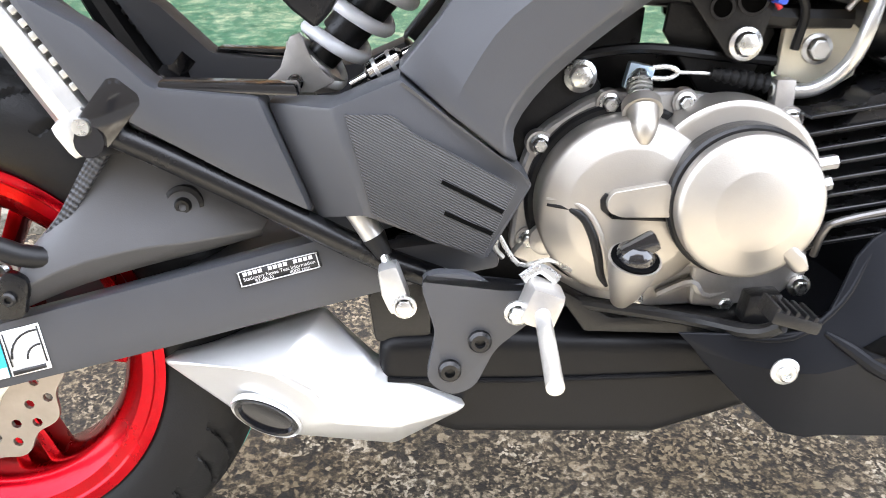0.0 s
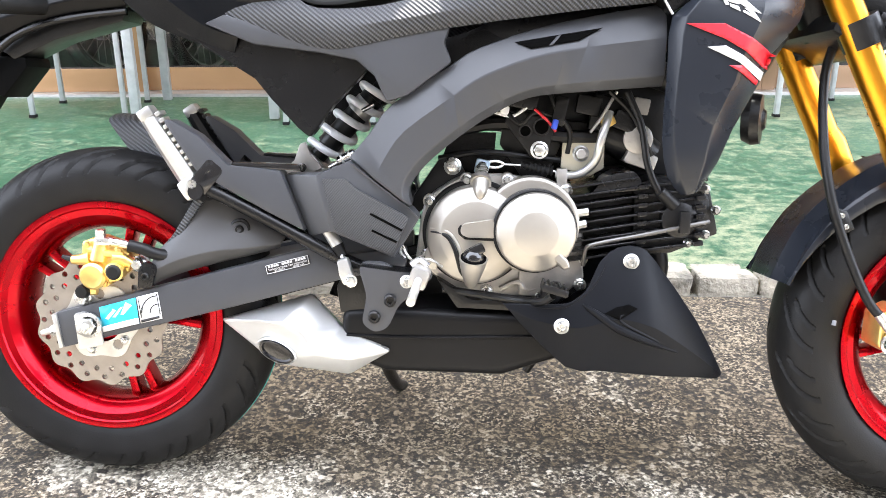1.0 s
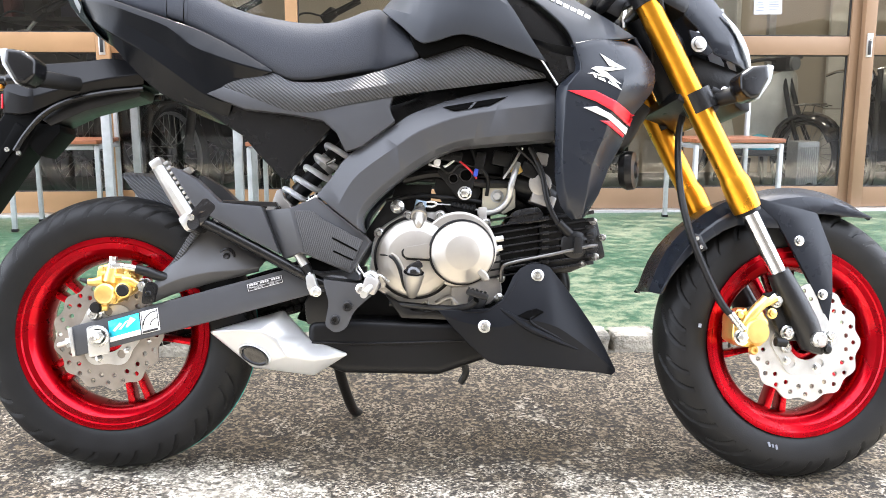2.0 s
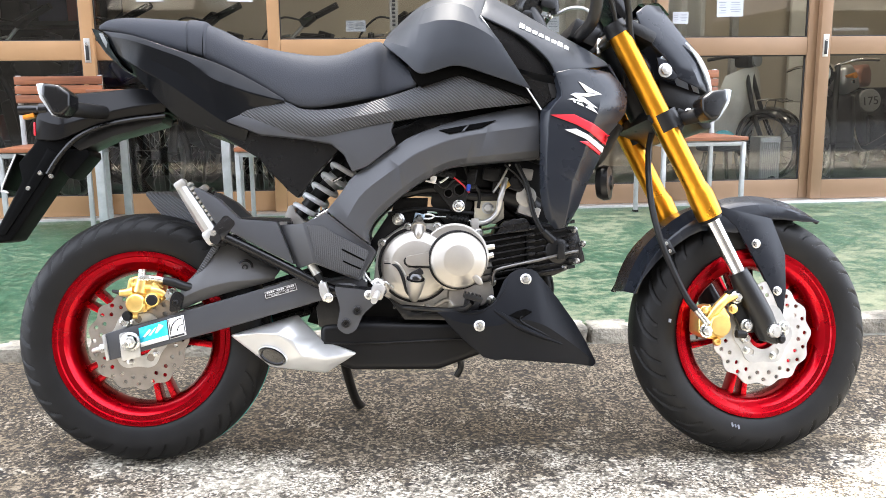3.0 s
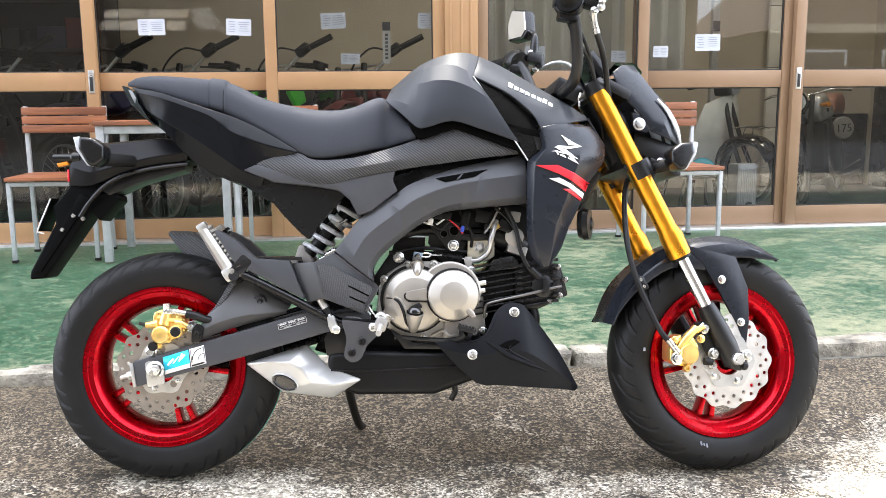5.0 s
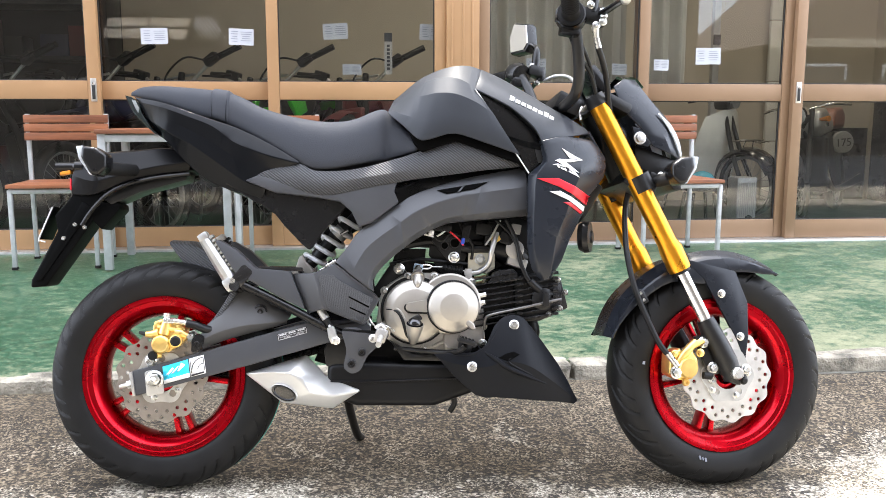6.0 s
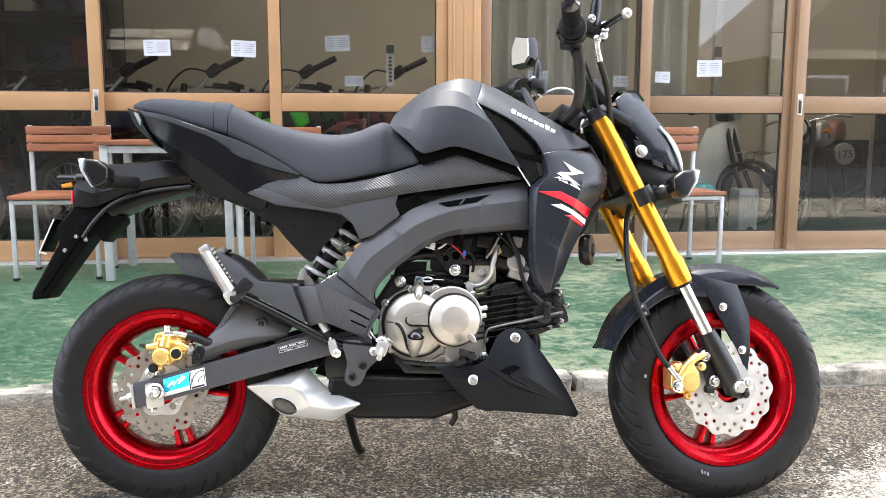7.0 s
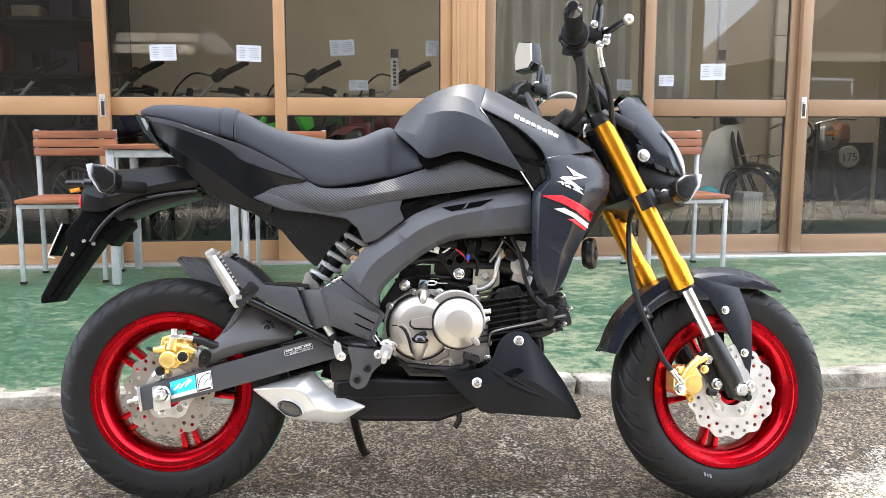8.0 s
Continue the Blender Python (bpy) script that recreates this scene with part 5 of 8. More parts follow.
part("cable_sleeve", sweep([(0.632, -0.042, 0.462), (0.662, -0.044, 0.462), (0.684, -0.048, 0.480), (0.690, -0.058, 0.510), (0.702, -0.045, 0.548)], 0.0058, 12, 6), ALU, engine, "silver clutch cable sleeve")

# cylinder, head, fins
cyl = part("cylinder", prism([(0.655, 0.352), (0.655, 0.436), (0.745, 0.446), (0.762, 0.365)], -0.045, 0.045, 0.006), BLACKCAST, engine, "black finned cylinder")
for k in range(9):
    z = 0.345 + 0.0125 * k
    fin = prism([(0.652, z), (0.652, z + 0.0032), (0.742, z + 0.0182), (0.742, z + 0.015)], -0.073, 0.073, 0.0008, 1)
    part("fin", fin, FIN, cyl)
head = part("cylinder_head", prism([(0.740, 0.352), (0.738, 0.452), (0.770, 0.462), (0.822, 0.452), (0.842, 0.436), (0.846, 0.398), (0.828, 0.370), (0.795, 0.356)], -0.055, 0.055, 0.008, 2), BLACKCAST, engine, "black cylinder head")
for k in range(8):
    z = 0.358 + 0.0125 * k
    part("head_fin", prism([(0.741, z), (0.741, z + 0.0040), (0.832, z + 0.0175), (0.832, z + 0.0135)], -0.066, 0.066, 0.0008, 1), FIN, head)
    for x in (0.748, 0.826):
        part("tooth", box(x, -0.066, z + 0.004 + (x - 0.748) * 0.15, 0.013, 0.014, 0.0065, 0.0015, (0, -8, 0)), FIN, head)
part("head_cap", lathe([(0, -0.052), (0.026, -0.052), (0.024, -0.066), (0.017, -0.069), (0, -0.069)], 0.800, 0.405, 32), BLACKCAST, head)
part("head_cover", box(0.836, 0.0, 0.415, 0.030, 0.10, 0.075, 0.008, (0, -14, 0)), BLACKCAST, head)
for x, z in ((0.834, 0.446), (0.850, 0.418), (0.838, 0.384), (0.815, 0.372)):
    part("head_bolt", bolt(x, -0.056, z, 0.0045, 0.010), ZINC, head)
part("oil_line", sweep([(0.672, -0.070, 0.340), (0.673, -0.078, 0.362), (0.685, -0.081, 0.372), (0.750, -0.081, 0.386), (0.822, -0.078, 0.402), (0.838, -0.070, 0.404)], 0.0030, 10, 4), plain("steel pipe", (0.16, 0.155, 0.15), 0.4, 0.8), engine, "thin steel oil pipe")
part("pipe_clip", box(0.803, -0.082, 0.404, 0.014, 0.010, 0.030, 0.002), BLACKCAST, engine)
part("shell_cover", prism([(0.676, 0.436), (0.694, 0.462), (0.712, 0.468), (0.736, 0.470), (0.746, 0.458), (0.746, 0.444)], -0.070, 0.05, 0.005, 2), FIN, engine)
part("plug_lead", sweep([(0.722, -0.058, 0.575), (0.742, -0.064, 0.530), (0.752, -0.068, 0.480), (0.768, -0.070, 0.445), (0.786, -0.066, 0.430)], 0.0048, 10, 5), HOSE, engine, "black spark plug lead")
part("plug_cap", sweep([(0.770, -0.070, 0.444), (0.792, -0.064, 0.424)], [0.008, 0.0095], 12, 1), HOSE, engine)
for x, z, dx in ((0.668, 0.412, 0.012), (0.674, 0.396, 0.004)):
    part("stud_nut", sweep([(x - 0.012, -0.074, z), (x + dx - 0.005, -0.074, z + 0.003)], 0.0055, 6, 1), ALU, engine)

# carburettor, pipes and wires over the engine
carb = part("throttle_body", sweep([(0.690, -0.010, 0.520), (0.735, -0.012, 0.505), (0.770, -0.012, 0.488)], [0.022, 0.026, 0.020], 20, 4), BLACKCAST, bike, "cast throttle body and manifold")
part("manifold_flange", box(0.748, -0.020, 0.484, 0.044, 0.05, 0.022, 0.004, (0, 18, 0)), CASE, carb)
part("sensor", box(0.724, -0.035, 0.535, 0.034, 0.026, 0.026, 0.004, (0, 20, 0)), PLASTIC, carb)
part("sensor_plug", box(0.700, -0.040, 0.535, 0.020, 0.018, 0.016, 0.003, (0, -30, 0)), BRASSY, carb)
part("throttle_drum", lathe([(0, -0.040), (0.020, -0.040), (0.020, -0.046), (0.014, -0.048), (0, -0.048)], 0.742, 0.512, 24), CASE, carb)
mount = part("engine_mount", prism([(0.640, 0.470), (0.642, 0.512), (0.655, 0.518), (0.700, 0.508), (0.700, 0.470), (0.680, 0.458)], -0.030, -0.022, 0.002), plain("cream plated bracket", (0.62, 0.58, 0.46), 0.4, 0.5), bike, "cream plated engine bracket")
part("mount_bolt", bolt(0.667, -0.030, 0.490, 0.008, 0.010), ALU, mount)
stay = part("coil_stay", prism([(0.560, 0.532), (0.568, 0.548), (0.632, 0.536), (0.626, 0.512), (0.620, 0.488), (0.609, 0.479), (0.597, 0.485)], -0.040, -0.034, 0.003, 2), BLACKCAST, bike, "black triangular bracket with two round eyes")
for x, z, r in ((0.589, 0.520, 0.0070), (0.611, 0.526, 0.0095)):
    part("eye", lathe([(r, -0.038), (r, -0.042), (r + 0.0022, -0.042), (r + 0.0022, -0.038)], x, z, 28, closed=True), GLOSS, stay)
    # near-black disc in place of the dark inside of the eye
    part("eye_pad", lathe([(0, -0.0408), (r, -0.0408), (r, -0.039), (0, -0.039)], x, z, 24), UNLIT, stay)
for x, y, z, r in ((0.609, -0.040, 0.4945, 0.0085), (0.490, -0.036, 0.470, 0.0085)):
    part("frame_bolt", bolt(x, y, z, r, 0.010), ZINC, bike)
part("hanger_plate", prism([(0.555, 0.500), (0.560, 0.540), (0.600, 0.560), (0.640, 0.500), (0.620, 0.450), (0.590, 0.450)], -0.018, -0.010, 0.002), BLACKCAST, bike, "black engine hanger plate")
part("pivot_web", prism([(0.430, 0.395), (0.436, 0.428), (0.474, 0.484), (0.492, 0.484), (0.508, 0.462), (0.500, 0.440)], -0.034, -0.020, 0.004), BLACKCAST, bike)
part("inner_guard", prism([(0.440, 0.385), (0.466, 0.455), (0.486, 0.514), (0.551, 0.514), (0.549, 0.484), (0.577, 0.481), (0.585, 0.493), (0.566, 0.510), (0.562, 0.535), (0.660, 0.545), (0.660, 0.400), (0.520, 0.380)], 0.028, 0.034), PLASTIC, bike, "black plate behind the engine mounts")
part("air_box", box(0.560, 0.02, 0.600, 0.22, 0.12, 0.07, 0.012, (0, -10, 0)), PLASTIC, bike, "black air box under the tank")
part("underside", prism([(0.50, 0.545), (0.60, 0.590), (0.76, 0.600), (0.76, 0.680), (0.60, 0.690), (0.44, 0.62)], -0.085, 0.085, 0.006), PLASTIC, bike)
for path, r, mt in (([(0.470, -0.030, 0.480), (0.530, -0.034, 0.490), (0.600, -0.030, 0.484), (0.660, -0.020, 0.478)], 0.0042, HOSE),
                    ([(0.500, -0.010, 0.520), (0.560, -0.020, 0.530), (0.620, -0.030, 0.515), (0.690, -0.026, 0.512)], 0.009, HOSE),
                    ([(0.555, -0.040, 0.555), (0.580, -0.046, 0.530), (0.600, -0.044, 0.545), (0.630, -0.040, 0.540)], 0.003, HOSE),
                    ([(0.620, -0.040, 0.575), (0.632, -0.044, 0.545), (0.650, -0.040, 0.520), (0.648, -0.036, 0.490)], 0.0035, HOSE),
                    ([(0.545, -0.038, 0.545), (0.570, -0.042, 0.540), (0.590, -0.042, 0.552)], 0.0022, WHITE),
                    ([(0.600, -0.045, 0.550), (0.618, -0.046, 0.535), (0.630, -0.044, 0.520)], 0.0020, CRIMSON),
                    ([(0.700, -0.050, 0.575), (0.728, -0.054, 0.548), (0.744, -0.058, 0.520), (0.760, -0.050, 0.490)], 0.003, HOSE),
                    ([(0.710, -0.046, 0.575), (0.690, -0.050, 0.540), (0.676, -0.050, 0.520)], 0.0024, STEEL)):
    part("wire", sweep(path, r, 8, 5), mt, bike)
for x, y, z, sx, sz, mt in ((0.635, -0.040, 0.548, 0.018, 0.040, PLASTIC), (0.585, -0.036, 0.560, 0.040, 0.020, PLASTIC), (0.560, -0.040, 0.548, 0.012, 0.012, WHITE), (0.628, -0.047, 0.530, 0.008, 0.014, plain("blue plug", (0.03, 0.08, 0.55), 0.4)), (0.675, -0.030, 0.556, 0.034, 0.026, BLACKCAST), (0.745, -0.035, 0.556, 0.022, 0.022, CASE), (0.700, -0.02, 0.545, 0.04, 0.05, BLACKCAST)):
    part("connector", box(x, y, z, sx, 0.016, sz, 0.003, (0, 10, 0)), mt, bike)
horn = lathe([(0, -0.030), (0.012, -0.030), (0.016, -0.026), (0.034, -0.024), (0.036, -0.012), (0.030, 0.0), (0, 0.0)], 0, 0, 36)
horn.transform(pose(0.895, 0.0, 0.540, 0, 0, 66))
part("horn", horn, BLACKCAST, bike, "round black horn")
part("down_tube", sweep([(0.930, 0.0, 0.66), (0.880, 0.0, 0.585), (0.820, 0.0, 0.585), (0.740, 0.0, 0.610)], 0.020, 14, 4), BLACKCAST, bike)

part("inner_box", prism([(0.690, 0.500), (0.690, 0.600), (0.790, 0.600), (0.800, 0.460), (0.760, 0.455)], 0.000, 0.060, 0.008), BLACKCAST, bike, "black box behind the carburettor")
# plate added to darken the view through the engine bay
part("manifold_cover", prism([(0.590, 0.470), (0.600, 0.560), (0.700, 0.590), (0.800, 0.580), (0.830, 0.470), (0.740, 0.455)], 0.030, 0.070, 0.008), PLASTIC, bike, "black backing plate added behind the carburettor")
part("inner_plate", prism([(0.500, 0.520), (0.520, 0.570), (0.700, 0.595), (0.700, 0.530), (0.600, 0.535), (0.570, 0.515)], 0.010, 0.040, 0.006), BLACKCAST, bike)

# ---- exhaust, belly cowl ----
box_prof = [(0.338, 0.268), (0.338, 0.216), (0.362, 0.192), (0.400, 0.178), (0.565, 0.176), (0.652, 0.205), (0.664, 0.235), (0.600, 0.268), (0.400, 0.272)]
# plate added to darken the gap between engine and silencer
part("sump_guard", prism([(0.335, 0.250), (0.345, 0.300), (0.440, 0.330), (0.660, 0.320), (0.680, 0.280), (0.640, 0.250)], 0.030, 0.050, 0.006), BLACKCAST, bike, "black plate added to darken the gap under the engine")
silencer = part("silencer_box", prism(box_prof, -0.066, 0.070, 0.030, 6), STOVE, bike, "black under-engine exhaust silencer")
part("chain_slider", prism([(0.300, 0.262), (0.318, 0.300), (0.440, 0.345), (0.470, 0.300), (0.440, 0.255), (0.340, 0.250)], 0.046, 0.058, 0.004), PLASTIC, bike, "black plastic chain slider behind the swingarm")
part("weld_seam", sweep([(0.345, -0.0665, 0.232), (0.450, -0.0675, 0.231), (0.600, -0.0665, 0.236), (0.655, -0.063, 0.238)], 0.0022, 8, 3), STOVE, silencer)
part("header_pipe", sweep([(0.780, -0.01, 0.360), (0.785, -0.01, 0.320), (0.755, -0.01, 0.265), (0.690, -0.02, 0.235), (0.640, -0.01, 0.230)], 0.016, 14, 5), STOVE, bike, "black exhaust header pipe")
MV = {"A": (0.165, -0.066, 0.250), "T": (0.293, -0.048, 0.287), "S": (0.338, -0.058, 0.240), "F": (0.410, -0.078, 0.213), "c": (0.225, -0.090, 0.257), "d": (0.262, -0.096, 0.254), "e": (0.287, -0.098, 0.239), "g": (0.306, -0.099, 0.212), "h": (0.352, -0.094, 0.205),
      "L": (0.222, -0.072, 0.206), "M": (0.244, -0.075, 0.189), "N": (0.350, -0.072, 0.175)}
bm = bmesh.new()
v = {k: bm.verts.new(q) for k, q in MV.items()}
w = {k: bm.verts.new((q[0] + (0.29 - q[0]) * 0.10, -0.030, q[2] + (0.225 - q[2]) * 0.10)) for k, q in MV.items() if k in "ATSFNML"}
for face in ("AcdT", "TdegS", "SghF", "ALdc", "LMged", "MNhg", "NFh"):
    bm.faces.new([v[k] for k in face])
rimk = "ATSFNML"
for a, b in zip(rimk, rimk[1:] + rimk[:1]):
    bm.faces.new((v[a], v[b], w[b], w[a]))
bm.faces.new([w[k] for k in reversed(rimk)])
bmesh.ops.recalc_face_normals(bm, faces=bm.faces)
muffler = part("muffler_cover", bm, SILVER, bike, "silver faceted muffler cover with an oval outlet", 50)
soft_edge = muffler.modifiers.new("edges", "BEVEL")
soft_edge.width, soft_edge.segments, soft_edge.limit_method, soft_edge.angle_limit = 0.0035, 3, "ANGLE", radians(6)


def oval(rows):
    bm = lathe(rows, 0, 0, 40)
    bm.transform(Matrix.Translation((0.250, -0.089, 0.2115)) @ pose(0, 0, 0, 10, 0, -10) @ pose(0, 0, 0, 0, 23, 0) @ Matrix.Diagonal((1.0, 1.0, 0.56, 1)))
    return bm


part("outlet_rim", oval([(0.029, 0.006), (0.030, 0.001), (0.0285, -0.001), (0.026, 0.001), (0.025, 0.012)]), SILVER, muffler)
part("outlet", oval([(0.0265, 0.000), (0.0255, -0.0022), (0.0225, -0.0015), (0.0205, 0.002), (0.0, 0.003)]), GLOSS, muffler, "dark oval exhaust outlet")
W0 = [(0.562, -0.106, 0.293), (0.640, -0.114, 0.296), (0.668, -0.112, 0.306), (0.690, -0.098, 0.350), (0.714, -0.092, 0.370), (0.744, -0.090, 0.371), (0.766, -0.086, 0.351), (0.832, -0.066, 0.264), (0.876, -0.048, 0.186)]
W1 = [(0.575, -0.108, 0.280), (0.645, -0.120, 0.266), (0.680, -0.118, 0.268), (0.705, -0.117, 0.276), (0.730, -0.115, 0.276), (0.757, -0.110, 0.268), (0.780, -0.103, 0.256), (0.835, -0.077, 0.216), (0.876, -0.049, 0.181)]
W2 = [(0.585, -0.100, 0.268), (0.650, -0.105, 0.207), (0.690, -0.102, 0.202), (0.720, -0.099, 0.199), (0.750, -0.095, 0.196), (0.785, -0.089, 0.192), (0.812, -0.081, 0.189), (0.843, -0.067, 0.184), (0.870, -0.050, 0.177)]
W3 = [(0.600, 0.0, 0.250), (0.660, 0.0, 0.196), (0.695, 0.0, 0.192), (0.725, 0.0, 0.190), (0.755, 0.0, 0.188), (0.788, 0.0, 0.185), (0.815, 0.0, 0.182), (0.845, 0.0, 0.179), (0.866, 0.0, 0.176)]
WB = skin(both([W0, W1, W2, W3]), 2, 1)
cowl_tree = tree_of(WB)
cowl = shell("belly_cowl", WB, COWL, bike, 0.004, 0.0015, "matt black pointed belly cowl", 22)
decal("cowl_vent", [(0.697, 0.285), (0.712, 0.293), (0.729, 0.297), (0.742, 0.291), (0.717, 0.277)], cowl_tree, UNLIT, cowl, 0.0030)


def ridge(points, radii):
    """A soft raised ridge lying on the cowl along points of (x, z)."""
    out = []
    for x, z in points:
        hit = cowl_tree.ray_cast(Vector((x, -1, z)), Vector((0, 1, 0)))[0]
        out.append((x, (hit.y if hit else -0.09) - 0.001, z))
    return sweep(out, radii, 10, 4)


part("cowl_ridge", ridge([(0.668, 0.296), (0.687, 0.284), (0.715, 0.265), (0.756, 0.246), (0.802, 0.226)], [0.002, 0.0048, 0.0060, 0.0052, 0.002]), COWL, cowl)
part("vent_lip", ridge([(0.742, 0.291), (0.717, 0.277), (0.760, 0.251), (0.800, 0.230)], [0.0012, 0.0022, 0.0022, 0.0012]), COWL, cowl)
part("upper_ridge", ridge([(0.600, 0.290), (0.645, 0.293), (0.680, 0.318), (0.700, 0.352)], [0.0012, 0.0024, 0.0024, 0.0012]), COWL, cowl)
for x, y, z in ((0.641, -0.1205, 0.267), (0.732, -0.0985, 0.352)):
    part("cowl_washer", lathe([(0, y + 0.006), (0.0108, y + 0.006), (0.0108, y), (0.008, y - 0.002), (0, y - 0.002)], x, z, 28), ALU, cowl)
    part("cowl_bolt", socket(x, y - 0.001, z, 0.0062, 0.005), ZINC, cowl)

# rider's foot rest, brake pedal and master cylinder
BR = [(0.371, 0.343), (0.377, 0.351), (0.406, 0.350), (0.424, 0.337), (0.462, 0.342), (0.471, 0.334), (0.424, 0.293), (0.410, 0.262), (0.392, 0.255), (0.375, 0.268), (0.382, 0.305)]
for s in (-1, 1):
    br = part("foot_bracket", prism(BR, s * 0.132, s * 0.122, 0.0025, 2, 0.007), MATT, bike, "dark grey cast footrest bracket")
    for x, z in ((0.413, 0.300), (0.392, 0.277)):
        sk = socket(x, -0.132, z, 0.0075, 0.006)
        if s > 0:
            sk.transform(Matrix.Diagonal((1, -1, 1, 1)))
        part("bracket_screw", sk, BLACKCAST, br)
    peg = part("foot_peg", box(0.452, s * 0.148, 0.336, 0.025, 0.030, 0.028, 0.006, (0, 20, 0)), CASE, bike, "bright aluminium rider's footrest")
    part("peg_bar", sweep([(0.452, s * 0.155, 0.334), (0.450, s * 0.200, 0.330), (0.448, s * 0.244, 0.326)], 0.0056, 12, 2), ALU, peg)
    part("peg_pin", bolt(0.436, s * 0.150, 0.330, 0.006, 0.01), ZINC, peg)
    part("peg_spring", sweep([(0.464, s * 0.140, 0.349), (0.452, s * 0.138, 0.357), (0.440, s * 0.140, 0.350)], 0.004, 8, 3), ZINC, peg)
part("brake_master", sweep([(0.325, -0.096, 0.386), (0.338, -0.098, 0.366)], 0.0085, 14, 1), ALU, bike, "bright rear brake master cylinder")
part("master_boot", sweep([(0.338, -0.098, 0.366), (0.346, -0.100, 0.352)], [0.009, 0.006], 12, 1), RUBBER, bike)
part("master_rod", sweep([(0.345, -0.102, 0.354), (0.352, -0.116, 0.338)], 0.0035, 10, 1), ZINC, bike)
part("clevis_pin", bolt(0.360, -0.126, 0.3235, 0.0060, 0.006), ZINC, bike)
part("clevis_block", prism([(0.341, 0.350), (0.355, 0.354), (0.364, 0.328), (0.362, 0.318), (0.350, 0.316), (0.344, 0.330)], -0.126, -0.108, 0.004, 2), ALU, bike)
part("pivot_bolt", bolt(0.357, -0.040, 0.267, 0.0080, 0.010), ZINC, bike)
part("linkage_pocket", prism([(0.330, 0.300), (0.335, 0.262), (0.380, 0.262), (0.380, 0.34), (0.352, 0.34)], -0.060, -0.02, 0.004), BLACKCAST, bike)
part("brake_pedal", sweep([(0.480, -0.060, 0.300), (0.575, -0.085, 0.294), (0.612, -0.120, 0.300), (0.626, -0.135, 0.312)], 0.0055, 10, 4), BLACKCAST, bike)
pad = part("pedal_pad", box(0.627, -0.140, 0.322, 0.036, 0.028, 0.010, 0.003, (0, 16, 0)), BLACKCAST, bike, "black ribbed brake pedal pad")
for k in range(5):
    part("pad_rib", box(0.613 + 0.0068 * k, -0.140, 0.3315 - 0.0019 * k, 0.0028, 0.026, 0.005, 0.0008, (0, 16, 0)), BLACKCAST, pad)
part("link_wire", sweep([(0.425, -0.108, 0.372), (0.440, -0.118, 0.352), (0.462, -0.110, 0.352), (0.480, -0.10, 0.340)], 0.0018, 6, 4), ZINC, bike)
part("spring_hook", sweep([(0.425, -0.104, 0.385), (0.426, -0.105, 0.372), (0.424, -0.106, 0.360), (0.43, -0.105, 0.352)], 0.0022, 8, 3), ZINC, bike)
bm = sweep([(0.372, 0.060, 0.215), (0.376, 0.110, 0.150), (0.390, 0.200, 0.070), (0.400, 0.245, 0.047)], 0.0105, 12, 4)
stand = part("side_stand", bm, BLACKCAST, bike, "black side stand on the ground")
part("stand_foot", box(0.402, 0.252, 0.0455, 0.034, 0.050, 0.007, 0.002, (9.5, 0, 10)), BLACKCAST, stand)
part("stand_rod", sweep([(0.606, 0.05, 0.20), (0.618, 0.06, 0.165), (0.608, 0.065, 0.142)], 0.007, 10, 3), BLACKCAST, bike)
chain = part("chain_guard", prism([(0.02, 0.225), (0.04, 0.29), (0.36, 0.39), (0.42, 0.36), (0.40, 0.30), (0.10, 0.215)], 0.088, 0.096, 0.002), PLASTIC, bike)
bm = bmesh.new()
for k in range(26):
    box(0.02 + 0.0155 * k, 0.075, 0.206 + 0.0042 * k, 0.0135, 0.010, 0.009, 0.002, (0, -15, 0), bm)
tagged(part("chain", bm, BLACKCAST, bike, "drive chain"), kind="stuff")

# shock absorber
lowp, topp = Vector((0.2726, -0.006, 0.4538)), Vector((0.4026, -0.006, 0.5908))
axis = (topp - lowp).normalized()
shock = part("shock_absorber", sweep([lowp, lowp + axis * 0.10, topp], [0.0125, 0.0125, 0.0125], 20, 1), BLACKCAST, bike, "shock absorber with a light grey coil spring")
turns, coil = 5.3, []
e1 = axis.cross(Vector((0, 1, 0))).normalized()
e2 = axis.cross(e1)
for k in range(int(turns * 16) + 1):
    a = 2 * math.pi * k / 16
    coil.append(lowp + axis * (0.026 + 0.0272 * a / (2 * math.pi)) + 0.0225 * (e1 * math.cos(a + 2.2) + e2 * math.sin(a + 2.2)))
part("spring", sweep(coil, 0.0054, 12, 2), SPRING, shock, "light grey coil spring")
part("damper_body", sweep([lowp + axis * 0.055, lowp + axis * 0.150], 0.0165, 20, 1), BLACKCAST, shock)
part("lower_seat", sweep([lowp + axis * 0.012, lowp + axis * 0.024, lowp + axis * 0.034], [0.017, 0.027, 0.025], 24, 1), ALU, shock)
part("lower_eye", lathe([(0.006, -0.02), (0.018, -0.02), (0.018, 0.012), (0.006, 0.012)], lowp.x, lowp.z, 24, closed=True), ALU, shock)
part("rod_cover", sweep([lowp + axis * 0.118 - e2 * 0.0, lowp + axis * 0.140], 0.0178, 20, 1), SILVER, shock)
hose_end = part("reservoir_fitting", sweep([(0.322, -0.060, 0.467), (0.333, -0.060, 0.473), (0.336, -0.060, 0.4745), (0.357, -0.060, 0.486), (0.360, -0.060, 0.4875), (0.380, -0.060, 0.499)], [0.0030, 0.0034, 0.0082, 0.0082, 0.0050, 0.0030], 16, 2), CHROME, bike, "bright hose fitting")
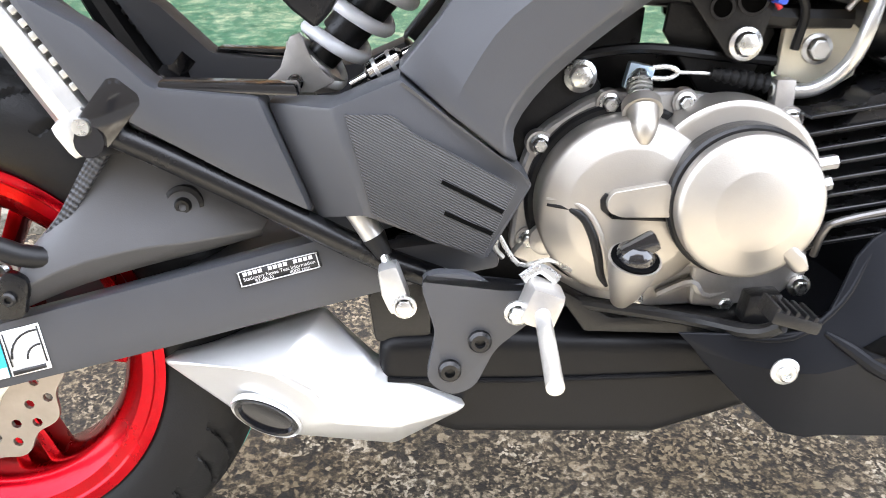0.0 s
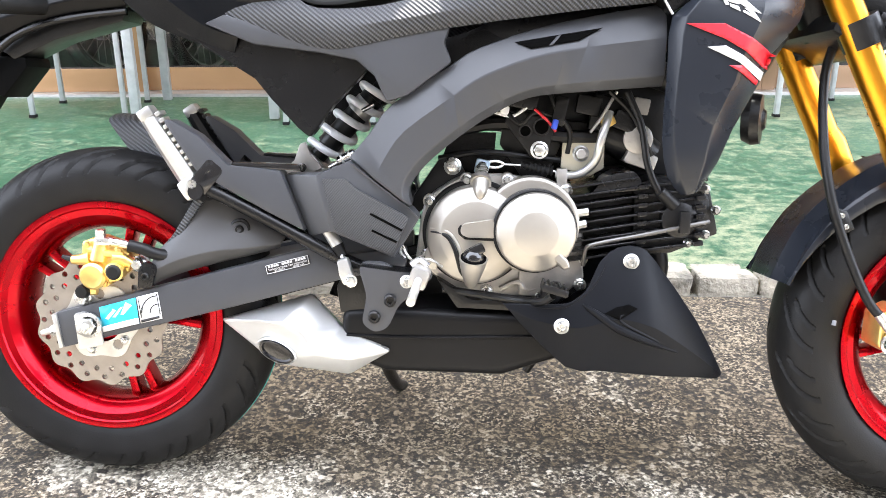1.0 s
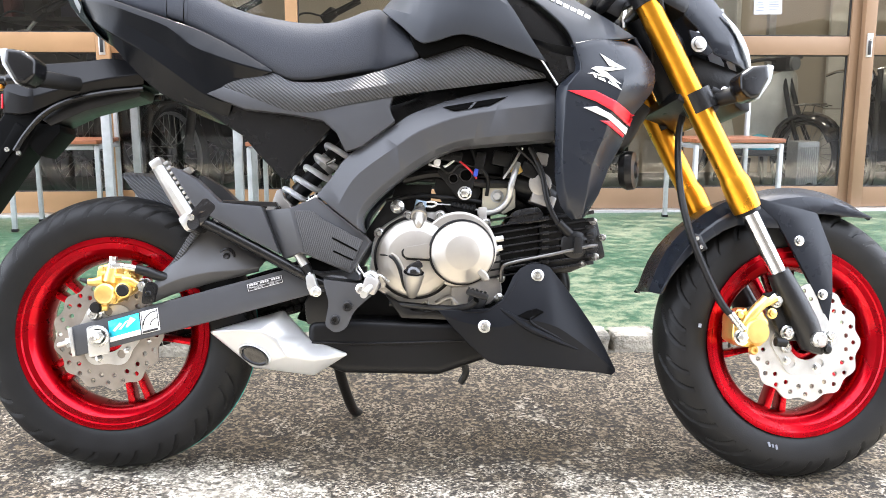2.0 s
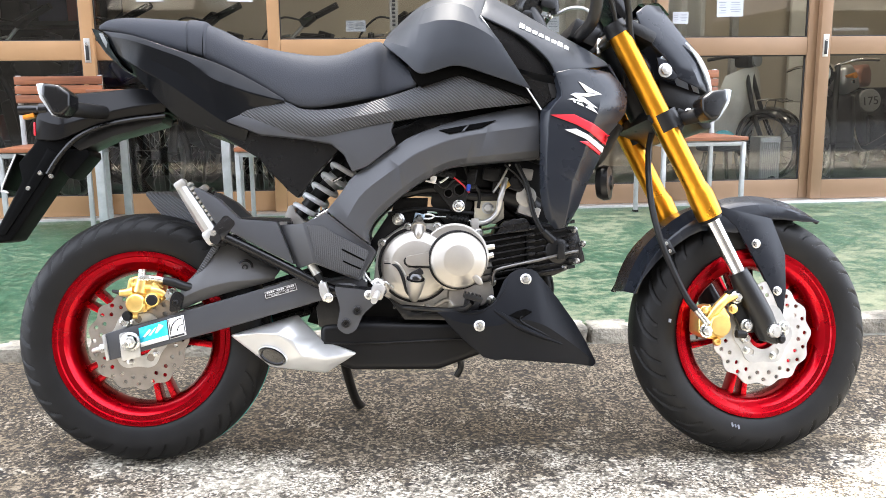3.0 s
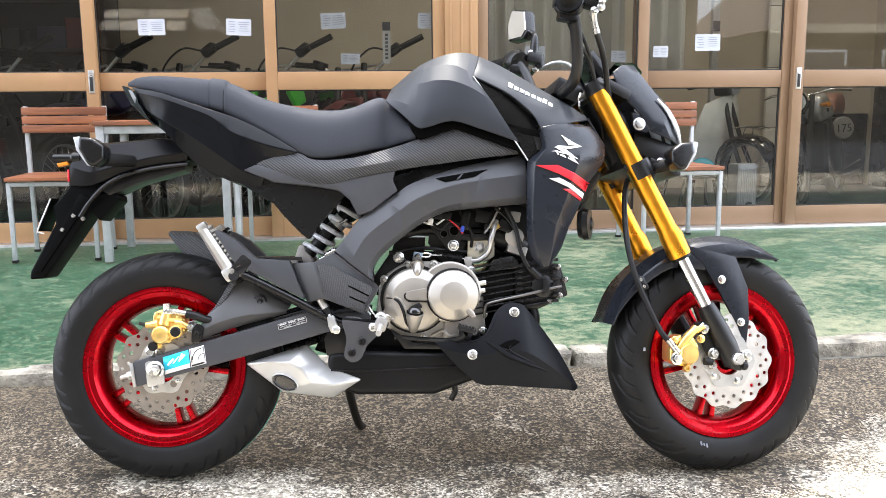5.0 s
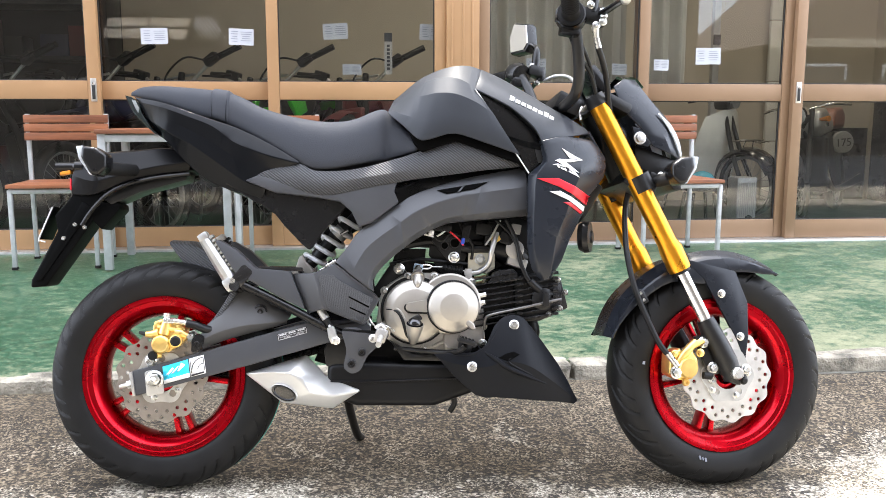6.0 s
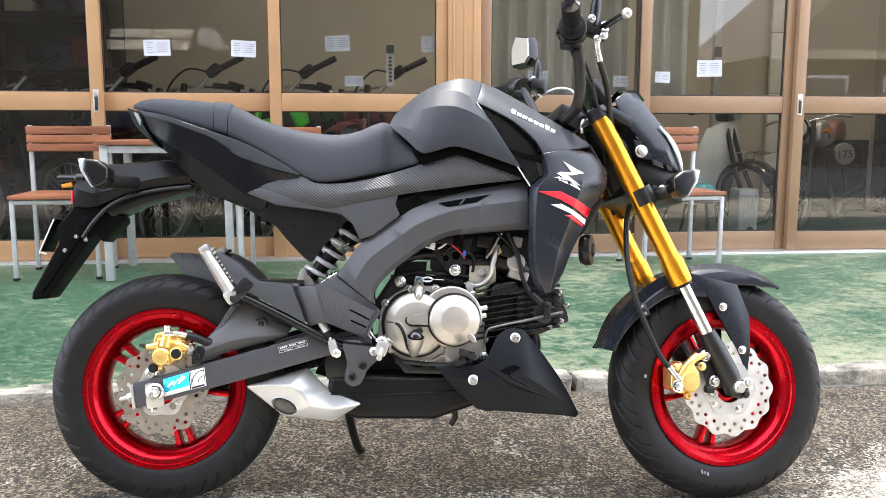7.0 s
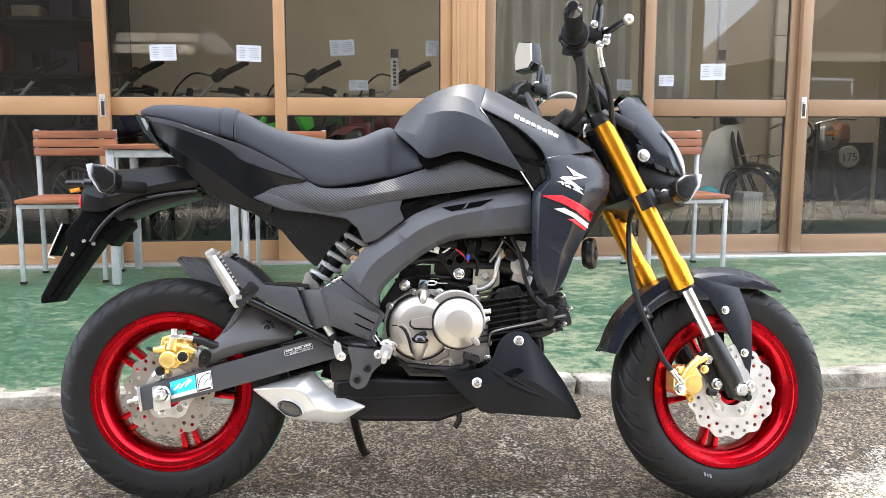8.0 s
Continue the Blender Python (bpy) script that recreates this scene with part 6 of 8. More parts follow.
for u in (0.25, 0.75):
    part("ring", sweep([(0.336 + 0.021 * u - 0.0012, -0.060, 0.4745 + 0.0115 * u - 0.0007), (0.336 + 0.021 * u + 0.0012, -0.060, 0.4745 + 0.0115 * u + 0.0007)], 0.0092, 16, 1), STEEL, hose_end)
clevis = part("lower_clevis", prism([(0.250, 0.458), (0.268, 0.474), (0.276, 0.497), (0.284, 0.500), (0.292, 0.480), (0.308, 0.464), (0.292, 0.456)], -0.034, -0.026, 0.002, 2), CASE, shock, "bare cast fork at the foot of the shock absorber")
part("clevis_bolt", bolt(0.279, -0.034, 0.4640, 0.0042, 0.004), GLOSS, clevis)
part("adjuster_pin", sweep([lowp + axis * 0.128 + Vector((0, -0.030, 0)) - e1 * 0.004, lowp + axis * 0.146 + Vector((0, -0.030, 0)) - e1 * 0.010], [0.0030, 0.0036], 12, 1), CHROME, shock)

# tail: fender, plate, indicators
FENDER = plain("satin black fender plastic", (0.0060, 0.0060, 0.0068), 0.34, 0.0, 0.08, 14, 0.25, 1100, spec=0.13)
E0 = [(0.055, 0.0, 0.716), (-0.010, 0.0, 0.730), (-0.060, 0.0, 0.727), (-0.116, 0.0, 0.722), (-0.155, 0.0, 0.718), (-0.186, 0.0, 0.706)]
E1 = [(0.052, -0.030, 0.712), (-0.008, -0.031, 0.725), (-0.060, -0.031, 0.720), (-0.116, -0.032, 0.715), (-0.155, -0.032, 0.712), (-0.188, -0.028, 0.700)]
E2 = [(0.048, -0.050, 0.697), (-0.013, -0.052, 0.688), (-0.060, -0.053, 0.678), (-0.114, -0.053, 0.663), (-0.155, -0.050, 0.655), (-0.200, -0.040, 0.668)]
E3 = [(0.044, -0.042, 0.680), (-0.026, -0.043, 0.671), (-0.086, -0.044, 0.657), (-0.127, -0.044, 0.640), (-0.160, -0.043, 0.628), (-0.203, -0.036, 0.630)]
E4 = [(x, 0.0, z + 0.004) for x, y, z in E3]
fender = shell("rear_fender", skin(both([E0, E1, E2, E3, E4]), 3, 1), FENDER, bike, 0.005, 0.002, "long black rear fender carrying plate and indicators", 20)
part("tail_plate", prism([(-0.186, 0.708), (-0.150, 0.714), (-0.150, 0.640), (-0.180, 0.624), (-0.203, 0.630), (-0.201, 0.668)], -0.037, 0.037, 0.004), FENDER, fender)
for s in (-1, 1):
    part("under_rib", sweep([(0.045, s * 0.044, 0.672), (-0.026, s * 0.046, 0.663), (-0.086, s * 0.047, 0.648), (-0.127, s * 0.046, 0.626), (-0.160, s * 0.042, 0.592), (-0.180, s * 0.040, 0.562)], 0.0052, 10, 4), PLASTIC, fender)
part("inner_liner", prism([(0.040, 0.676), (-0.030, 0.668), (-0.090, 0.652), (-0.140, 0.620), (-0.120, 0.606), (-0.060, 0.634), (0.036, 0.660)], -0.036, 0.036, 0.004), BLACKCAST, fender)
part("mud_flap", prism([(-0.200, 0.634), (-0.130, 0.634), (-0.148, 0.590), (-0.173, 0.551), (-0.254, 0.434), (-0.287, 0.430), (-0.285, 0.447), (-0.232, 0.551), (-0.239, 0.584), (-0.212, 0.615)], -0.036, 0.036, 0.007, 3), FLAP, fender, "long black mud flap", 25)
part("flap_spine", prism([(-0.180, 0.612), (-0.160, 0.600), (-0.262, 0.446), (-0.276, 0.446)], -0.0395, -0.034, 0.002), FLAP, fender)
part("inner_flap", prism([(-0.172, 0.613), (-0.105, 0.610), (-0.103, 0.597), (-0.141, 0.553), (-0.164, 0.577)], -0.035, 0.035, 0.004), FLAP, fender)
part("number_plate", prism([(-0.243, 0.602), (-0.240, 0.602), (-0.267, 0.533), (-0.270, 0.533)], -0.034, 0.034, 0.0008), FLAP, fender, "edge-on number plate with a dark back")
part("plate_edge", sweep([(-0.2420, -0.036, 0.601), (-0.2690, -0.036, 0.535), (-0.2660, -0.036, 0.530), (-0.2560, -0.036, 0.527)], 0.0016, 8, 2), SILVER, fender, "thin bright edge of the number plate")
for x, z in ((-0.194, 0.564), (-0.174, 0.558), (-0.217, 0.535)):
    part("flap_screw", socket(x, -0.0395, z, 0.0042, 0.004), ZINC, fender)
part("reflector", box(-0.2035, -0.036, 0.649, 0.004, 0.010, 0.026, 0.002), CRIMSON, fender, "small red reflector")


def indicator(stalk, centre, turn, fix, tint):
    """A leaf-shaped lamp pod on a rubber stalk; its lens faces forward (turn 1) or back (-1)."""
    cx, cy, cz = centre
    a = Vector((cx - turn * 0.010, cy * 0.88, cz - 0.014))
    ob = part("indicator", fix(sweep([stalk, Vector(stalk).lerp(a, 0.6), a], [0.0125, 0.0140, 0.0145], 14, 2)), RUBBER, bike, "black indicator lamp on a rubber stalk")
    side = 1 if cy > 0 else -1
    pod = [(-0.029, 0.008), (-0.008, 0.023), (0.020, 0.027), (0.022, 0.004), (0.004, -0.030), (-0.012, -0.033), (-0.028, -0.018)]
    lens = [(0.0195, 0.0275), (0.033, 0.0255), (0.027, 0.000), (0.006, -0.031), (-0.001, -0.033), (0.021, 0.004)]
    part("lamp_body", fix(prism([(cx + turn * x, cz + z) for x, z in pod], cy - side * 0.022, cy + side * 0.026, 0.011, 4)), PLASTIC, ob, "", 50)
    part("lens", fix(prism([(cx + turn * x, cz + z) for x, z in lens], cy - side * 0.018, cy + side * 0.020, 0.003, 2)), tint, ob, "pale lamp lens")
    return ob


indicator((-0.068, -0.048, 0.678), (-0.121, -0.130, 0.690), -1, same, HEADLENS)
indicator((-0.068, 0.048, 0.678), (-0.121, 0.130, 0.690), -1, same, HEADLENS)
part("plate_lamp", sweep([(-0.180, -0.030, 0.687), (-0.196, -0.030, 0.687), (-0.200, -0.030, 0.687), (-0.236, -0.030, 0.686)], [0.013, 0.013, 0.0100, 0.0100], 16, 1), PLASTIC, fender, "black number plate lamp")

part("plate_lamp_lens", box(-0.216, -0.030, 0.6735, 0.022, 0.018, 0.008, 0.002, (0, -12, 0)), AMBER, fender, "small amber lamp lens")

# ---- front end, turned with the handlebar ----
LEG = [(0.899, 0.838), (0.909, 0.820), (1.062, 0.518), (1.088, 0.464), (1.146, 0.348), (1.200, 0.242)]


def leg(i, s, dx=0.0, dz=0.0):
    return (LEG[i][0] + dx - (0.009 if s > 0 else 0.0), s * 0.087, LEG[i][1] + dz)


for s in (-1, 1):
    fk = part("fork_leg", steered(sweep([leg(1, s), leg(2, s)], 0.0215, 28, 1)), GOLD, bike, "gold anodised upside-down fork leg")
    part("fork_cap", steered(sweep([leg(0, s), leg(1, s, 0.002, -0.004)], [0.021, 0.0255], 24, 1)), BLACKCAST, fk)
    part("fork_collar", steered(sweep([leg(2, s, -0.002, 0.004), leg(2, s, 0.006, -0.010), leg(3, s, -0.004, 0.008), leg(3, s)], [0.0218, 0.0252, 0.0252, 0.0240], 28, 1)), GOLD, fk)
    part("dust_seal", steered(sweep([leg(3, s, -0.001, 0.002), leg(3, s, 0.003, -0.006)], 0.0215, 24, 1)), RUBBER, fk)
    part("stanchion", steered(sweep([leg(3, s), leg(4, s)], 0.0148, 24, 1)), CHROME, fk, "chromed fork tube")
    part("fork_bottom", steered(sweep([leg(4, s, -0.004, 0.010), leg(4, s, 0.012, -0.022), leg(5, s, -0.012, 0.026), leg(5, s, 0.004, -0.012)], [0.0185, 0.0225, 0.0245, 0.0205], 24, 2)), BLACKCAST, fk, "black cast fork bottom")
    part("axle_clamp", steered(prism([(1.180, 0.262), (1.220, 0.256), (1.232, 0.232), (1.214, 0.214), (1.190, 0.222)], s * 0.102, s * 0.072, 0.006, 2)), BLACKCAST, fk)
axle = lathe([(0, -0.122), (0.010, -0.122), (0.013, -0.118), (0.013, -0.104), (0.008, -0.102), (0.008, 0.110), (0, 0.112)], 1.201, 0.242, 24)
part("front_axle", steered(axle), ZINC, bike)
part("pinch_bolt", steered(bolt(1.224, -0.104, 0.250, 0.0075, 0.012)), ZINC, bike)
part("lower_bolt", steered(bolt(1.220, -0.102, 0.226, 0.0065, 0.008)), BLACKCAST, bike)
bm = box(0.948, 0, 0.822, 0.070, 0.205, 0.026, 0.008, (0, 26, 0))
part("top_yoke", steered(bm), BLACKCAST, bike, "black upper fork yoke")
low = part("lower_yoke", steered(box(1.000, 0, 0.648, 0.075, 0.190, 0.030, 0.008, (0, 26, 0))), BLACKCAST, bike, "black lower fork yoke")
for s in (-1, 1):
    part("yoke_clamp", steered(sweep([(0.994, s * 0.085, 0.666), (1.010, s * 0.085, 0.634)], 0.0275, 24, 1)), BLACKCAST, low)
    part("clamp_ear", steered(box(1.036, s * 0.085, 0.664, 0.030, 0.018, 0.014, 0.004, (0, 26, 0))), BLACKCAST, low)
part("clamp_bolt", steered(bolt(1.046, -0.092, 0.668, 0.005, 0.006)), ZINC, low)
part("steering_head", steered(sweep([(0.930, 0, 0.815), (1.000, 0, 0.655)], 0.030, 20, 1)), BLACKCAST, bike)
part("bar_clamp", steered(box(0.852, 0, 0.826, 0.056, 0.130, 0.040, 0.006, (0, 24, 0))), BLACKCAST, bike, "black handlebar clamp")
for y in (-0.045, 0.045):
    for dx in (-0.016, 0.016):
        part("clamp_screw", steered(sweep([(0.852 + dx, y, 0.842), (0.856 + dx, y, 0.852)], 0.005, 12, 1)), ZINC, bike)

# mudguard
ANG = (162, 150, 138, 121, 104, 93, 85, 76, 67, 60)
RC = (0.281, 0.283, 0.282, 0.278, 0.274, 0.273, 0.272, 0.270, 0.267, 0.264)
RL = (0.275, 0.262, 0.251, 0.238, 0.206, 0.214, 0.226, 0.232, 0.240, 0.254)


def arc(rs, y):
    return [(FW[0] + r * math.cos(radians(a)), y, FW[1] + r * math.sin(radians(a))) for a, r in zip(ANG, rs)]


GR = [arc(RL, -0.066), arc([(a * 0.35 + b * 0.65) - 0.006 for a, b in zip(RL, RC)], -0.067), arc([r - 0.013 for r in RC], -0.060), arc([r - 0.001 for r in RC], -0.036), arc([r + 0.001 for r in RC], -0.030), arc(RC, 0.0)]
guard = shell("front_mudguard", steered(skin(both(GR), 3, 2)), SLATE, bike, 0.0035, 0.001, "satin slate-black front mudguard", 24)
for s in (-1, 1):
    st = part("guard_stay", steered(prism([(1.100, 0.490), (1.225, 0.462), (1.252, 0.392), (1.252, 0.318), (1.243, 0.262), (1.224, 0.312), (1.192, 0.372), (1.150, 0.446)], s * 0.070, s * 0.061, 0.0025)), SLATE if s < 0 else PLASTIC, guard, "satin black mudguard stay", 25)
    for x, z in ((1.190, 0.412), (1.232, 0.318)):
        b = bolt(x, -0.070, z, 0.0062, 0.007)
        if s > 0:
            b.transform(Matrix.Diagonal((1, -1, 1, 1)))
        part("stay_bolt", steered(b), ZINC, st)
clip = part("hose_clip", steered(prism([(0.985, 0.428), (1.010, 0.420), (1.022, 0.396), (1.006, 0.388), (0.992, 0.405)], -0.076, -0.066, 0.002)), PLASTIC, guard)
for x, z in ((1.002, 0.414), (1.009, 0.399)):
    part("clip_screw", steered(socket(x, -0.076, z, 0.0035, 0.003)), ZINC, clip)

# brake calipers
cal = part("front_caliper", steered(prism([(1.056, 0.284), (1.054, 0.240), (1.076, 0.228), (1.106, 0.230), (1.119, 0.246), (1.120, 0.272), (1.108, 0.292), (1.080, 0.296)], -0.100, -0.052, 0.006, 3)), BRASSY, bike, "gold front brake caliper")
part("piston_cap", steered(lathe([(0, -0.098), (0.0215, -0.098), (0.0215, -0.110), (0.0190, -0.1135), (0, -0.1140)], 1.093, 0.255, 36)), BRASSY, cal)
part("caliper_bridge", steered(sweep([(1.072, -0.095, 0.262), (1.090, -0.106, 0.290), (1.112, -0.104, 0.310)], 0.009, 12, 3)), BRASSY, cal)
for x, z, r in ((1.066, 0.284, 0.0062), (1.124, 0.286, 0.0062), (1.092, 0.240, 0.0050)):
    part("caliper_bolt", steered(bolt(x, -0.100, z, r, 0.007)), BRASSY, cal)
part("caliper_slot", steered(box(1.074, -0.1005, 0.268, 0.006, 0.004, 0.030, 0.001, (0, 8, 0))), BLACKINK, cal)
part("pad_window", steered(box(1.092, -0.1005, 0.296, 0.026, 0.004, 0.006, 0.001, (0, -12, 0))), BLACKINK, cal)
part("bleed_nipple", steered(sweep([(1.100, -0.105, 0.300), (1.128, -0.108, 0.312)], [0.008, 0.006], 10, 1)), BRASSY, cal)
part("banjo", steered(bolt(1.067, -0.104, 0.246, 0.0095, 0.010)), ZINC, cal)
part("pad_pin", steered(socket(1.090, -0.098, 0.224, 0.0075, 0.008)), BRASSY, cal)
part("slide_pin", steered(sweep([(1.130, -0.100, 0.238), (1.148, -0.100, 0.236)], 0.008, 14, 1)), RUBBER, cal)
hang = part("caliper_hanger", steered(prism([(1.118, 0.320), (1.150, 0.326), (1.180, 0.285), (1.186, 0.240), (1.152, 0.236), (1.140, 0.262)], -0.086, -0.074, 0.003)), BLACKCAST, bike, "black caliper hanger")
for x, z in ((1.137, 0.308), (1.157, 0.253)):
    part("hanger_bolt", steered(bolt(x, -0.088, z, 0.0085, 0.012)), ZINC, hang)
part("disc_screw", steered(socket(1.162, -0.074, 0.226, 0.0085, 0.006)), ZINC, hang)
rc = part("rear_caliper", prism([(-0.021, 0.333), (-0.019, 0.354), (-0.012, 0.364), (0.004, 0.368), (0.017, 0.363), (0.038, 0.356), (0.048, 0.348), (0.048, 0.322), (0.033, 0.311), (0.014, 0.298), (-0.002, 0.298), (-0.016, 0.310)], -0.086, -0.048, 0.006, 3), BRASSY, bike, "gold rear brake caliper")
part("cylinder_bore", lathe([(0, -0.084), (0.0185, -0.084), (0.0185, -0.096), (0.0150, -0.100), (0.0140, -0.0995), (0, -0.1005)], -0.001, 0.315, 36), BRASSY, rc)
part("upper_boss", sweep([(0.004, -0.084, 0.336), (0.008, -0.084, 0.356), (0.010, -0.084, 0.366)], [0.0125, 0.0105, 0.0090], 16, 1), BRASSY, rc)
part("bleed_boss", sweep([(-0.008, -0.082, 0.338), (-0.024, -0.082, 0.335), (-0.034, -0.082, 0.335)], [0.0100, 0.0075, 0.0062], 14, 1), BRASSY, rc)
part("side_ear", sweep([(0.026, -0.082, 0.338), (0.040, -0.082, 0.336), (0.050, -0.082, 0.330)], [0.0125, 0.0105, 0.0080], 14, 2), BRASSY, rc)
part("web_rib", sweep([(-0.010, -0.086, 0.352), (0.016, -0.087, 0.346), (0.040, -0.086, 0.346)], [0.004, 0.006, 0.004], 10, 3), BRASSY, rc)
for x, z in ((-0.010, 0.357), (0.034, 0.350), (0.012, 0.304)):
    part("body_bolt", bolt(x, -0.086, z, 0.0042, 0.004), BRASSY, rc)
part("rubber_cap", lathe([(0, -0.092), (0.0105, -0.092), (0.0105, -0.101), (0.0080, -0.103), (0, -0.103)], 0.030, 0.322, 24), RUBBER, rc)
part("cap_rim", lathe([(0.0102, -0.082), (0.0130, -0.082), (0.0130, -0.098), (0.0102, -0.099)], 0.030, 0.322, 24, closed=True), BRASSY, rc)
part("nipple", sweep([(-0.033, -0.082, 0.335), (-0.041, -0.082, 0.337), (-0.048, -0.082, 0.339)], [0.0048, 0.0040, 0.0030], 10, 1), BLACKCAST, rc)
part("banjo_bolt", sweep([(0.009, -0.086, 0.362), (0.010, -0.087, 0.379)], 0.0068, 6, 1), ZINC, rc)
part("banjo_block", box(0.014, -0.088, 0.363, 0.022, 0.014, 0.011, 0.004), ZINC, rc)
part("hose_end", sweep([(0.020, -0.088, 0.363), (0.038, -0.090, 0.361), (0.053, -0.090, 0.357)], 0.0058, 12, 3), ZINC, rc)
part("brake_hose", sweep([(0.050, -0.090, 0.358), (0.070, -0.089, 0.353), (0.090, -0.084, 0.345), (0.150, -0.050, 0.330)], 0.0085, 12, 4), HOSE, rc)
part("slide_boot", lathe([(0, -0.084), (0.0095, -0.084), (0.0100, -0.092), (0.0080, -0.098), (0, -0.099)], -0.018, 0.292, 20), RUBBER, rc)
part("slide_arm", sweep([(-0.014, -0.082, 0.294), (-0.002, -0.080, 0.293)], [0.0095, 0.0080], 14, 1), BRASSY, rc)
ha = part("rear_hanger", prism([(-0.038, 0.280), (-0.030, 0.292), (-0.004, 0.302), (0.056, 0.342), (0.064, 0.336), (0.064, 0.290), (0.010, 0.262), (-0.030, 0.262)], -0.058, -0.050, 0.002), SILVER, bike, "silver rear caliper hanger")
part("hanger_bolt", bolt(-0.026, -0.072, 0.279, 0.0085, 0.014), ZINC, ha)
part("hanger_bolt", bolt(0.057, -0.075, 0.330, 0.0080, 0.014), ZINC, ha)

# headlamp cowl
HR = [[(1.030, -0.086, 0.733), (1.008, -0.089, 0.766), (0.964, -0.088, 0.812), (0.948, -0.080, 0.862)], [(1.076, -0.080, 0.716), (1.054, -0.086, 0.760), (1.016, -0.084, 0.815), (0.972, -0.072, 0.880)],
      [(1.106, -0.060, 0.706), (1.086, -0.066, 0.775), (1.050, -0.066, 0.818), (1.004, -0.055, 0.884)], [(1.124, -0.025, 0.703), (1.108, -0.028, 0.775), (1.070, -0.028, 0.826), (1.014, -0.022, 0.888)], [(1.128, 0.0, 0.703), (1.114, 0.0, 0.775), (1.076, 0.0, 0.830), (1.018, 0.0, 0.890)]]
hood = shell("headlamp_cowl", steered(skin(both(HR), 3, 1)), SLATE, bike, 0.004, 0.0015, "satin slate-black headlamp cowl", 26)
for s in (-1, 1):
    LN = [[(1.100, s * 0.056, 0.712), (1.082, s * 0.061, 0.772), (1.050, s * 0.062, 0.812)], [(1.117, s * 0.036, 0.714), (1.100, s * 0.042, 0.774), (1.062, s * 0.048, 0.816)], [(1.126, s * 0.010, 0.708), (1.113, s * 0.010, 0.770), (1.078, s * 0.014, 0.820)]]
    shell("headlamp_lens", steered(skin(LN, 3, 2)), HEADLENS, hood, 0.003, 0.0, "clear headlamp lens")
    bm = bolt(1.001, -0.090, 0.748, 0.0095, 0.008)
    if s > 0:
        bm.transform(Matrix.Diagonal((1, -1, 1, 1)))
    part("cowl_bolt", steered(bm), ALU, hood)
    part("cowl_arm", steered(prism([(0.985, 0.775), (0.995, 0.735), (1.020, 0.730), (1.040, 0.745), (1.020, 0.765)], s * 0.088, s * 0.080, 0.003)), SLATE, hood)
shell("lens_side", steered(skin([[(1.108, -0.0640, 0.710), (1.100, -0.0700, 0.745), (1.080, -0.0745, 0.780), (1.050, -0.0800, 0.806)], [(1.103, -0.0690, 0.711), (1.086, -0.0770, 0.746), (1.067, -0.0815, 0.778), (1.047, -0.0825, 0.805)]], 3, 2)), HEADLENS, hood, 0.002, 0.0, "bright side of the headlamp lens")
part("lamp_tray", steered(prism([(1.000, 0.740), (1.100, 0.706), (1.108, 0.640), (1.090, 0.640), (1.060, 0.668), (1.000, 0.690)], -0.062, 0.062, 0.006)), BLACKCAST, hood)
part("visor", steered(skin(both([[(0.975, -0.060, 0.884), (1.005, -0.055, 0.890), (1.030, -0.045, 0.872)], [(0.985, 0.0, 0.905), (1.016, 0.0, 0.902), (1.045, 0.0, 0.880)]]), 3, 2)), GLOSS, hood)
part("lamp_wiring", steered(sweep([(0.950, -0.060, 0.790), (0.970, -0.070, 0.760), (0.985, -0.060, 0.720), (1.000, -0.05, 0.690)], 0.010, 12, 4)), HOSE, bike)
indicator((1.012, -0.060, 0.650), (1.074, -0.130, 0.674), 1, steered, HEADLENS)
indicator((1.012, 0.060, 0.650), (1.074, 0.130, 0.674), 1, steered, HEADLENS)

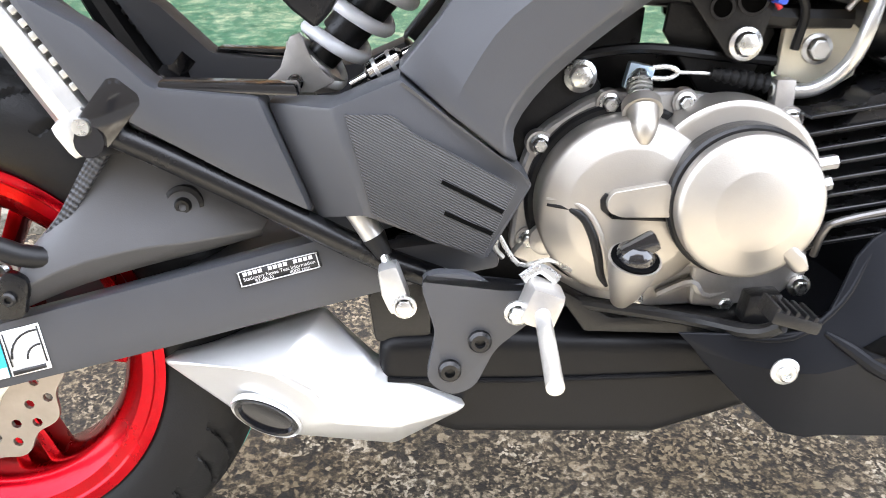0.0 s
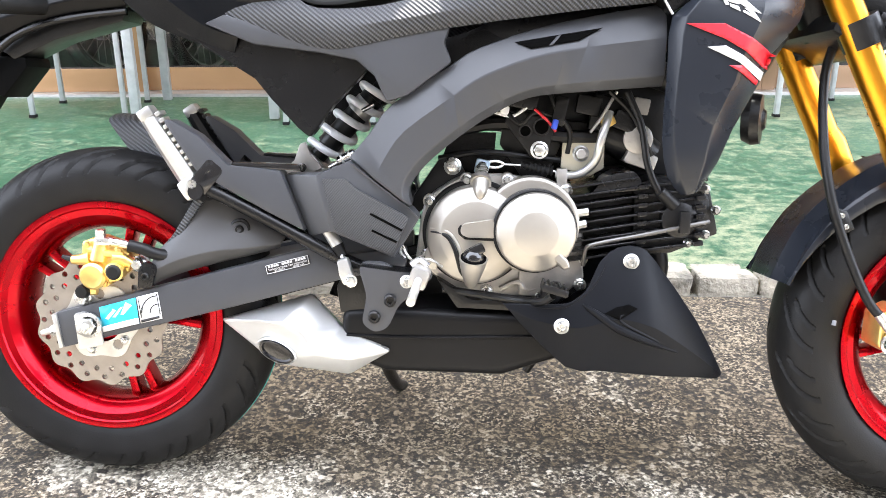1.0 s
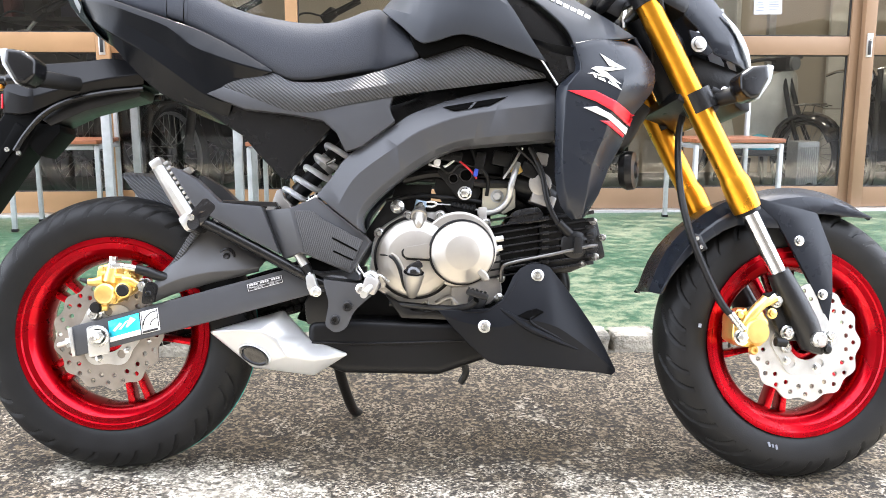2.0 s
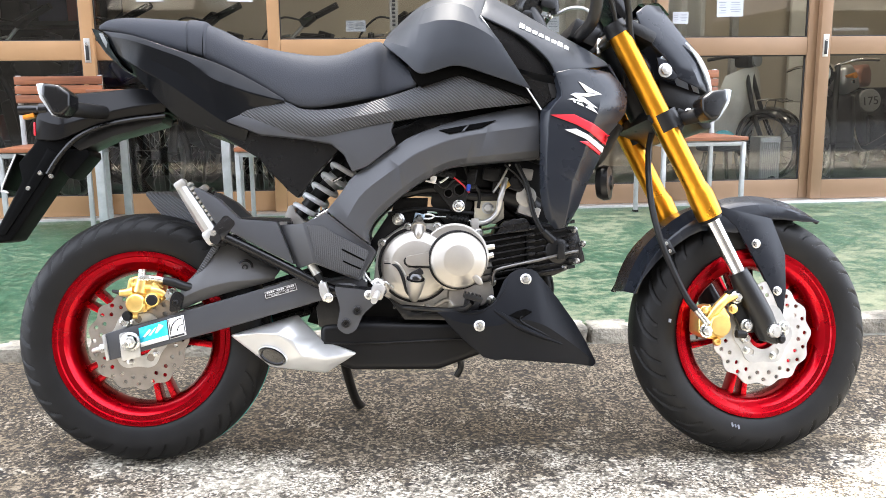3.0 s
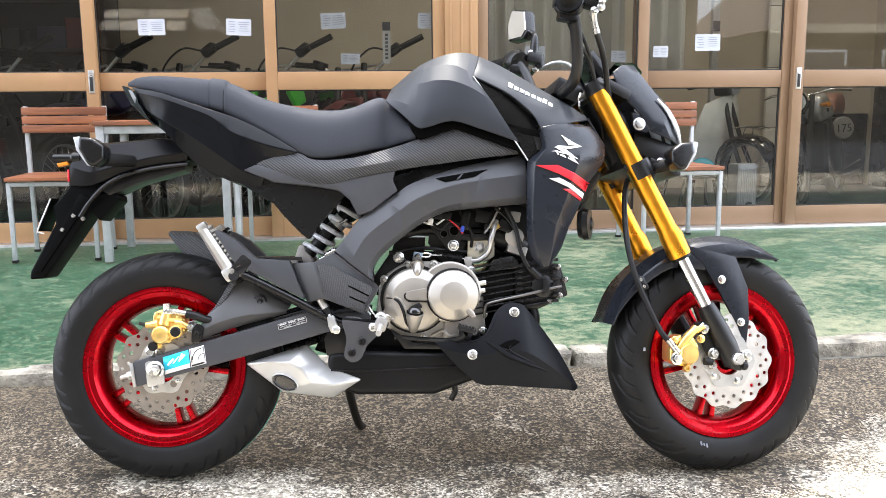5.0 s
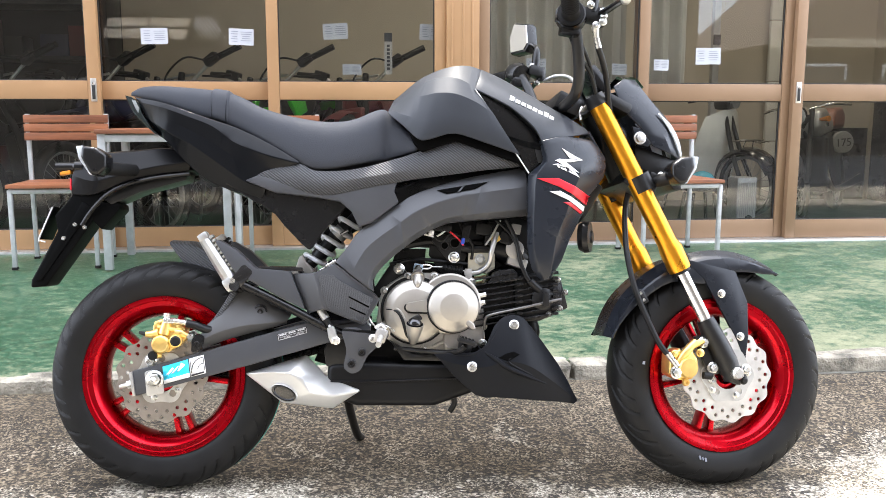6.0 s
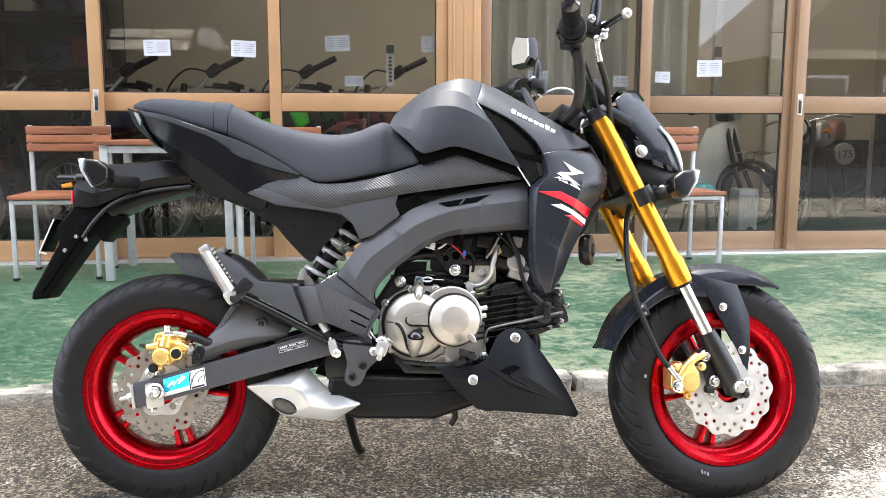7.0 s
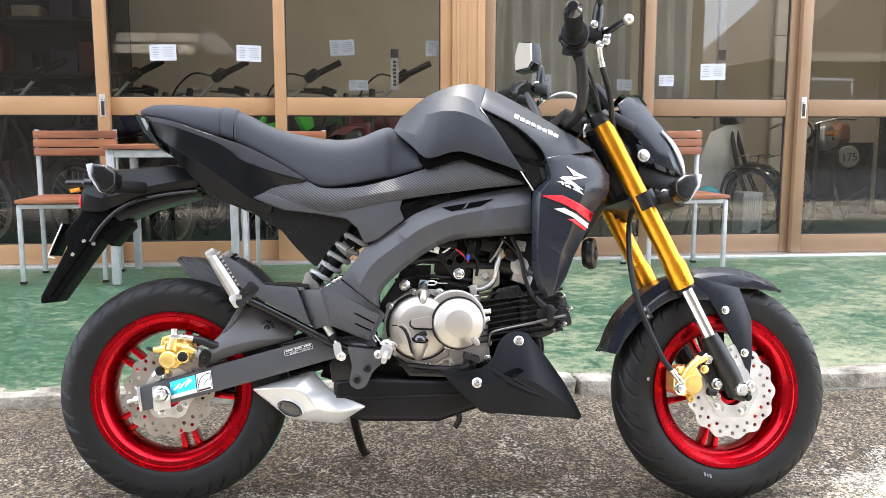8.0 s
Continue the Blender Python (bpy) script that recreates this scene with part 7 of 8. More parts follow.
# handlebar and controls
bar = []
for s in (-1, 1):
    path = [(0.846, s * 0.015, 0.824), (0.838, s * 0.085, 0.817), (0.842, s * 0.135, 0.826), (0.842, s * 0.165, 0.852), (0.835, s * 0.187, 0.895), (0.824, s * 0.205, 0.935), (0.808, s * 0.225, 0.962), (0.790, s * 0.280, 0.969), (0.771, s * 0.338, 0.974)]
    hb = part("handlebar", steered(sweep(path, 0.0118, 16, 5)), BLACKCAST, bike, "black tubular handlebar")
    grip = part("grip", steered(sweep([(0.803, s * 0.240, 0.964), (0.797, s * 0.258, 0.966), (0.771, s * 0.336, 0.974)], [0.0190, 0.0170, 0.0170], 22, 3)), RUBBER, hb, "black rubber grip")
    for k in range(9):
        f = k / 9
        part("grip_ring", steered(sweep([(0.795 - 0.022 * f, s * (0.264 + 0.066 * f), 0.9664 + 0.007 * f), (0.7938 - 0.022 * f, s * (0.2675 + 0.066 * f), 0.9668 + 0.007 * f)], 0.0178, 18, 1)), RUBBER, grip)
    part("grip_flange", steered(sweep([(0.8045, s * 0.235, 0.9635), (0.803, s * 0.241, 0.964)], 0.0262, 24, 1)), RUBBER, grip)
    part("bar_end", steered(sweep([(0.771, s * 0.336, 0.974), (0.769, s * 0.343, 0.9745), (0.766, s * 0.352, 0.975)], [0.0175, 0.0130, 0.0095], 18, 1)), GLOSS, grip)
    part("switch_gear", steered(sweep([(0.815, s * 0.206, 0.955), (0.811, s * 0.218, 0.960), (0.805, s * 0.234, 0.9635)], [0.026, 0.031, 0.030], 22, 1)), PLASTIC, hb, "black switch housing")
    part("switch_box", steered(box(0.808, s * 0.216, 0.938, 0.040, 0.030, 0.026, 0.006, (0, 8, 0))), PLASTIC, hb)
    part("switch_button", steered(box(0.782, s * 0.222, 0.958, 0.010, 0.014, 0.016, 0.003, (0, 8, 0))), GLOSS, hb)
    perch = part("lever_perch", steered(box(0.852, s * 0.214, 0.968, 0.036, 0.032, 0.026, 0.006, (0, 12, 0))), BLACKCAST, hb)
    part("perch_cap", steered(sweep([(0.866, s * 0.218, 0.980), (0.867, s * 0.219, 0.962), (0.868, s * 0.219, 0.945)], [0.012, 0.013, 0.010], 16, 1)), BLACKCAST, perch)
    for px, pz in ((0.848, 0.985), (0.872, 0.952), (0.858, 0.944)):
        part("perch_bolt", steered(bolt(px, s * 0.226 - 0.004, pz, 0.0055, 0.008)), ZINC, perch)
    part("pivot_nut", steered(sweep([(0.872, s * 0.232, 0.976), (0.872, s * 0.236, 0.958)], 0.0075, 6, 1)), ZINC, perch)
    lv = part("lever", steered(sweep([(0.868, s * 0.224, 0.968), (0.874, s * 0.255, 0.968), (0.877, s * 0.300, 0.965), (0.872, s * 0.352, 0.954)], [0.0075, 0.0068, 0.0062, 0.0056], 10, 4)), PLASTIC, hb, "black brake lever with a pale ball end")
    bm = bmesh.new()
    bmesh.ops.create_uvsphere(bm, u_segments=20, v_segments=12, radius=0.0098, matrix=Matrix.Translation((0.871, s * 0.358, 0.952)))
    part("lever_ball", steered(bm), ALU, lv)
    sleeve = part("mirror_stem", steered(sweep([(0.854, s * 0.222, 0.972), (0.858, s * 0.224, 1.010), (0.860, s * 0.228, 1.030), (0.858, s * 0.250, 1.045), (0.852, s * 0.284, 1.062)], [0.0105, 0.0105, 0.0080, 0.0058, 0.0058], 14, 4)), PLASTIC, hb, "black mirror stem")
    HEADM = [(-0.022, -0.044), (0.034, -0.038), (0.040, 0.006), (0.024, 0.044), (-0.030, 0.026), (-0.038, -0.028)]
    bm = prism([(x * 1.10, z * 1.05) for x, z in HEADM], -0.018, 0.012, 0.007, 2)
    mm = pose(0.845, s * 0.305, 1.082, 4, 0, 90 + s * 24)
    bm.transform(mm)
    mir = part("mirror", steered(bm), PLASTIC, hb, "black angular mirror")
    bm = prism([(x * 0.95, z * 0.90) for x, z in HEADM], -0.0150, -0.0110)
    bm.transform(mm @ Matrix.Diagonal((1, -1, 1, 1)))
    part("mirror_glass", steered(bm), MIRROR, mir, "mirror glass", smooth=False)
part("master_fitting", steered(sweep([(0.862, -0.212, 0.948), (0.866, -0.206, 0.930), (0.873, -0.200, 0.908)], [0.008, 0.006, 0.0070], 12, 3)), ZINC, bike)
part("front_brake_hose", steered(sweep([(0.871, -0.201, 0.912), (0.893, -0.172, 0.882), (0.915, -0.130, 0.852), (0.936, -0.092, 0.800), (0.995, -0.045, 0.685), (0.988, -0.030, 0.600), (0.978, -0.060, 0.510), (0.985, -0.080, 0.435), (1.008, -0.086, 0.368), (1.036, -0.096, 0.304), (1.062, -0.104, 0.272)], 0.0062, 12, 5)), HOSE, bike, "black front brake hose")
part("hose_ferrule", steered(sweep([(1.050, -0.101, 0.286), (1.070, -0.106, 0.258)], 0.0068, 12, 1)), ZINC, bike)
part("throttle_cable", steered(sweep([(0.812, -0.205, 0.930), (0.836, -0.175, 0.905), (0.880, -0.130, 0.870), (0.915, -0.080, 0.800), (0.930, -0.06, 0.72)], 0.0042, 10, 5)), HOSE, bike)
part("switch_cable", steered(sweep([(0.826, -0.190, 0.940), (0.862, -0.160, 0.900), (0.895, -0.110, 0.850), (0.915, -0.06, 0.78)], 0.0036, 10, 5)), HOSE, bike)
part("clutch_cable", steered(sweep([(0.870, 0.215, 0.945), (0.900, 0.195, 0.955), (0.925, 0.160, 0.942), (0.930, 0.100, 0.890), (0.912, 0.040, 0.810)], 0.0040, 10, 5)), ALU, bike)
part("ignition_lock", steered(sweep([(0.900, 0.0, 0.835), (0.888, 0.0, 0.860)], 0.017, 20, 1)), BLACKCAST, bike)
part("meter", steered(box(0.925, 0.0, 0.885, 0.030, 0.110, 0.070, 0.012, (0, -38, 0))), PLASTIC, bike, "black instrument pod")

# chalk marks on the front tyre
for a, w in ((-96.0, 0.006), (-94.0, 0.004), (-91.5, 0.007)):
    m = Matrix.Translation((FW[0], 0, FW[1])) @ Matrix.Rotation(-radians(a), 4, "Y")
    bm = box(0.208, -0.0508, 0, 0.007, 0.0010, w * 0.45)
    bm.transform(m)
    part("chalk_mark", steered(bm), INK, front_wheel, "pale inspection mark")
bm = lathe([(0.0030, -0.0006), (0.0050, -0.0006), (0.0050, 0.0006), (0.0030, 0.0006)], FW[0] + 0.207 * math.cos(radians(57)), FW[1] + 0.207 * math.sin(radians(57)), 20, closed=True)
bm.transform(Matrix.Translation((0, -0.0512, 0)))
part("paint_dot", steered(bm), BRASSY, front_wheel, "small yellow paint ring")

# ---- terrace furniture ----
def chair(name_m, label, w=0.40, d=0.36):
    """Galvanised square-tube chair with hardwood slats; its back is towards +y."""
    c = thing("chair", label, "chair", name_m, group="terrace chairs")
    t, seat_h, back_h = 0.020, 0.385, 0.722
    for x in (-w / 2, w / 2):
        part("front_leg", box(x, -d / 2, seat_h / 2 - 0.006, t, t, seat_h - 0.012, 0.003), GALV, c)
        part("back_post", box(x, d / 2, back_h / 2, t, t, back_h, 0.003), GALV, c)
        part("side_rail", box(x, 0, seat_h - 0.020, t, d - t, t, 0.003), GALV, c)
        for y in (-d / 2, d / 2):
            part("foot", box(x, y, 0.006, t + 0.006, t + 0.006, 0.012, 0.002), RUBBER, c)
    for y in (-d / 2, d / 2):
        part("cross_rail", box(0, y, seat_h - 0.020, w - t, t, t, 0.003), GALV, c)
    for k in range(4):
        part("seat_slat", box(0, -d / 2 + 0.012 + (d - 0.03) * k / 3, seat_h + 0.004, w + 0.020, 0.082, 0.018, 0.003), WOOD, c)
    for k in range(3):
        part("back_slat", box(0, d / 2 - 0.020, 0.612 + 0.043 * k, w + 0.026, 0.016, 0.038, 0.003), WOOD, c)
    for x in (-w / 2 + 0.03, w / 2 - 0.03):
        part("back_batten", box(x, d / 2 - 0.008, 0.655, 0.040, 0.010, 0.125, 0.002), WOOD, c)
    return c


def floor_at(x, y, turn=0):
    return pose(x, y, slab_z(y) + 0.001, 0, 0, turn)


chair(floor_at(-1.00, 3.42, 2), "galvanised tube chair with hardwood seat and back slats", 0.37, 0.32)
chair(floor_at(0.05, 3.28, -2), "galvanised tube chair standing beside the table", 0.34, 0.36)
chair(floor_at(2.03, 3.40, 3), "galvanised tube chair with a slatted hardwood back", 0.40, 0.34)
table = thing("table", "tall galvanised tube table with a hardwood slat top", "table", floor_at(-0.470, 3.43, 1))
for x in (-0.275, 0.275):
    for y in (-0.22, 0.22):
        part("leg", box(x, y, 0.315, 0.036, 0.036, 0.63, 0.003), GALV, table)
for y in (-0.22, 0.22):
    part("apron", box(0, y, 0.610, 0.515, 0.030, 0.034, 0.003), GALV, table)
for x in (-0.275, 0.275):
    part("apron", box(x, 0, 0.610, 0.030, 0.405, 0.034, 0.003), GALV, table)
for k in range(6):
    part("top_slat", box(0, -0.215 + 0.086 * k, 0.641, 0.60, 0.080, 0.020, 0.003), WOOD, table)


# ---- notices on the glass ----
def notice(x, z, w=0.135, h=0.085, turn=0.0):
    n = thing("notice", "white printed notice taped inside the glass", "notice", pose(x, WALL_Y + 0.030, z, 0, turn, 0), group="price notices")
    part("sheet", box(0, 0, 0, w, 0.001, h), PAPER, n, smooth=False)
    r = random.Random(int(x * 100))
    for k in range(5):
        part("print_bar", box(-w * 0.27 + r.uniform(-0.004, 0.004), -0.0012, h * (0.32 - 0.15 * k), w * r.uniform(0.18, 0.30), 0.001, h * 0.035), INK, n, smooth=False)
        part("print_bar", box(w * 0.20, -0.0012, h * (0.30 - 0.13 * k), w * r.uniform(0.30, 0.46), 0.001, h * 0.03), INK, n, smooth=False)
    return n


for nx, nz, nw, nh, nt in ((-0.615, 1.213, 0.135, 0.082, -1), (-0.172, 1.213, 0.128, 0.084, 2), (0.320, 1.247, 0.130, 0.082, -3), (0.832, 1.248, 0.126, 0.082, 1), (1.410, 1.065, 0.11, 0.10, 0), (1.880, 1.060, 0.085, 0.060, 2),
                           (2.120, 1.085, 0.085, 0.060, 1), (2.390, 1.135, 0.145, 0.090, -1), (0.405, 1.050, 0.100, 0.055, 0), (-1.500, 1.090, 0.10, 0.13, 3)):
    notice(nx, nz, nw, nh, nt)
banner = thing("vertical_sign", "narrow grey strip sign hanging inside the glass", "sign", pose(0.600, WALL_Y + 0.035, 1.13))
part("strip", box(0, 0, 0, 0.042, 0.002, 0.21), plain("grey strip", (0.30, 0.28, 0.25), 0.7), banner, smooth=False)
part("dark_head", box(0, -0.0015, 0.090, 0.042, 0.002, 0.045), BLACKINK, banner, smooth=False)
for k in range(7):
    part("print_bar", box(0, -0.0015, 0.045 - 0.020 * k, 0.016, 0.002, 0.013), BLACKINK, banner, smooth=False)


# ---- machines in the shop ----
def spoked_wheel(parent, cx, cz, R, rimr, name):
    w = part(name, lathe([(rimr, -0.012), (rimr + 0.012, -0.018), (rimr + 0.012, 0.018), (rimr, 0.012)], cx, cz, 40, closed=True), DULL, parent, "dull steel spoked wheel")
    t, k = R - rimr - 0.008, []
    for a in range(10):
        q = 2 * math.pi * a / 10
        k.append((rimr + 0.010 + t / 2 + t / 2 * math.cos(q), 0.042 * math.sin(q)))
    part("tyre", lathe(k, cx, cz, 48, closed=True), RUBBER, w)
    part("hub", lathe([(0, -0.05), (0.045, -0.05), (0.05, -0.02), (0.03, 0.0), (0.05, 0.02), (0.045, 0.05), (0, 0.05)], cx, cz, 24), BLACKCAST, w)
    bm = bmesh.new()
    for i in range(28):
        a, b = 2 * math.pi * i / 28, 2 * math.pi * i / 28 + (0.5 if i % 2 else -0.5)
        sweep([(cx + 0.042 * math.cos(b), 0.030 if i % 4 < 2 else -0.030, cz + 0.042 * math.sin(b)), (cx + rimr * math.cos(a), 0.0, cz + rimr * math.sin(a))], 0.0022, 5, 1, bm)
    tagged(part("spokes", bm, DULL, w, "thin wire spokes"), kind="stuff")
    return w


def trail_bike(x, y, heading, paint, label, lean=8):
    """A trail bike with high bars; the front wheel stands at (x, y)."""
    b = thing("trail_bike", label, "motorcycle", pose(x, y, 0.082, 0, 0, heading) @ pose(0, 0, 0, lean), group="trail bikes in the shop")
    spoked_wheel(b, 0.0, 0.290, 0.290, 0.218, "front_wheel")
    spoked_wheel(b, -1.34, 0.285, 0.285, 0.205, "rear_wheel")
    for s in (-1, 1):
        part("fork_leg", sweep([(0.0, s * 0.09, 0.290), (-0.16, s * 0.09, 0.66), (-0.30, s * 0.09, 0.98)], [0.026, 0.026, 0.020], 12, 1), BLACKCAST, b)
    bars = part("handlebar", sweep([(-0.38, -0.40, 1.055), (-0.34, -0.22, 1.015), (-0.30, -0.08, 0.895), (-0.30, 0.10, 0.895), (-0.34, 0.28, 1.022), (-0.38, 0.47, 1.092)], 0.011, 12, 4), STEEL, b, "bright steel high handlebar")
    part("crossbar", sweep([(-0.325, -0.165, 0.965), (-0.325, 0.165, 0.965)], 0.008, 10, 1), STEEL, bars)
    for s, reach, rise in ((-1, 0.0, 0.0), (1, 0.065, 0.033)):
        part("grip", sweep([(-0.353, s * (0.27 + reach), 1.028 + rise * 0.6), (-0.38, s * (0.41 + reach), 1.059 + rise)], 0.019, 14, 1), RUBBER, bars)
        part("perch", box(-0.335, s * (0.225 + reach), 1.020 + rise * 0.5, 0.06, 0.09, 0.055, 0.010, (s * 25, 0, 0)), BLACKCAST, bars)
        part("lever", sweep([(-0.30, s * (0.22 + reach), 1.025 + rise * 0.4), (-0.275, s * (0.32 + reach), 1.030 + rise * 0.6), (-0.30, s * (0.43 + reach), 1.050 + rise)], 0.007, 8, 3), BLACKCAST, bars)
    part("cable", sweep([(-0.31, 0.26, 1.035), (-0.22, 0.17, 1.055), (-0.16, 0.06, 0.945), (-0.22, 0.04, 0.815)], 0.006, 8, 5), HOSE, bars)
    part("front_fender", skin(both([[(0.14, -0.06, 0.70), (0.02, -0.07, 0.735), (-0.14, -0.07, 0.74), (-0.22, -0.06, 0.70)], [(0.16, 0.0, 0.71), (0.02, 0.0, 0.755), (-0.14, 0.0, 0.76), (-0.23, 0.0, 0.71)]]), 4, 2), paint, b)
    part("lamp_plate", prism([(-0.15, 0.60), (-0.12, 0.70), (-0.17, 0.78), (-0.22, 0.76), (-0.22, 0.60)], -0.10, 0.10, 0.02, 3), paint, b)
    part("headlamp", sweep([(-0.14, 0, 0.69), (-0.09, 0, 0.68)], [0.055, 0.050], 24, 1), LENS, b)
    part("tank", prism([(-0.36, 0.76), (-0.42, 0.87), (-0.62, 0.88), (-0.80, 0.82), (-0.70, 0.72), (-0.46, 0.68)], -0.125, 0.125, 0.045, 4), BLACKCAST if paint is LIME else paint, b)
    for s in (-1, 1):
        part("shroud", prism([(-0.34, 0.80), (-0.40, 0.87), (-0.54, 0.84), (-0.56, 0.74), (-0.42, 0.70)], s * 0.150, s * 0.118, 0.012, 3), paint, b)
    part("seat", prism([(-0.66, 0.86), (-0.74, 0.93), (-1.20, 0.92), (-1.46, 0.97), (-1.46, 0.93), (-1.20, 0.85), (-0.80, 0.82)], -0.11, 0.11, 0.03, 3), VINYL, b)
    part("engine", prism([(-0.46, 0.36), (-0.44, 0.62), (-0.66, 0.70), (-0.86, 0.56), (-0.86, 0.36), (-0.66, 0.28)], -0.13, 0.13, 0.03, 3), BLACKCAST, b)
    part("frame_tube", sweep([(-0.30, 0, 0.95), (-0.44, 0, 0.62), (-0.50, 0, 0.32), (-0.86, 0, 0.30), (-1.0, 0, 0.62), (-1.36, 0, 0.86)], 0.022, 12, 3), BLACKCAST, b)
    part("swingarm", sweep([(-0.86, 0.10, 0.42), (-1.34, 0.10, 0.31)], 0.022, 10, 1), ALU, b)
    part("rear_fender", prism([(-1.20, 0.84), (-1.50, 0.93), (-1.82, 0.86), (-1.80, 0.83), (-1.50, 0.88), (-1.22, 0.78)], -0.075, 0.075, 0.01), paint, b)
    part("exhaust", sweep([(-0.50, -0.11, 0.50), (-0.60, -0.15, 0.40), (-0.92, -0.15, 0.55), (-1.40, -0.15, 0.78)], [0.02, 0.024, 0.04, 0.045], 14, 4), STOVE, b)
    part("side_stand", sweep([(-0.72, -0.14, 0.34), (-0.76, -0.26, 0.045)], 0.012, 8, 1), BLACKCAST, b)
    return b


LIME = plain("lime green plastic", (0.05, 0.48, 0.03), 0.35)
NAVY = plain("dark blue plastic", (0.008, 0.010, 0.035), 0.35)
WINE = plain("dark red plastic", (0.09, 0.006, 0.008), 0.35)
for bx, by, bh, bp, bl in ((-1.22, 4.33, 247, NAVY, "dark blue trail bike with chromed spoked wheels"), (-0.71, 4.33, 247, BLACKCAST, "black trail bike with chromed spoked wheels"), (-0.148, 4.34, 246, LIME, "lime green trail bike with high handlebar"), (0.42, 4.33, 247, WINE, "dark red trail bike with high handlebar"), (-1.80, 4.36, 245, BLACKCAST, "black trail bike beside the shop wall")):
    trail_bike(bx, by, bh, bp, bl)

CREAM = plain("cream scooter paint", (0.74, 0.74, 0.69), 0.25, coat=0.5)
sc = thing("scooter", "cream step-through moped with a black front mudguard", "moped", pose(3.27, 5.02, 0.082, 0, 0, 297) @ pose(0, 0, 0, 5) @ Matrix.Scale(0.92, 4))
spoked_wheel(sc, 0.0, 0.255, 0.255, 0.205, "front_wheel")
spoked_wheel(sc, -1.18, 0.255, 0.255, 0.205, "rear_wheel")
part("leg_shield", skin(both([[(-0.24, -0.20, 0.80), (-0.29, -0.27, 0.58), (-0.34, -0.25, 0.28)], [(-0.18, -0.09, 0.84), (-0.22, -0.13, 0.58), (-0.28, -0.12, 0.26)], [(-0.15, 0, 0.86), (-0.17, 0, 0.58), (-0.25, 0, 0.26)]]), 4, 2), CREAM, sc)
guard_rows = [[(r * math.cos(radians(a)), y, 0.265 + r * math.sin(radians(a))) for a in (200, 170, 140, 110, 80, 50, 20)] for y, r in ((-0.085, 0.240), (-0.070, 0.275), (0.0, 0.290))]
shell("front_guard", skin(both(guard_rows), 2, 2), GLOSS, sc, 0.004, 0.0, "gloss black front mudguard")
for y in (-0.05, 0.0, 0.05):
    part("rack_rail", sweep([(-0.10, y, 0.600), (0.06, y, 0.605), (0.16, y, 0.590)], 0.004, 8, 3), CHROME, sc)
for x in (-0.06, 0.10):
    part("rack_bar", sweep([(x, -0.07, 0.604), (x, 0.07, 0.604)], 0.004, 8, 1), CHROME, sc)
for s in (-1, 1):
    part("rack_stay", sweep([(0.02, s * 0.05, 0.602), (0.0, s * 0.06, 0.545)], 0.004, 8, 1), CHROME, sc)
    part("fork_leg", sweep([(0.0, s * 0.065, 0.255), (-0.10, s * 0.05, 0.50), (-0.18, s * 0.03, 0.80)], 0.018, 12, 3), BLACKCAST, sc)
part("floor_board", box(-0.52, 0, 0.28, 0.46, 0.30, 0.06, 0.02), PLASTIC, sc)
part("body", prism([(-0.72, 0.26), (-0.78, 0.54), (-0.90, 0.66), (-1.40, 0.64), (-1.52, 0.54), (-1.36, 0.42), (-1.0, 0.34)], -0.12, 0.12, 0.05, 4), CREAM, sc)
part("seat", prism([(-0.74, 0.66), (-0.80, 0.72), (-1.30, 0.75), (-1.46, 0.72), (-1.42, 0.65)], -0.12, 0.12, 0.03, 3), VINYL, sc)
part("bars", sweep([(-0.30, -0.32, 0.93), (-0.24, -0.14, 0.94), (-0.20, 0, 0.91), (-0.24, 0.14, 0.94), (-0.30, 0.32, 0.93)], 0.013, 12, 4), BLACKCAST, sc)
part("headset", box(-0.19, 0, 0.90, 0.14, 0.17, 0.11, 0.035), BLACKCAST, sc)
part("lamp", sweep([(-0.14, 0, 0.90), (-0.10, 0, 0.90)], 0.05, 24, 1), LENS, sc)
part("stand", sweep([(-0.70, -0.10, 0.26), (-0.76, -0.14, -0.004)], 0.012, 8, 1), BLACKCAST, sc)

BROWN = plain("brown seat leather", (0.26, 0.125, 0.090), 0.35, 0, 0.25, 20, 0.5, 200)
cl = thing("classic_motorcycle", "old roadster with a silver tank and a brown seat", "motorcycle", pose(3.47, 4.68, 0.082, 0, 0, 227) @ pose(0, 0, 0, 6) @ Matrix.Scale(0.87, 4))
spoked_wheel(cl, 0.0, 0.30, 0.30, 0.232, "front_wheel")
spoked_wheel(cl, -1.28, 0.30, 0.30, 0.232, "rear_wheel")
for s in (-1, 1):
    part("fork_leg", sweep([(0, s * 0.085, 0.30), (-0.22, s * 0.085, 0.80), (-0.26, s * 0.085, 0.88)], 0.022, 14, 1), BLACKCAST, cl)
part("headlamp", sweep([(-0.28, 0, 0.845), (-0.20, 0, 0.845), (-0.11, 0, 0.835)], [0.04, 0.085, 0.092], 28, 3), CHROME, cl)
part("headlamp_rim", sweep([(-0.115, 0, 0.835), (-0.085, 0, 0.833)], [0.100, 0.092], 28, 1), CHROME, cl)
part("headlamp_lens", sweep([(-0.090, 0, 0.833), (-0.078, 0, 0.832)], [0.086, 0.060], 28, 1), HEADLENS, cl)
part("tank", prism([(-0.30, 0.74), (-0.34, 0.88), (-0.56, 0.90), (-0.78, 0.80), (-0.78, 0.70), (-0.40, 0.66)], -0.135, 0.135, 0.055, 5), SILVER, cl)
part("tank_badge", box(-0.52, 0.137, 0.76, 0.09, 0.006, 0.03, 0.003), CHROME, cl)
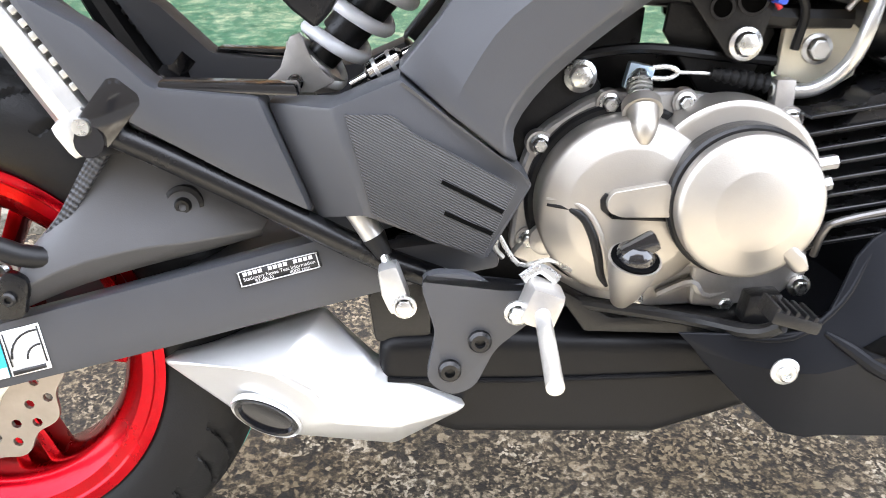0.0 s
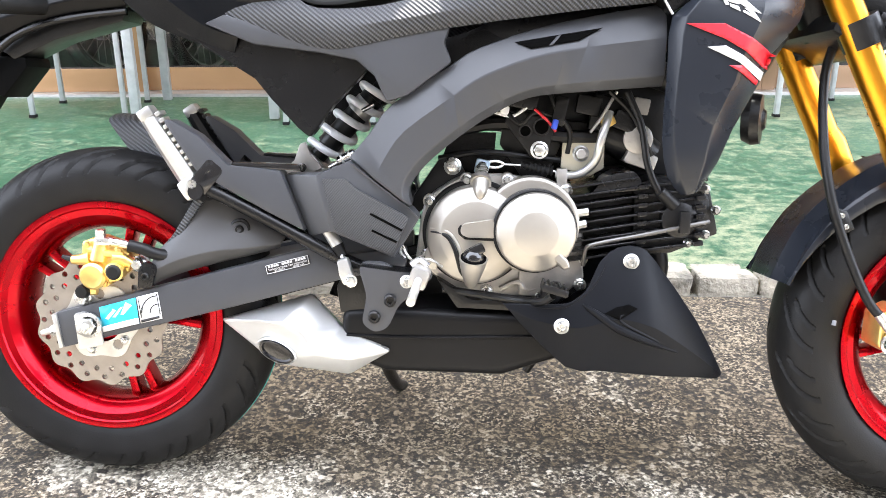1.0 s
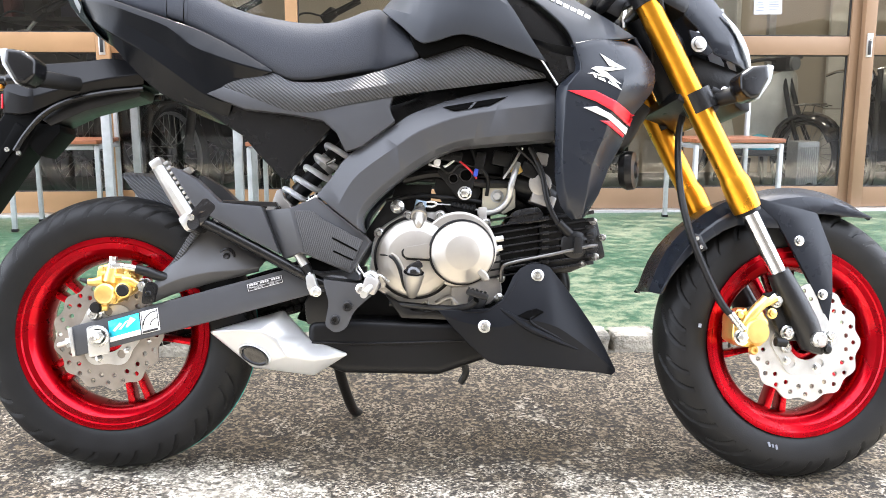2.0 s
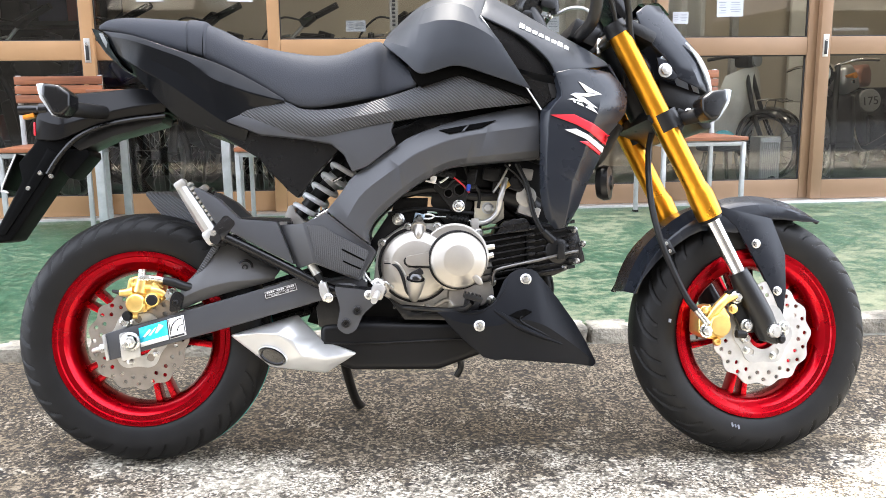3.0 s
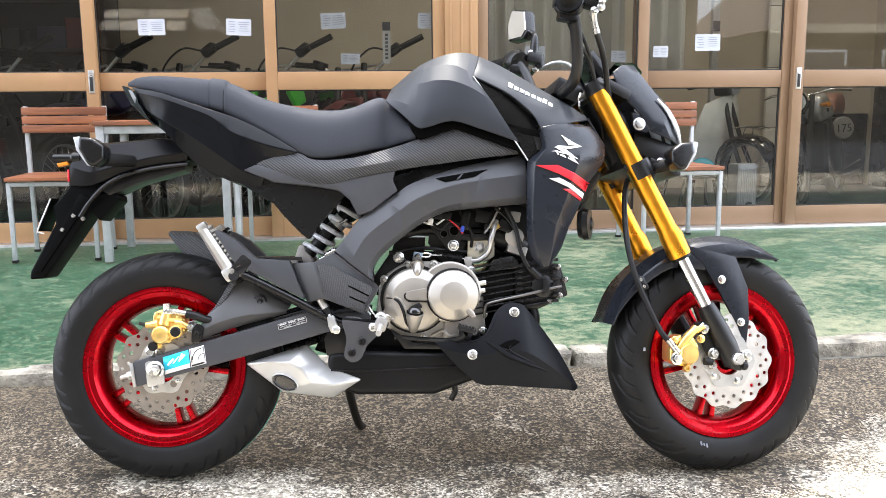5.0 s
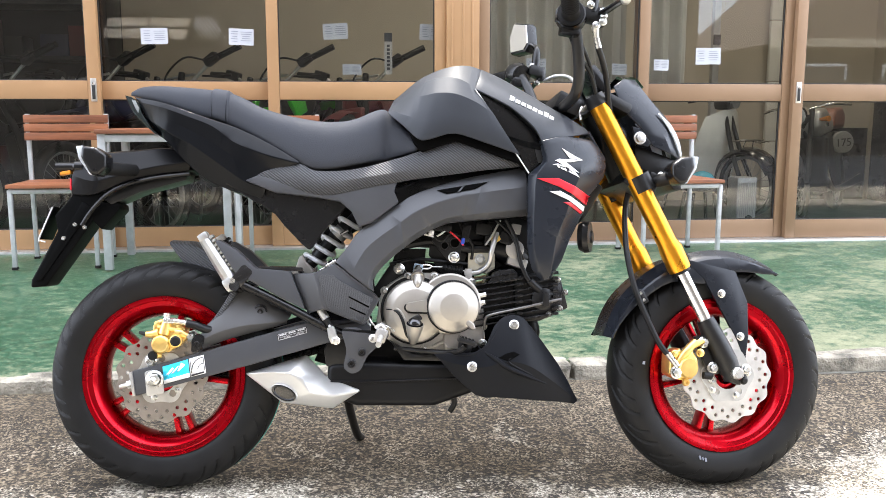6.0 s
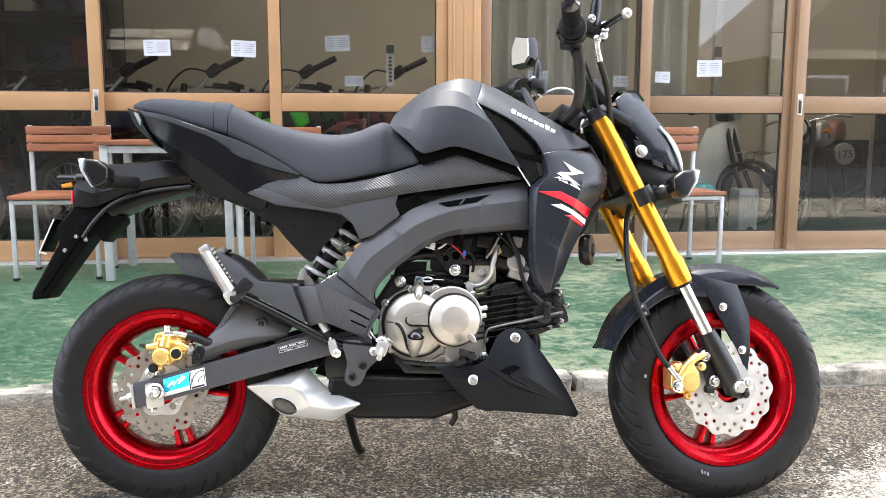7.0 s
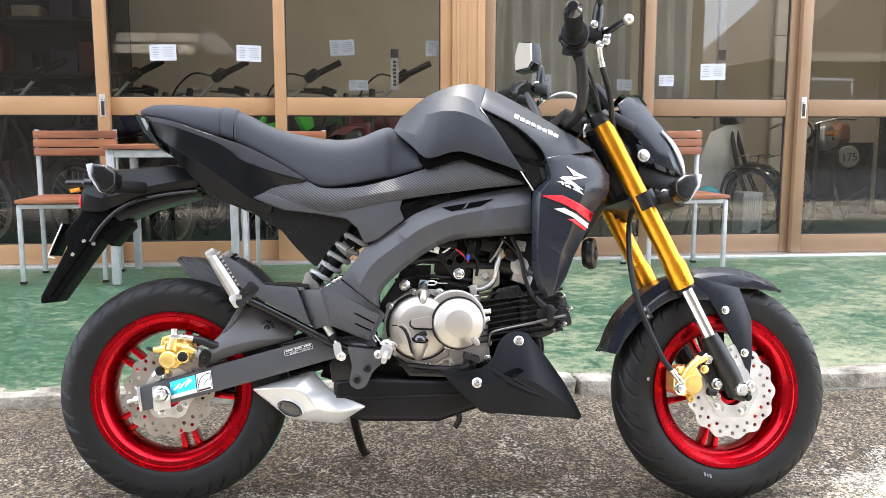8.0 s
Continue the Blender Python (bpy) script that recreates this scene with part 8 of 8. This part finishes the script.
part("seat", prism([(-0.72, 0.73), (-0.75, 0.86), (-0.84, 0.90), (-1.08, 0.91), (-1.18, 0.85), (-1.12, 0.72)], -0.15, 0.15, 0.045, 4), BROWN, cl)
part("airbox", prism([(-0.66, 0.40), (-0.64, 0.68), (-1.04, 0.70), (-1.10, 0.52), (-0.98, 0.36)], -0.12, 0.12, 0.03, 3), BLACKCAST, cl)
part("leg_guard", prism([(-0.30, 0.30), (-0.34, 0.66), (-0.46, 0.66), (-0.46, 0.22)], -0.16, 0.16, 0.03, 3), BLACKCAST, cl)
cover = lathe([(0, 0.012), (0.086, 0.012), (0.094, 0.004), (0.094, -0.02), (0, -0.02)], 0, 0, 36)
cover.transform(pose(-0.76, 0.200, 0.60, 0, 0, -48))
part("side_cover", cover, plain("grey oval number ground", (0.26, 0.265, 0.26), 0.4), cl, "grey round side cover")
part("engine", prism([(-0.40, 0.20), (-0.38, 0.60), (-0.66, 0.68), (-0.95, 0.52), (-0.95, 0.20)], -0.14, 0.14, 0.03, 3), BLACKCAST, cl)
part("bars", sweep([(-0.44, -0.34, 0.90), (-0.32, -0.20, 0.915), (-0.27, 0, 0.88), (-0.32, 0.20, 0.915), (-0.44, 0.34, 0.90)], 0.012, 12, 4), CHROME, cl)
part("exhaust", sweep([(-0.42, 0.13, 0.50), (-0.40, 0.16, 0.30), (-0.60, 0.17, 0.22), (-1.50, 0.17, 0.26)], [0.02, 0.022, 0.03, 0.045], 14, 4), CHROME, cl)
part("rear_guard", skin(both([[(-0.98, -0.08, 0.50), (-1.10, -0.08, 0.62), (-1.30, -0.08, 0.66), (-1.58, -0.08, 0.46)], [(-0.96, 0, 0.52), (-1.10, 0, 0.65), (-1.30, 0, 0.69), (-1.60, 0, 0.48)]]), 4, 2), BLACKCAST, cl)
part("indicator", sweep([(-0.34, 0.12, 0.80), (-0.30, 0.20, 0.80)], [0.010, 0.024], 16, 1), AMBER, cl)
part("frame_tube", sweep([(-0.26, 0, 0.84), (-0.40, 0, 0.62), (-0.42, 0, 0.24), (-0.90, 0, 0.22), (-1.0, 0, 0.62), (-0.60, 0, 0.72)], 0.02, 12, 3), BLACKCAST, cl)
part("stand", sweep([(-0.66, -0.13, 0.26), (-0.70, -0.24, 0.01)], 0.012, 8, 1), BLACKCAST, cl)
number = bpy.data.curves.new("side_number", "FONT")
number.body, number.size, number.extrude, number.align_x = "175", 0.095, 0.001, "CENTER"
num = new("side_number", number)
num.parent = cl
num.matrix_basis = pose(-0.76, 0.200, 0.60, 0, 0, -48) @ pose(0, 0.0135, -0.035, 90, 0, 180)
number.materials.append(BLACKINK)
tagged(num, "black model figures")

# fittings of the shop
bm = box(0, 0, 0.235, 0.17, 0.16, 0.43, 0.015)
heater = thing("heater", "grey louvred heater on the shop floor", "heater", pose(2.81, 4.18, 0.082, 0, 0, 4) @ Matrix.Scale(0.78, 4))
part("case", bm, GALV, heater)
for k in range(9):
    part("louvre", box(-0.064 + 0.016 * k, -0.082, 0.25, 0.006, 0.010, 0.32, 0.002), SILVER, heater)
part("fan_grille", lathe([(0, -0.090), (0.03, -0.090), (0.033, -0.087), (0.033, -0.08)], 0.02, 0.12, 24), BLACKCAST, heater)
screen = thing("partition", "pale panelled partition inside the shop", "partition", pose(4.09, 6.235, 0.081))
for j in range(5):
    part("panel", box(0, 0, 0.26 + 0.512 * j, 0.22, 0.04, 0.506, 0.005), CREAM, screen)
part("edge_strip", box(0.145, 0, 1.3, 0.065, 0.05, 2.6, 0.004), BLACKCAST, screen, "black edge strip")
column = thing("column", "grey steel column inside the shop", "column", pose(3.35, 5.9, 0.081))
part("shaft", box(0, 0, 1.4, 0.055, 0.055, 2.8, 0.006), GALV, column)
part("clamp", box(0, -0.030, 1.34, 0.060, 0.008, 0.08, 0.002), BLACKCAST, column)
shelf = thing("shelf", "dark shelf of parts and boxes against the wall", "shelf", pose(-2.3, 6.0, 0.081))
for x in (-0.9, 0.0, 0.9):
    part("upright", box(x, 0, 1.0, 0.05, 0.40, 2.0, 0.004), BLACKCAST, shelf)
# black back added so this end of the shop stays dim
part("back_panel", box(0, 0.215, 1.0, 1.85, 0.02, 2.0, 0.002), STOVE, shelf)
for z in (0.3, 0.75, 1.15, 1.55, 1.95):
    part("board", box(0, 0, z, 1.85, 0.40, 0.03, 0.004), BLACKCAST, shelf)
rs = random.Random(8)
for z in (0.315, 0.765, 1.165, 1.565):
    for k in range(7):
        hgt = rs.uniform(0.08, 0.30)
        carton = thing("carton", "small carton of parts on the shelf", "box", pose(-3.05 + 0.25 * k + rs.uniform(-0.03, 0.03), 5.98, 0.0812 + z), group="cartons on the shelf")
        part("body", box(0, 0, hgt / 2, rs.uniform(0.12, 0.21), 0.22, hgt, 0.004), rs.choice((WINE, NAVY, BLACKCAST, BLACKCAST, TAUPE)), carton)

# stool and cyan dome added in place of a small glowing blue ring
stool = thing("stool", "small black stool added to carry the cyan dome", "stool", pose(2.50, 4.10, 0.081))
part("seat", lathe([(0, 0.0), (0.13, 0.0), (0.14, 0.012), (0.13, 0.03), (0, 0.03)], 0, 0, 32), VINYL, stool).matrix_basis = pose(0, 0, 0.28, 90)
for a in range(4):
    ca, sa = math.cos(math.pi * (a + 0.5) / 2), math.sin(math.pi * (a + 0.5) / 2)
    part("leg", sweep([(0.09 * ca, 0.09 * sa, 0.265), (0.14 * ca, 0.14 * sa, 0.002)], 0.011, 10, 1), BLACKCAST, stool)
helmet = thing("helmet", "glossy cyan dome standing in for a glowing blue ring", "helmet", pose(2.515, 4.10, 0.362, 0, 0, 20) @ Matrix.Scale(0.72, 4))
bm = bmesh.new()
bmesh.ops.create_uvsphere(bm, u_segments=28, v_segments=16, radius=0.105)
for v in bm.verts:
    v.co.z = max(v.co.z, -0.055) + 0.055
    v.co.y *= 1.15
part("shell", bm, plain("cyan dome paint", (0.05, 0.42, 0.60), 0.15, coat=0.6), helmet)
part("rim", lathe([(0.098, -0.004), (0.106, -0.004), (0.106, 0.004), (0.098, 0.004)], 0, 0, 40, closed=True), BLACKCAST, helmet).matrix_basis = pose(0, 0, 0.005, 90) @ Matrix.Diagonal((0.88, 1, 1.0, 1))


def curtain(x0, x1, y, z0, z1):
    """A gathered curtain hanging in soft folds."""
    c = thing("curtain", "taupe gathered curtain behind the glass", "curtain", group="curtains behind the doors")
    bm, n = bmesh.new(), int((x1 - x0) / 0.012)
    rows = []
    for z in (z0, (z0 + z1) / 2, z1):
        rows.append([bm.verts.new((x0 + (x1 - x0) * i / n, y + 0.022 * math.sin(i * 0.75 + 0.6 * math.sin(i * 0.13)) + 0.004 * math.sin(i * 2.1 + z), z)) for i in range(n + 1)])
    for a, b in zip(rows, rows[1:]):
        for i in range(n):
            bm.faces.new((a[i], a[i + 1], b[i + 1], b[i]))
    r = bmesh.ops.extrude_face_region(bm, geom=bm.faces[:])
    bmesh.ops.translate(bm, verts=[v for v in r["geom"] if isinstance(v, bmesh.types.BMVert)], vec=(0, 0.003, 0))
    part("cloth", bm, CLOTH, c, "", 60)
    part("rod", sweep([(x0 - 0.05, y, z1 + 0.012), (x1 + 0.05, y, z1 + 0.012)], 0.012, 12, 1), ALU, c)


curtain(1.12, 1.98, 4.02, 0.99, 2.40)
curtain(2.04, 2.36, 4.06, 0.99, 2.40)
